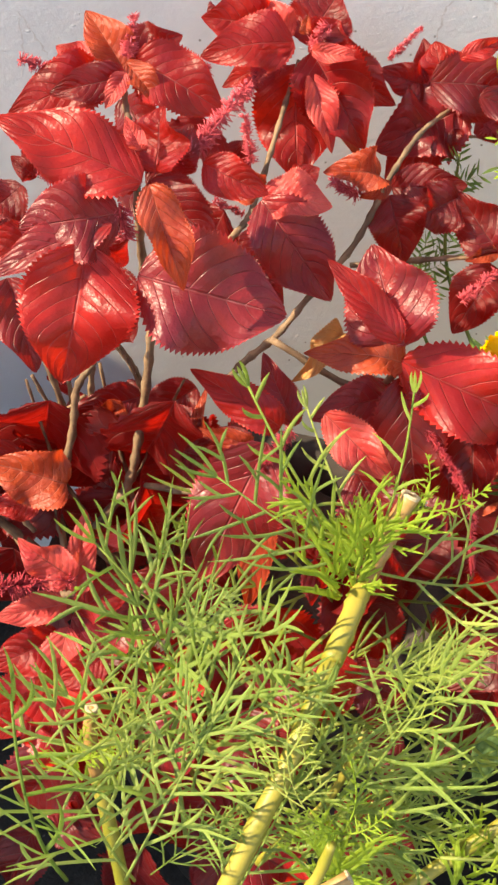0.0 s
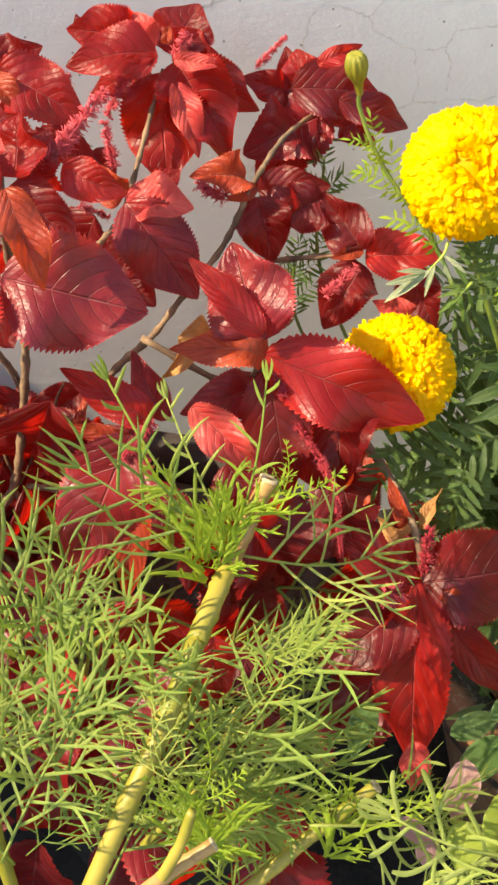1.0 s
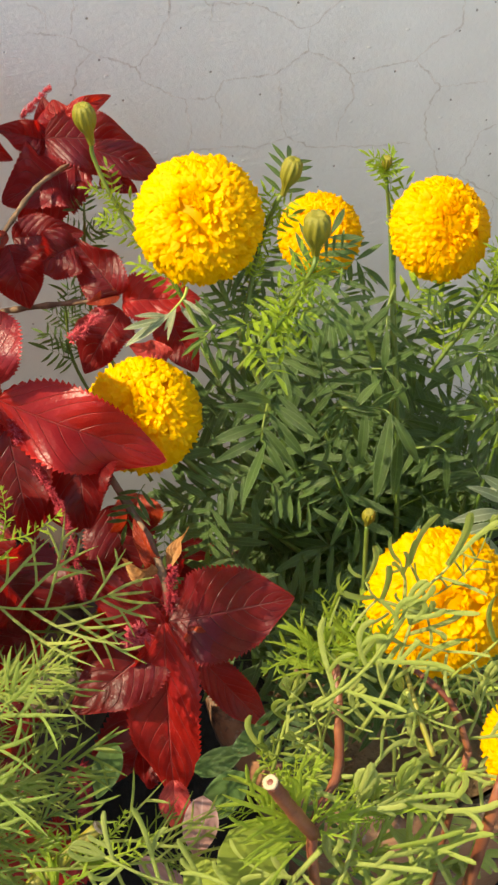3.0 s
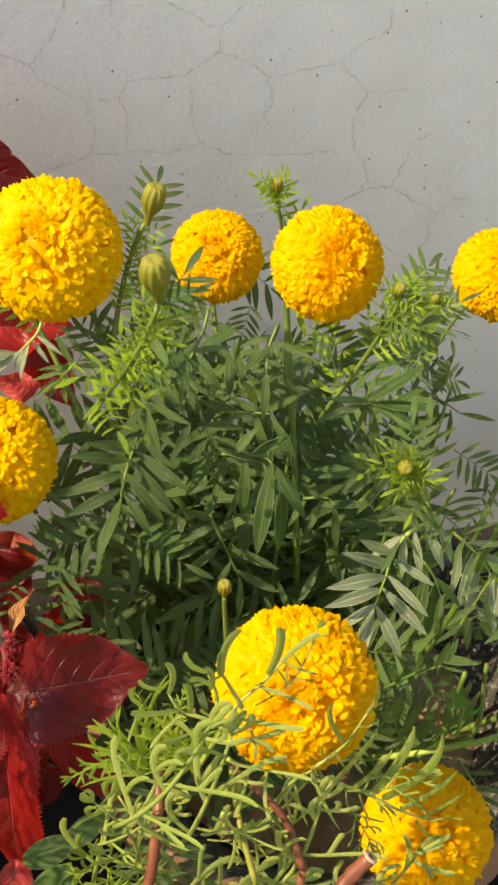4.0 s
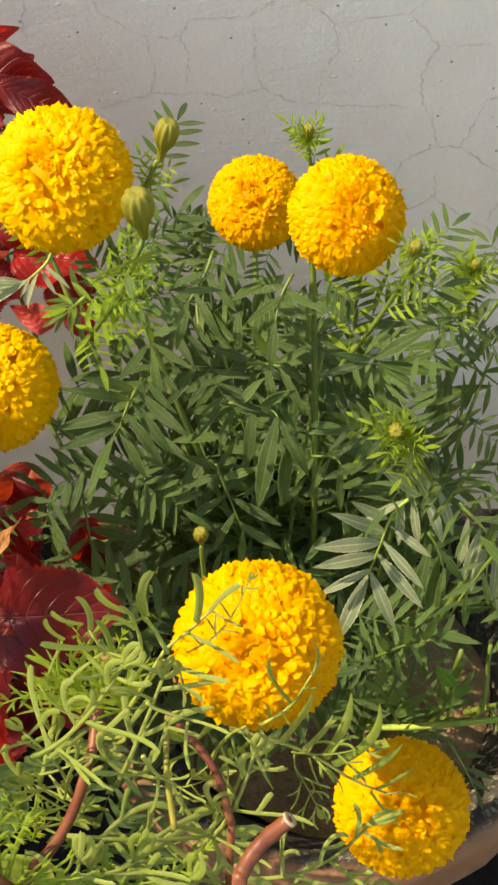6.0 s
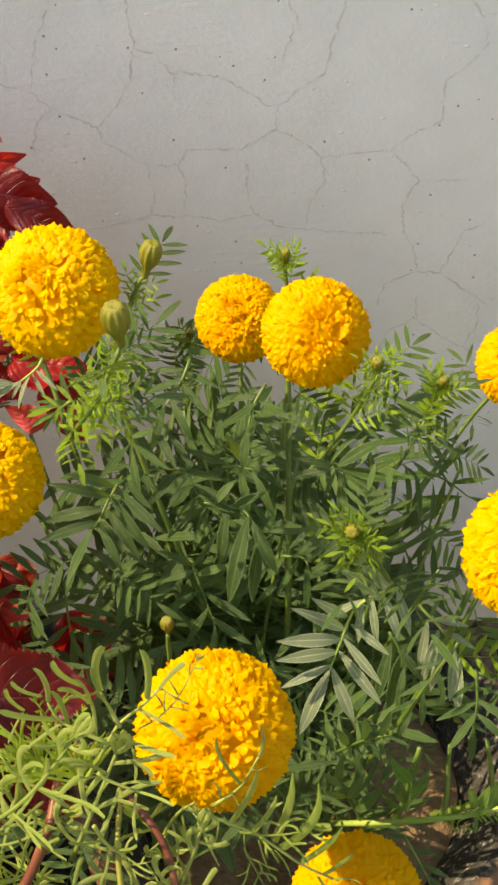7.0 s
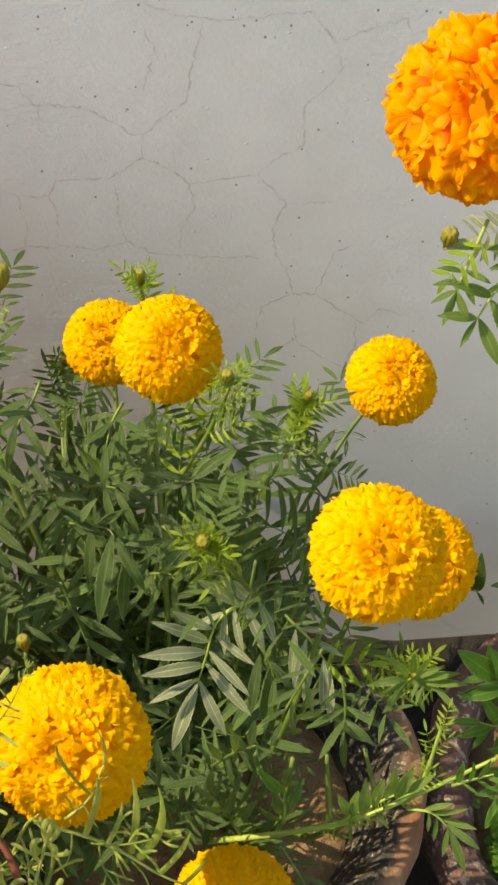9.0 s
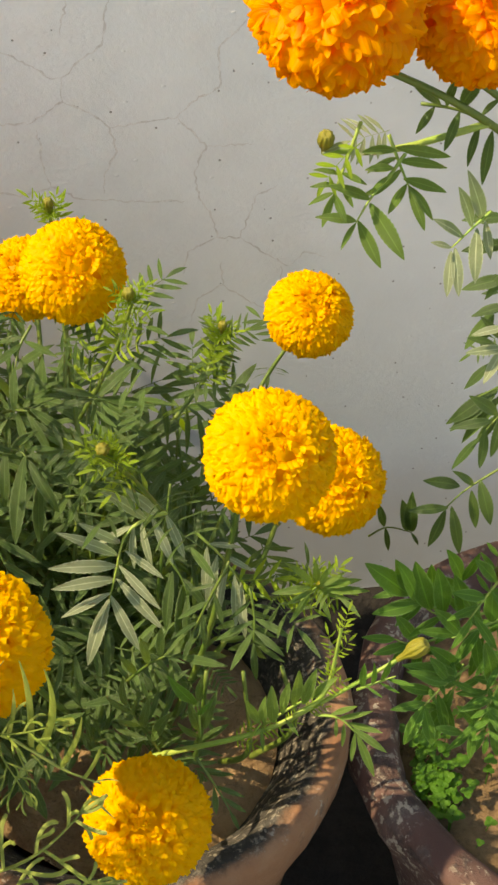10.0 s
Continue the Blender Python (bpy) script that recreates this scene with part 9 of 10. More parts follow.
    feather_leaf(plant, (-0.318, -0.560, 0.534), (-0.297, -0.560, 0.587), NEEDLE_MESH, (0.0, -0.65, 0.75))
    feather_leaf(plant, (-0.254, -0.550, 0.499), (-0.238, -0.550, 0.544), NEEDLE_MESH, (0.0, -0.65, 0.75))
    feather_leaf(plant, (-0.418, -0.510, 0.555), (-0.427, -0.505, 0.590), NEEDLE_MESH, (0.0, -0.65, 0.75))
    feather_leaf(plant, (-0.413, -0.510, 0.551), (-0.397, -0.505, 0.576), NEEDLE_MESH, (0.0, -0.65, 0.75))
    feather_leaf(plant, (-0.294, -0.455, 0.604), (-0.275, -0.455, 0.632), NEEDLE_MESH, (0.0, -0.65, 0.75))
    stem(plant, [(-0.366, -0.575, 0.541), (-0.343, -0.550, 0.573), (-0.324, -0.525, 0.592), (-0.304, -0.492, 0.609)], 0.0044, 0.0045, PALE_STEM, knots=0.12, every=5, sides=10)
    stem(plant, [(-0.304, -0.492, 0.609), (-0.295, -0.474, 0.611), (-0.285, -0.452, 0.609)], 0.005, 0.0044, PALE_STEM, knots=0.12, every=5, sides=10)
    stem(plant, [(-0.285, -0.452, 0.609), (-0.273, -0.440, 0.626), (-0.262, -0.431, 0.644)], 0.0042, 0.0044, TAN_STEM, knots=0.12, every=5, sides=10)
    stem(plant, [(-0.406, -0.540, 0.491), (-0.408, -0.525, 0.548), (-0.410, -0.515, 0.571)], 0.0034, 0.0034, PALE_STEM, knots=0.12, every=5, sides=10)
    stem(plant, [(-0.410, -0.515, 0.571), (-0.410, -0.510, 0.591), (-0.407, -0.506, 0.610)], 0.0034, 0.0028, TAN_STEM, knots=0.12, every=5, sides=10)
    stem(plant, [(-0.345, -0.600, 0.589), (-0.329, -0.590, 0.589), (-0.321, -0.585, 0.588), (-0.306, -0.580, 0.593)], 0.003, 0.003, TAN_STEM, knots=0.12, every=5, sides=10)
    stem(plant, [(-0.329, -0.590, 0.589), (-0.319, -0.585, 0.607), (-0.313, -0.580, 0.623)], 0.0026, 0.002, PALE_STEM, knots=0.12, every=5, sides=10)
    stem(plant, [(-0.303, -0.560, 0.484), (-0.267, -0.545, 0.506), (-0.227, -0.533, 0.533)], 0.0036, 0.0034, PALE_STEM, knots=0.12, every=5, sides=10)
    stem(plant, [(-0.344, -0.510, 0.457), (-0.307, -0.500, 0.499), (-0.288, -0.490, 0.546)], 0.0024, 0.0018, PALE_STEM, knots=0.12, every=5, sides=10)
    cut_end(plant, [(-0.273, -0.440, 0.626), (-0.262, -0.431, 0.644)], 0.0044, CUT_WOOD)
    cut_end(plant, [(-0.410, -0.510, 0.591), (-0.407, -0.506, 0.610)], 0.0028, CUT_WOOD)
    cut_end(plant, [(-0.321, -0.585, 0.588), (-0.306, -0.580, 0.593)], 0.003, CUT_WOOD)
    cut_end(plant, [(-0.267, -0.545, 0.506), (-0.227, -0.533, 0.533)], 0.0034, CUT_WOOD)
    stem(plant, [(-0.351, -0.500, 0.0), (-0.360, -0.568, 0.270), (-0.366, -0.575, 0.541)], 0.00484, 0.0044, PALE_STEM, sides=10)
    stem(plant, [(-0.376, -0.500, 0.0), (-0.395, -0.536, 0.245), (-0.406, -0.540, 0.491)], 0.00374, 0.0034, PALE_STEM, sides=10)
    stem(plant, [(-0.339, -0.500, 0.0), (-0.343, -0.590, 0.294), (-0.345, -0.600, 0.589)], 0.0033, 0.003, PALE_STEM, sides=10)
    stem(plant, [(-0.314, -0.500, 0.0), (-0.307, -0.554, 0.242), (-0.303, -0.560, 0.484)], 0.00396, 0.0036, PALE_STEM, sides=10)
    feather_leaf(plant, (-0.300, -0.425, 0.608), (-0.315, -0.435, 0.632), TUFT_MESH, (-0.31, -0.6, 0.6))
    feather_leaf(plant, (-0.300, -0.425, 0.608), (-0.316, -0.433, 0.638), TUFT_MESH, (-0.40, -0.6, 0.6))
    feather_leaf(plant, (-0.300, -0.425, 0.608), (-0.287, -0.429, 0.639), TUFT_MESH, (0.15, -0.6, 0.6))
    feather_leaf(plant, (-0.300, -0.425, 0.608), (-0.284, -0.429, 0.636), TUFT_MESH, (0.13, -0.6, 0.6))
    feather_leaf(plant, (-0.298, -0.445, 0.604), (-0.307, -0.454, 0.639), TUFT_MESH, (-0.22, -0.6, 0.6))
    feather_leaf(plant, (-0.298, -0.445, 0.604), (-0.277, -0.449, 0.633), TUFT_MESH, (0.46, -0.6, 0.6))
    feather_leaf(plant, (-0.298, -0.445, 0.604), (-0.285, -0.453, 0.635), TUFT_MESH, (0.25, -0.6, 0.6))
    feather_leaf(plant, (-0.298, -0.445, 0.604), (-0.280, -0.458, 0.618), TUFT_MESH, (-0.42, -0.6, 0.6))
    feather_leaf(plant, (-0.309, -0.580, 0.631), (-0.328, -0.593, 0.646), TUFT_MESH, (0.19, -0.6, 0.6))
    feather_leaf(plant, (-0.309, -0.580, 0.631), (-0.303, -0.572, 0.667), TUFT_MESH, (0.45, -0.6, 0.6))
    feather_leaf(plant, (-0.309, -0.580, 0.631), (-0.329, -0.588, 0.657), TUFT_MESH, (-0.29, -0.6, 0.6))
    feather_leaf(plant, (-0.309, -0.580, 0.631), (-0.295, -0.586, 0.657), TUFT_MESH, (-0.26, -0.6, 0.6))
    feather_leaf(plant, (-0.233, -0.540, 0.520), (-0.255, -0.541, 0.555), TUFT_MESH, (0.27, -0.6, 0.6))
    feather_leaf(plant, (-0.233, -0.540, 0.520), (-0.202, -0.550, 0.545), TUFT_MESH, (0.10, -0.6, 0.6))
    feather_leaf(plant, (-0.233, -0.540, 0.520), (-0.212, -0.537, 0.544), TUFT_MESH, (0.36, -0.6, 0.6))
    feather_leaf(plant, (-0.255, -0.420, 0.619), (-0.226, -0.425, 0.639), TUFT_MESH, (0.04, -0.6, 0.6))
    feather_leaf(plant, (-0.255, -0.420, 0.619), (-0.265, -0.435, 0.650), TUFT_MESH, (-0.37, -0.6, 0.6))
    feather_leaf(plant, (-0.255, -0.420, 0.619), (-0.253, -0.413, 0.648), TUFT_MESH, (-0.08, -0.6, 0.6))
    feather_leaf(plant, (-0.255, -0.420, 0.619), (-0.272, -0.419, 0.641), TUFT_MESH, (0.05, -0.6, 0.6))
    feather_leaf(plant, (-0.419, -0.515, 0.582), (-0.412, -0.518, 0.611), TUFT_MESH, (-0.15, -0.6, 0.6))
    feather_leaf(plant, (-0.419, -0.515, 0.582), (-0.395, -0.522, 0.603), TUFT_MESH, (-0.33, -0.6, 0.6))
    feather_leaf(plant, (-0.419, -0.515, 0.582), (-0.426, -0.530, 0.609), TUFT_MESH, (-0.15, -0.6, 0.6))
    feather_leaf(plant, (-0.419, -0.515, 0.582), (-0.392, -0.525, 0.605), TUFT_MESH, (-0.10, -0.6, 0.6))
    feather_leaf(plant, (-0.137, -0.530, 0.522), (-0.135, -0.531, 0.558), TUFT_MESH, (-0.40, -0.6, 0.6))
    feather_leaf(plant, (-0.137, -0.530, 0.522), (-0.150, -0.527, 0.556), TUFT_MESH, (-0.33, -0.6, 0.6))
    feather_leaf(plant, (-0.137, -0.530, 0.522), (-0.140, -0.538, 0.550), TUFT_MESH, (-0.30, -0.6, 0.6))
    feather_leaf(plant, (-0.137, -0.530, 0.522), (-0.128, -0.531, 0.554), TUFT_MESH, (0.46, -0.6, 0.6))
    feather_leaf(plant, (-0.310, -0.560, 0.545), (-0.314, -0.551, 0.576), TUFT_MESH, (-0.14, -0.6, 0.6))
    feather_leaf(plant, (-0.310, -0.560, 0.545), (-0.293, -0.557, 0.574), TUFT_MESH, (0.23, -0.6, 0.6))
    feather_leaf(plant, (-0.310, -0.560, 0.545), (-0.310, -0.560, 0.582), TUFT_MESH, (-0.14, -0.6, 0.6))
    feather_leaf(plant, (-0.310, -0.560, 0.545), (-0.321, -0.576, 0.578), TUFT_MESH, (-0.11, -0.6, 0.6))
    return plant


feathery_plant()


def curly_plant():
    plant = thing("feathery_plant", (-0.11, -0.53, 0.0), "feathery plant with curling light green leaves on reddish cut stems", "plant", "feathery plants")
    spread_leaf(plant, 'c', [(-0.090, -0.512, 0.599), (-0.081, -0.510, 0.618), (-0.072, -0.508, 0.639), (-0.063, -0.507, 0.649), (-0.054, -0.505, 0.660)], [
        ((-0.055, -0.505, 0.659), (-0.043, -0.513, 0.687)), ((-0.060, -0.507, 0.655), (-0.059, -0.517, 0.700)), ((-0.054, -0.505, 0.660), (-0.042, -0.512, 0.659)), ((-0.063, -0.507, 0.648), (-0.044, -0.518, 0.644)), ((-0.052, -0.505, 0.658), (-0.052, -0.510, 0.648)), ((-0.074, -0.508, 0.631), (-0.048, -0.522, 0.637)), ((-0.068, -0.508, 0.627), (-0.066, -0.517, 0.611))])
    spread_leaf(plant, 'c', [(-0.071, -0.512, 0.643), (-0.075, -0.510, 0.654), (-0.078, -0.508, 0.661)], [
        ((-0.078, -0.508, 0.661), (-0.073, -0.518, 0.703)), ((-0.078, -0.508, 0.661), (-0.090, -0.515, 0.667)), ((-0.079, -0.508, 0.661), (-0.079, -0.513, 0.684)), ((-0.075, -0.510, 0.654), (-0.079, -0.514, 0.670))])
    spread_leaf(plant, 'c', [(-0.081, -0.515, 0.640), (-0.081, -0.512, 0.655), (-0.084, -0.510, 0.667)], [
        ((-0.084, -0.510, 0.667), (-0.093, -0.519, 0.695)), ((-0.082, -0.512, 0.659), (-0.092, -0.521, 0.680)), ((-0.082, -0.512, 0.661), (-0.086, -0.518, 0.683)), ((-0.081, -0.515, 0.643), (-0.088, -0.520, 0.659))])
    spread_leaf(plant, 'c', [(-0.075, -0.518, 0.639), (-0.087, -0.516, 0.646), (-0.095, -0.514, 0.650), (-0.099, -0.512, 0.659)], [
        ((-0.099, -0.512, 0.659), (-0.100, -0.520, 0.692)), ((-0.101, -0.512, 0.663), (-0.110, -0.519, 0.682)), ((-0.095, -0.514, 0.650), (-0.114, -0.527, 0.674)), ((-0.094, -0.514, 0.648), (-0.108, -0.524, 0.643)), ((-0.088, -0.516, 0.640), (-0.104, -0.526, 0.649)), ((-0.109, -0.512, 0.653), (-0.113, -0.518, 0.676)), ((-0.110, -0.512, 0.652), (-0.116, -0.519, 0.641)), ((-0.092, -0.514, 0.645), (-0.094, -0.523, 0.682))])
    spread_leaf(plant, 'c', [(-0.094, -0.525, 0.603), (-0.106, -0.523, 0.614), (-0.114, -0.522, 0.621), (-0.120, -0.520, 0.634)], [
        ((-0.106, -0.523, 0.614), (-0.098, -0.530, 0.647)), ((-0.112, -0.522, 0.620), (-0.116, -0.525, 0.630)), ((-0.105, -0.523, 0.613), (-0.097, -0.527, 0.618)), ((-0.107, -0.523, 0.614), (-0.122, -0.535, 0.601)), ((-0.117, -0.520, 0.628), (-0.116, -0.524, 0.648))])
    spread_leaf(plant, 'c', [(-0.104, -0.530, 0.577), (-0.115, -0.528, 0.593), (-0.122, -0.525, 0.612)], [
        ((-0.110, -0.528, 0.583), (-0.103, -0.531, 0.598)), ((-0.116, -0.528, 0.594), (-0.121, -0.530, 0.594)), ((-0.117, -0.528, 0.604), (-0.113, -0.530, 0.619)), ((-0.105, -0.530, 0.578), (-0.096, -0.535, 0.577))])
    spread_leaf(plant, 'c', [(-0.079, -0.528, 0.634), (-0.075, -0.529, 0.630), (-0.064, -0.530, 0.624)], [
        ((-0.064, -0.530, 0.624), (-0.048, -0.539, 0.628)), ((-0.071, -0.529, 0.625), (-0.078, -0.539, 0.608)), ((-0.064, -0.530, 0.622), (-0.064, -0.540, 0.603)), ((-0.075, -0.529, 0.629), (-0.082, -0.536, 0.619)), ((-0.078, -0.528, 0.632), (-0.086, -0.532, 0.637)), ((-0.070, -0.529, 0.627), (-0.057, -0.535, 0.637))])
    spread_leaf(plant, 'c', [(-0.082, -0.535, 0.605), (-0.078, -0.535, 0.591), (-0.070, -0.535, 0.580)], [
        ((-0.070, -0.535, 0.580), (-0.058, -0.542, 0.579)), ((-0.077, -0.535, 0.589), (-0.081, -0.543, 0.572)), ((-0.069, -0.535, 0.578), (-0.068, -0.541, 0.565)), ((-0.079, -0.535, 0.594), (-0.092, -0.542, 0.604)), ((-0.074, -0.535, 0.586), (-0.064, -0.540, 0.599)), ((-0.080, -0.535, 0.599), (-0.087, -0.540, 0.613))])
    spread_leaf(plant, 'd', [(-0.048, -0.498, 0.559), (-0.015, -0.500, 0.541), (0.009, -0.503, 0.517), (0.028, -0.505, 0.505)], [
        ((-0.025, -0.500, 0.548), (-0.014, -0.513, 0.613)), ((-0.015, -0.500, 0.541), (-0.005, -0.511, 0.591)), ((-0.005, -0.500, 0.532), (0.001, -0.515, 0.615)), ((-0.001, -0.503, 0.531), (0.012, -0.519, 0.613)), ((0.009, -0.503, 0.518), (0.025, -0.516, 0.574)), ((0.020, -0.505, 0.510), (0.032, -0.515, 0.551)), ((0.024, -0.505, 0.506), (0.038, -0.512, 0.516)), ((0.018, -0.503, 0.505), (0.034, -0.513, 0.485)), ((-0.004, -0.503, 0.530), (0.004, -0.509, 0.515)), ((-0.019, -0.500, 0.542), (-0.016, -0.507, 0.525)), ((-0.031, -0.500, 0.552), (-0.035, -0.507, 0.536)), ((-0.012, -0.500, 0.534), (-0.006, -0.507, 0.516))])
    spread_leaf(plant, 'd', [(-0.034, -0.494, 0.554), (-0.021, -0.495, 0.572), (-0.013, -0.496, 0.598)], [
        ((-0.013, -0.496, 0.598), (-0.014, -0.502, 0.633)), ((-0.021, -0.495, 0.573), (-0.031, -0.504, 0.625)), ((-0.017, -0.496, 0.588), (-0.009, -0.501, 0.599)), ((-0.025, -0.495, 0.568), (-0.018, -0.501, 0.556)), ((-0.030, -0.494, 0.557), (-0.034, -0.498, 0.581))])
    spread_leaf(plant, 'd', [(-0.058, -0.510, 0.550), (-0.049, -0.512, 0.577), (-0.041, -0.515, 0.591)], [
        ((-0.052, -0.512, 0.570), (-0.050, -0.522, 0.548)), ((-0.047, -0.512, 0.576), (-0.042, -0.522, 0.555)), ((-0.041, -0.515, 0.589), (-0.030, -0.529, 0.562)), ((-0.054, -0.510, 0.557), (-0.066, -0.518, 0.552)), ((-0.044, -0.515, 0.588), (-0.035, -0.522, 0.584))])
    feather_leaf(plant, (-0.019, -0.505, 0.536), (-0.006, -0.520, 0.511), CURLY_MESH, (0.0, -0.65, 0.75))
    feather_leaf(plant, (-0.045, -0.506, 0.496), (-0.070, -0.511, 0.559), CURLY_MESH, (0.0, -0.65, 0.75))
    feather_leaf(plant, (-0.084, -0.502, 0.516), (-0.053, -0.507, 0.536), CURLY_MESH, (0.0, -0.65, 0.75))
    feather_leaf(plant, (-0.117, -0.522, 0.549), (-0.134, -0.527, 0.602), CURLY_MESH, (0.0, -0.65, 0.75))
    feather_leaf(plant, (-0.109, -0.529, 0.535), (-0.131, -0.534, 0.574), CURLY_MESH, (0.0, -0.65, 0.75))
    feather_leaf(plant, (-0.134, -0.523, 0.521), (-0.085, -0.528, 0.512), CURLY_MESH, (0.0, -0.65, 0.75))
    feather_leaf(plant, (-0.098, -0.518, 0.548), (-0.076, -0.523, 0.631), CURLY_MESH, (0.0, -0.65, 0.75))
    feather_leaf(plant, (-0.142, -0.508, 0.481), (-0.126, -0.513, 0.570), CURLY_MESH, (0.0, -0.65, 0.75))
    feather_leaf(plant, (-0.112, -0.512, 0.503), (-0.139, -0.517, 0.543), CURLY_MESH, (0.0, -0.65, 0.75))
    feather_leaf(plant, (-0.138, -0.508, 0.540), (-0.101, -0.513, 0.576), CURLY_MESH, (0.0, -0.65, 0.75))
    feather_leaf(plant, (-0.125, -0.535, 0.607), (-0.089, -0.540, 0.674), CURLY_MESH, (0.0, -0.65, 0.75))
    feather_leaf(plant, (-0.100, -0.510, 0.472), (-0.064, -0.515, 0.485), CURLY_MESH, (0.0, -0.65, 0.75))
    feather_leaf(plant, (-0.021, -0.508, 0.555), (0.015, -0.513, 0.568), CURLY_MESH, (0.0, -0.65, 0.75))
    feather_leaf(plant, (-0.065, -0.532, 0.514), (-0.042, -0.537, 0.595), CURLY_MESH, (0.0, -0.65, 0.75))
    feather_leaf(plant, (-0.064, -0.505, 0.632), (-0.042, -0.505, 0.679), SPARSE_MESH, (0.0, -0.65, 0.75))
    feather_leaf(plant, (-0.115, -0.550, 0.569), (-0.039, -0.540, 0.537), CURLY_MESH, (0.27, -0.55, 0.72))
    feather_leaf(plant, (-0.116, -0.560, 0.551), (-0.034, -0.550, 0.484), CURLY_MESH, (0.29, -0.55, 0.60))
    feather_leaf(plant, (-0.125, -0.570, 0.552), (-0.053, -0.570, 0.446), CURLY_MESH, (0.03, -0.55, 0.86))
    feather_leaf(plant, (-0.132, -0.580, 0.562), (-0.152, -0.590, 0.463), CURLY_MESH, (-0.39, -0.55, 0.75))
    feather_leaf(plant, (-0.152, -0.580, 0.549), (-0.209, -0.580, 0.521), CURLY_MESH, (-0.01, -0.55, 0.64))
    feather_leaf(plant, (-0.115, -0.570, 0.532), (-0.037, -0.570, 0.468), CURLY_MESH, (-0.10, -0.55, 0.53))
    feather_leaf(plant, (-0.105, -0.580, 0.514), (-0.023, -0.580, 0.414), CURLY_MESH, (0.42, -0.55, 0.71))
    feather_leaf(plant, (-0.169, -0.570, 0.520), (-0.228, -0.560, 0.562), CURLY_MESH, (0.06, -0.55, 0.84))
    feather_leaf(plant, (-0.131, -0.580, 0.490), (-0.099, -0.570, 0.567), CURLY_MESH, (0.40, -0.55, 0.72))
    feather_leaf(plant, (-0.110, -0.580, 0.487), (-0.085, -0.570, 0.572), CURLY_MESH, (0.04, -0.55, 0.84))
    feather_leaf(plant, (-0.137, -0.580, 0.492), (-0.117, -0.570, 0.583), CURLY_MESH, (-0.13, -0.55, 0.86))
    feather_leaf(plant, (-0.094, -0.580, 0.474), (-0.073, -0.570, 0.565), CURLY_MESH, (-0.48, -0.55, 0.82))
    feather_leaf(plant, (-0.035, -0.525, 0.461), (0.018, -0.520, 0.508), CURLY_MESH, (0.01, -0.65, 0.75))
    feather_leaf(plant, (-0.034, -0.530, 0.448), (0.027, -0.525, 0.448), CURLY_MESH, (-0.11, -0.65, 0.75))
    feather_leaf(plant, (-0.109, -0.500, 0.583), (-0.118, -0.490, 0.629), NEEDLE_MESH, (0.0, -0.65, 0.75))
    feather_leaf(plant, (-0.108, -0.500, 0.583), (-0.089, -0.490, 0.609), NEEDLE_MESH, (0.0, -0.65, 0.75))
    feather_leaf(plant, (-0.110, -0.500, 0.579), (-0.132, -0.495, 0.609), NEEDLE_MESH, (0.0, -0.65, 0.75))
    feather_leaf(plant, (-0.137, -0.570, 0.566), (-0.169, -0.565, 0.601), NEEDLE_MESH, (0.0, -0.65, 0.75))
    feather_leaf(plant, (-0.137, -0.570, 0.561), (-0.158, -0.560, 0.617), NEEDLE_MESH, (0.0, -0.65, 0.75))
    feather_leaf(plant, (-0.133, -0.570, 0.554), (-0.171, -0.570, 0.568), NEEDLE_MESH, (0.0, -0.65, 0.75))
    feather_leaf(plant, (-0.246, -0.530, 0.491), (-0.224, -0.530, 0.528), NEEDLE_MESH, (0.0, -0.65, 0.75))
    feather_leaf(plant, (-0.134, -0.570, 0.565), (-0.107, -0.565, 0.576), NEEDLE_MESH, (0.0, -0.65, 0.75))
    feather_leaf(plant, (-0.090, -0.510, 0.592), (-0.096, -0.505, 0.639), NEEDLE_MESH, (0.0, -0.65, 0.75))
    feather_leaf(plant, (-0.087, -0.510, 0.592), (-0.108, -0.505, 0.615), NEEDLE_MESH, (0.0, -0.65, 0.75))
    stem(plant, [(-0.131, -0.590, 0.505), (-0.133, -0.570, 0.559), (-0.117, -0.550, 0.569), (-0.108, -0.520, 0.569), (-0.104, -0.495, 0.580)], 0.0026, 0.0022, RED_STEM, knots=0.12, every=5, sides=10)
    stem(plant, [(-0.133, -0.572, 0.563), (-0.145, -0.573, 0.593), (-0.154, -0.574, 0.618)], 0.0032, 0.0032, RED_STEM, knots=0.12, every=5, sides=10)
    stem(plant, [(-0.048, -0.540, 0.554), (-0.055, -0.525, 0.575), (-0.074, -0.505, 0.587)], 0.0018, 0.0014, RED_STEM, knots=0.12, every=5, sides=10)
    stem(plant, [(-0.071, -0.550, 0.572), (-0.074, -0.530, 0.583), (-0.074, -0.505, 0.587)], 0.0014, 0.0011, PALE_STEM, knots=0.12, every=5, sides=10)
    stem(plant, [(-0.045, -0.570, 0.573), (-0.037, -0.560, 0.577), (-0.025, -0.555, 0.589)], 0.0032, 0.0032, RED_STEM, knots=0.12, every=5, sides=10)
    feather_leaf(plant, (-0.104, -0.495, 0.593), (-0.111, -0.491, 0.628), TUFT_MESH, (0.28, -0.6, 0.6))
    feather_leaf(plant, (-0.104, -0.495, 0.593), (-0.093, -0.489, 0.623), TUFT_MESH, (-0.21, -0.6, 0.6))
    feather_leaf(plant, (-0.104, -0.495, 0.593), (-0.141, -0.516, 0.608), TUFT_MESH, (-0.36, -0.6, 0.6))
    feather_leaf(plant, (-0.104, -0.495, 0.593), (-0.099, -0.508, 0.626), TUFT_MESH, (-0.32, -0.6, 0.6))
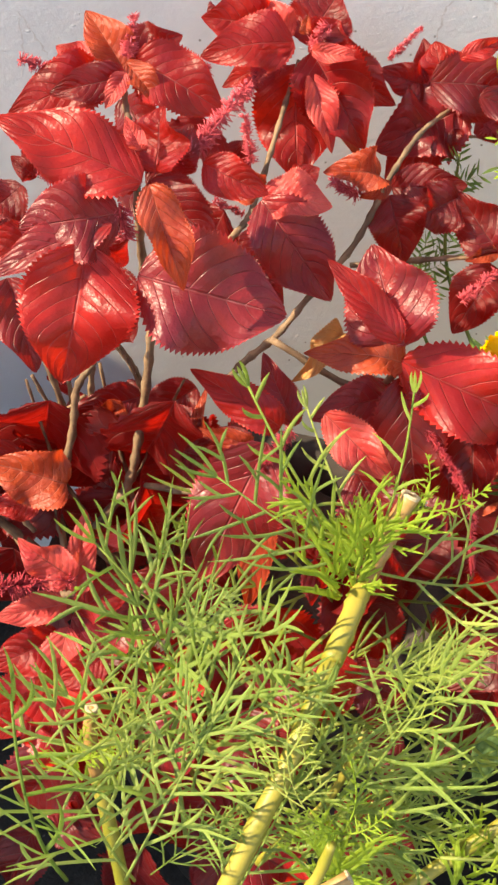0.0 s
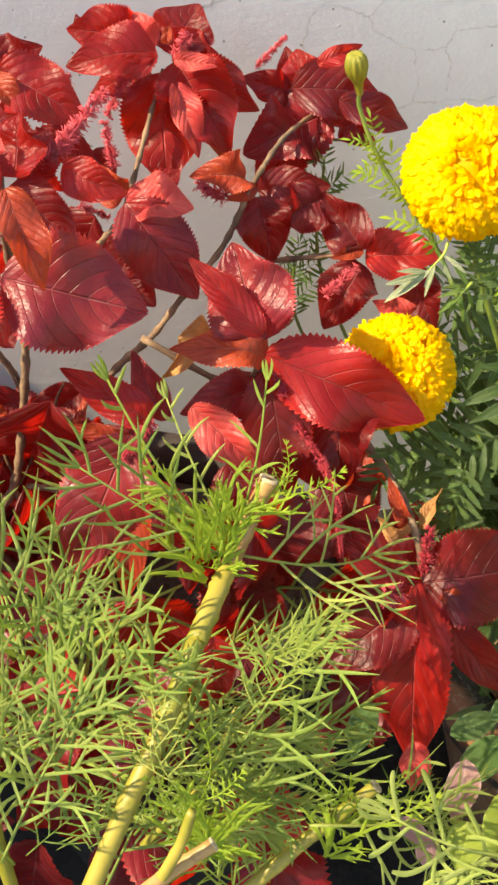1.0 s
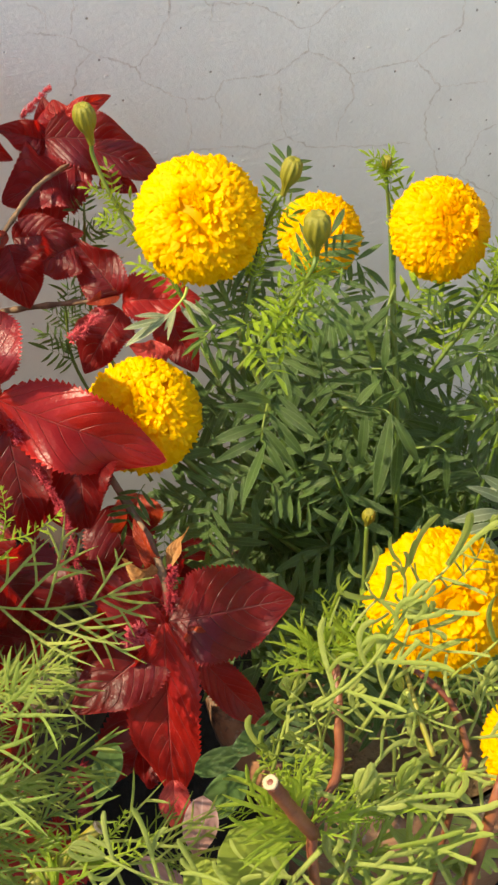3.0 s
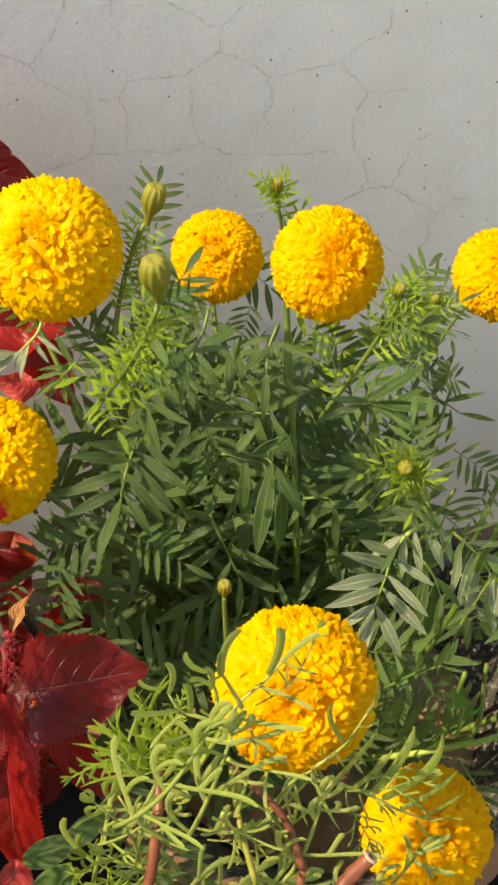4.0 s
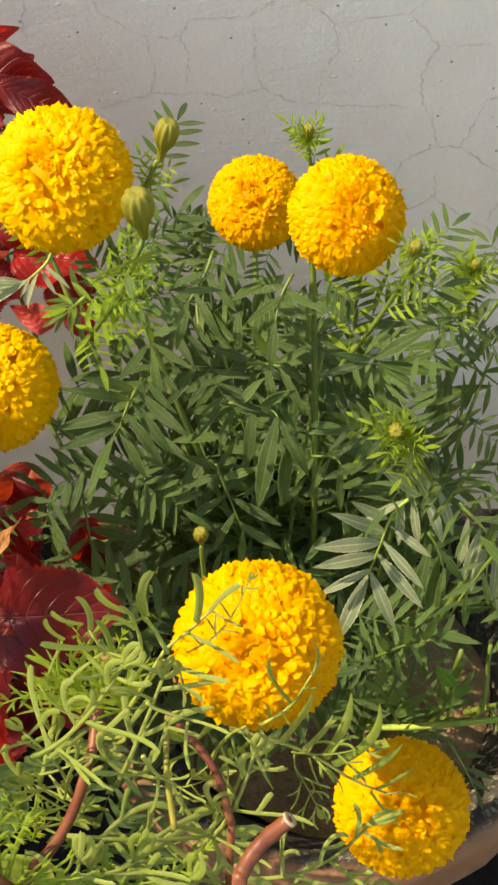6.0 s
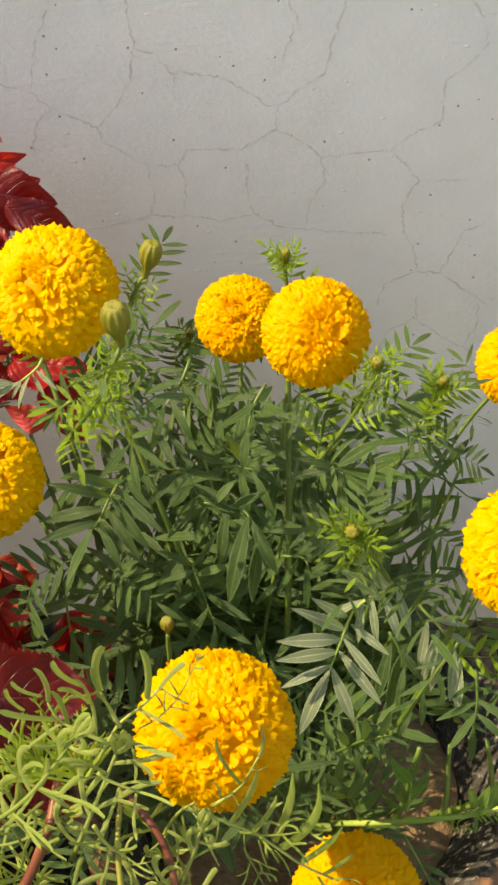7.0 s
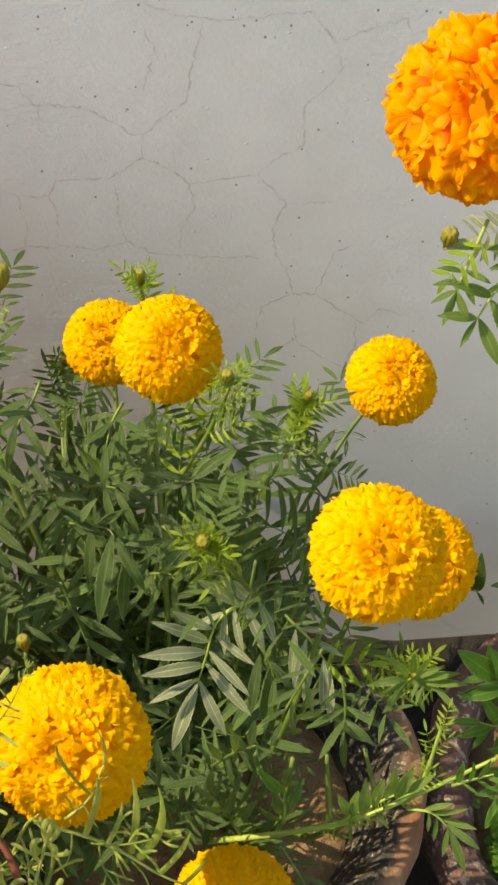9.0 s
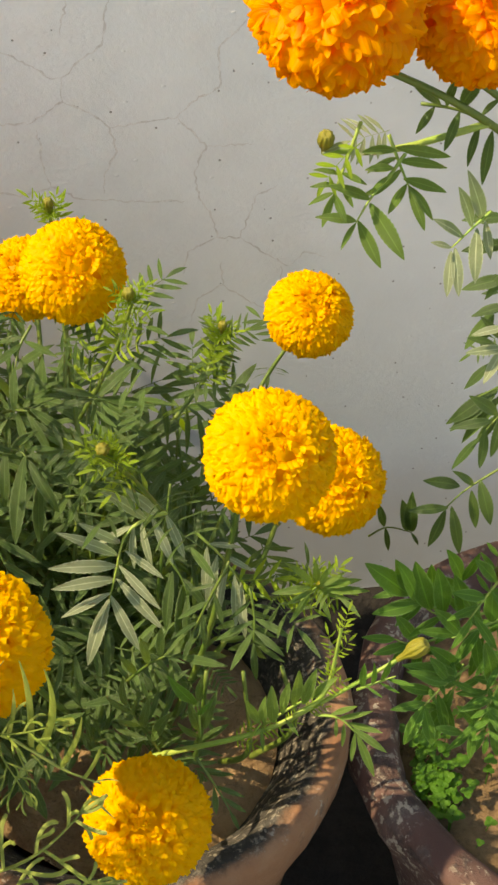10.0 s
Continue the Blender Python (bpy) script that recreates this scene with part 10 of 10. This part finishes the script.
    feather_leaf(plant, (-0.158, -0.560, 0.571), (-0.144, -0.556, 0.597), TUFT_MESH, (-0.10, -0.6, 0.6))
    feather_leaf(plant, (-0.158, -0.560, 0.571), (-0.145, -0.574, 0.605), TUFT_MESH, (0.25, -0.6, 0.6))
    feather_leaf(plant, (-0.158, -0.560, 0.571), (-0.128, -0.556, 0.597), TUFT_MESH, (-0.07, -0.6, 0.6))
    feather_leaf(plant, (-0.158, -0.560, 0.571), (-0.175, -0.575, 0.594), TUFT_MESH, (-0.41, -0.6, 0.6))
    feather_leaf(plant, (-0.110, -0.570, 0.514), (-0.111, -0.583, 0.548), TUFT_MESH, (0.04, -0.6, 0.6))
    feather_leaf(plant, (-0.110, -0.570, 0.514), (-0.108, -0.562, 0.544), TUFT_MESH, (0.37, -0.6, 0.6))
    feather_leaf(plant, (-0.110, -0.570, 0.514), (-0.131, -0.557, 0.533), TUFT_MESH, (0.43, -0.6, 0.6))
    feather_leaf(plant, (-0.110, -0.570, 0.514), (-0.095, -0.568, 0.536), TUFT_MESH, (0.46, -0.6, 0.6))
    feather_leaf(plant, (-0.093, -0.560, 0.543), (-0.123, -0.575, 0.567), TUFT_MESH, (0.18, -0.6, 0.6))
    feather_leaf(plant, (-0.093, -0.560, 0.543), (-0.058, -0.556, 0.568), TUFT_MESH, (-0.18, -0.6, 0.6))
    feather_leaf(plant, (-0.093, -0.560, 0.543), (-0.117, -0.553, 0.572), TUFT_MESH, (-0.02, -0.6, 0.6))
    feather_leaf(plant, (-0.093, -0.560, 0.543), (-0.113, -0.573, 0.555), TUFT_MESH, (-0.02, -0.6, 0.6))
    cut_end(plant, [(-0.145, -0.573, 0.593), (-0.154, -0.574, 0.618)], 0.0032, CUT_WOOD)
    cut_end(plant, [(-0.037, -0.560, 0.577), (-0.025, -0.555, 0.589)], 0.0032, CUT_WOOD)
    stem(plant, [(-0.090, -0.540, 0.0), (-0.125, -0.585, 0.252), (-0.131, -0.590, 0.505)], 0.00286, 0.0026, RED_STEM, sides=10)
    stem(plant, [(-0.090, -0.540, 0.0), (-0.058, -0.540, 0.277), (-0.048, -0.540, 0.554)], 0.00198, 0.0018, RED_STEM, sides=10)
    stem(plant, [(-0.090, -0.540, 0.0), (-0.056, -0.567, 0.287), (-0.045, -0.570, 0.573)], 0.00352, 0.0032, RED_STEM, sides=10)
    return plant


curly_plant()


def plain_leaf(plant, base, tip, half, material):
    d = chorded(blade_data(ovate(half), 14, 6, 0, 0.0, 0.2, 0.25, 0.12, int(half * 100)))
    part("leaf", mesh_of("leaf", *d[:2], material, d[2]), plant, "", inside(plant, blade_pose(base, tip, (0, -0.5, 0.85))))


def low_plant():
    plant = thing("seedling", (-0.180, -0.540, 0.0), "low seedling with pale pink and lime green leaves", "plant")
    stem(plant, [(-0.180, -0.540, 0.0), (-0.180, -0.540, 0.36), (-0.170, -0.530, 0.43)], 0.003, 0.002, GREEN_STEM)
    plain_leaf(plant, (-0.173, -0.505, 0.495), (-0.180, -0.520, 0.459), 0.24, PINK_LEAF)
    plain_leaf(plant, (-0.210, -0.520, 0.471), (-0.195, -0.530, 0.453), 0.22, PINK_LEAF)
    plain_leaf(plant, (-0.195, -0.520, 0.453), (-0.194, -0.530, 0.427), 0.24, PINK_LEAF)
    plain_leaf(plant, (-0.163, -0.525, 0.491), (-0.140, -0.540, 0.450), 0.42, LIME_LEAF)
    plain_leaf(plant, (-0.176, -0.530, 0.476), (-0.186, -0.550, 0.465), 0.40, LIME_LEAF)
    plain_leaf(plant, (-0.142, -0.530, 0.469), (-0.155, -0.520, 0.486), 0.35, LIME_LEAF)
    plain_leaf(plant, (-0.174, -0.480, 0.477), (-0.143, -0.470, 0.474), 0.22, BROAD_LEAF)
    plain_leaf(plant, (-0.148, -0.490, 0.485), (-0.175, -0.500, 0.458), 0.25, BROAD_LEAF)
    plain_leaf(plant, (-0.152, -0.480, 0.487), (-0.130, -0.460, 0.478), 0.20, BROAD_LEAF)
    plain_leaf(plant, (-0.214, -0.460, 0.488), (-0.228, -0.480, 0.467), 0.25, BROAD_LEAF)
    plain_leaf(plant, (-0.169, -0.500, 0.462), (-0.151, -0.480, 0.470), 0.18, PINK_LEAF)
    return plant


low_plant()
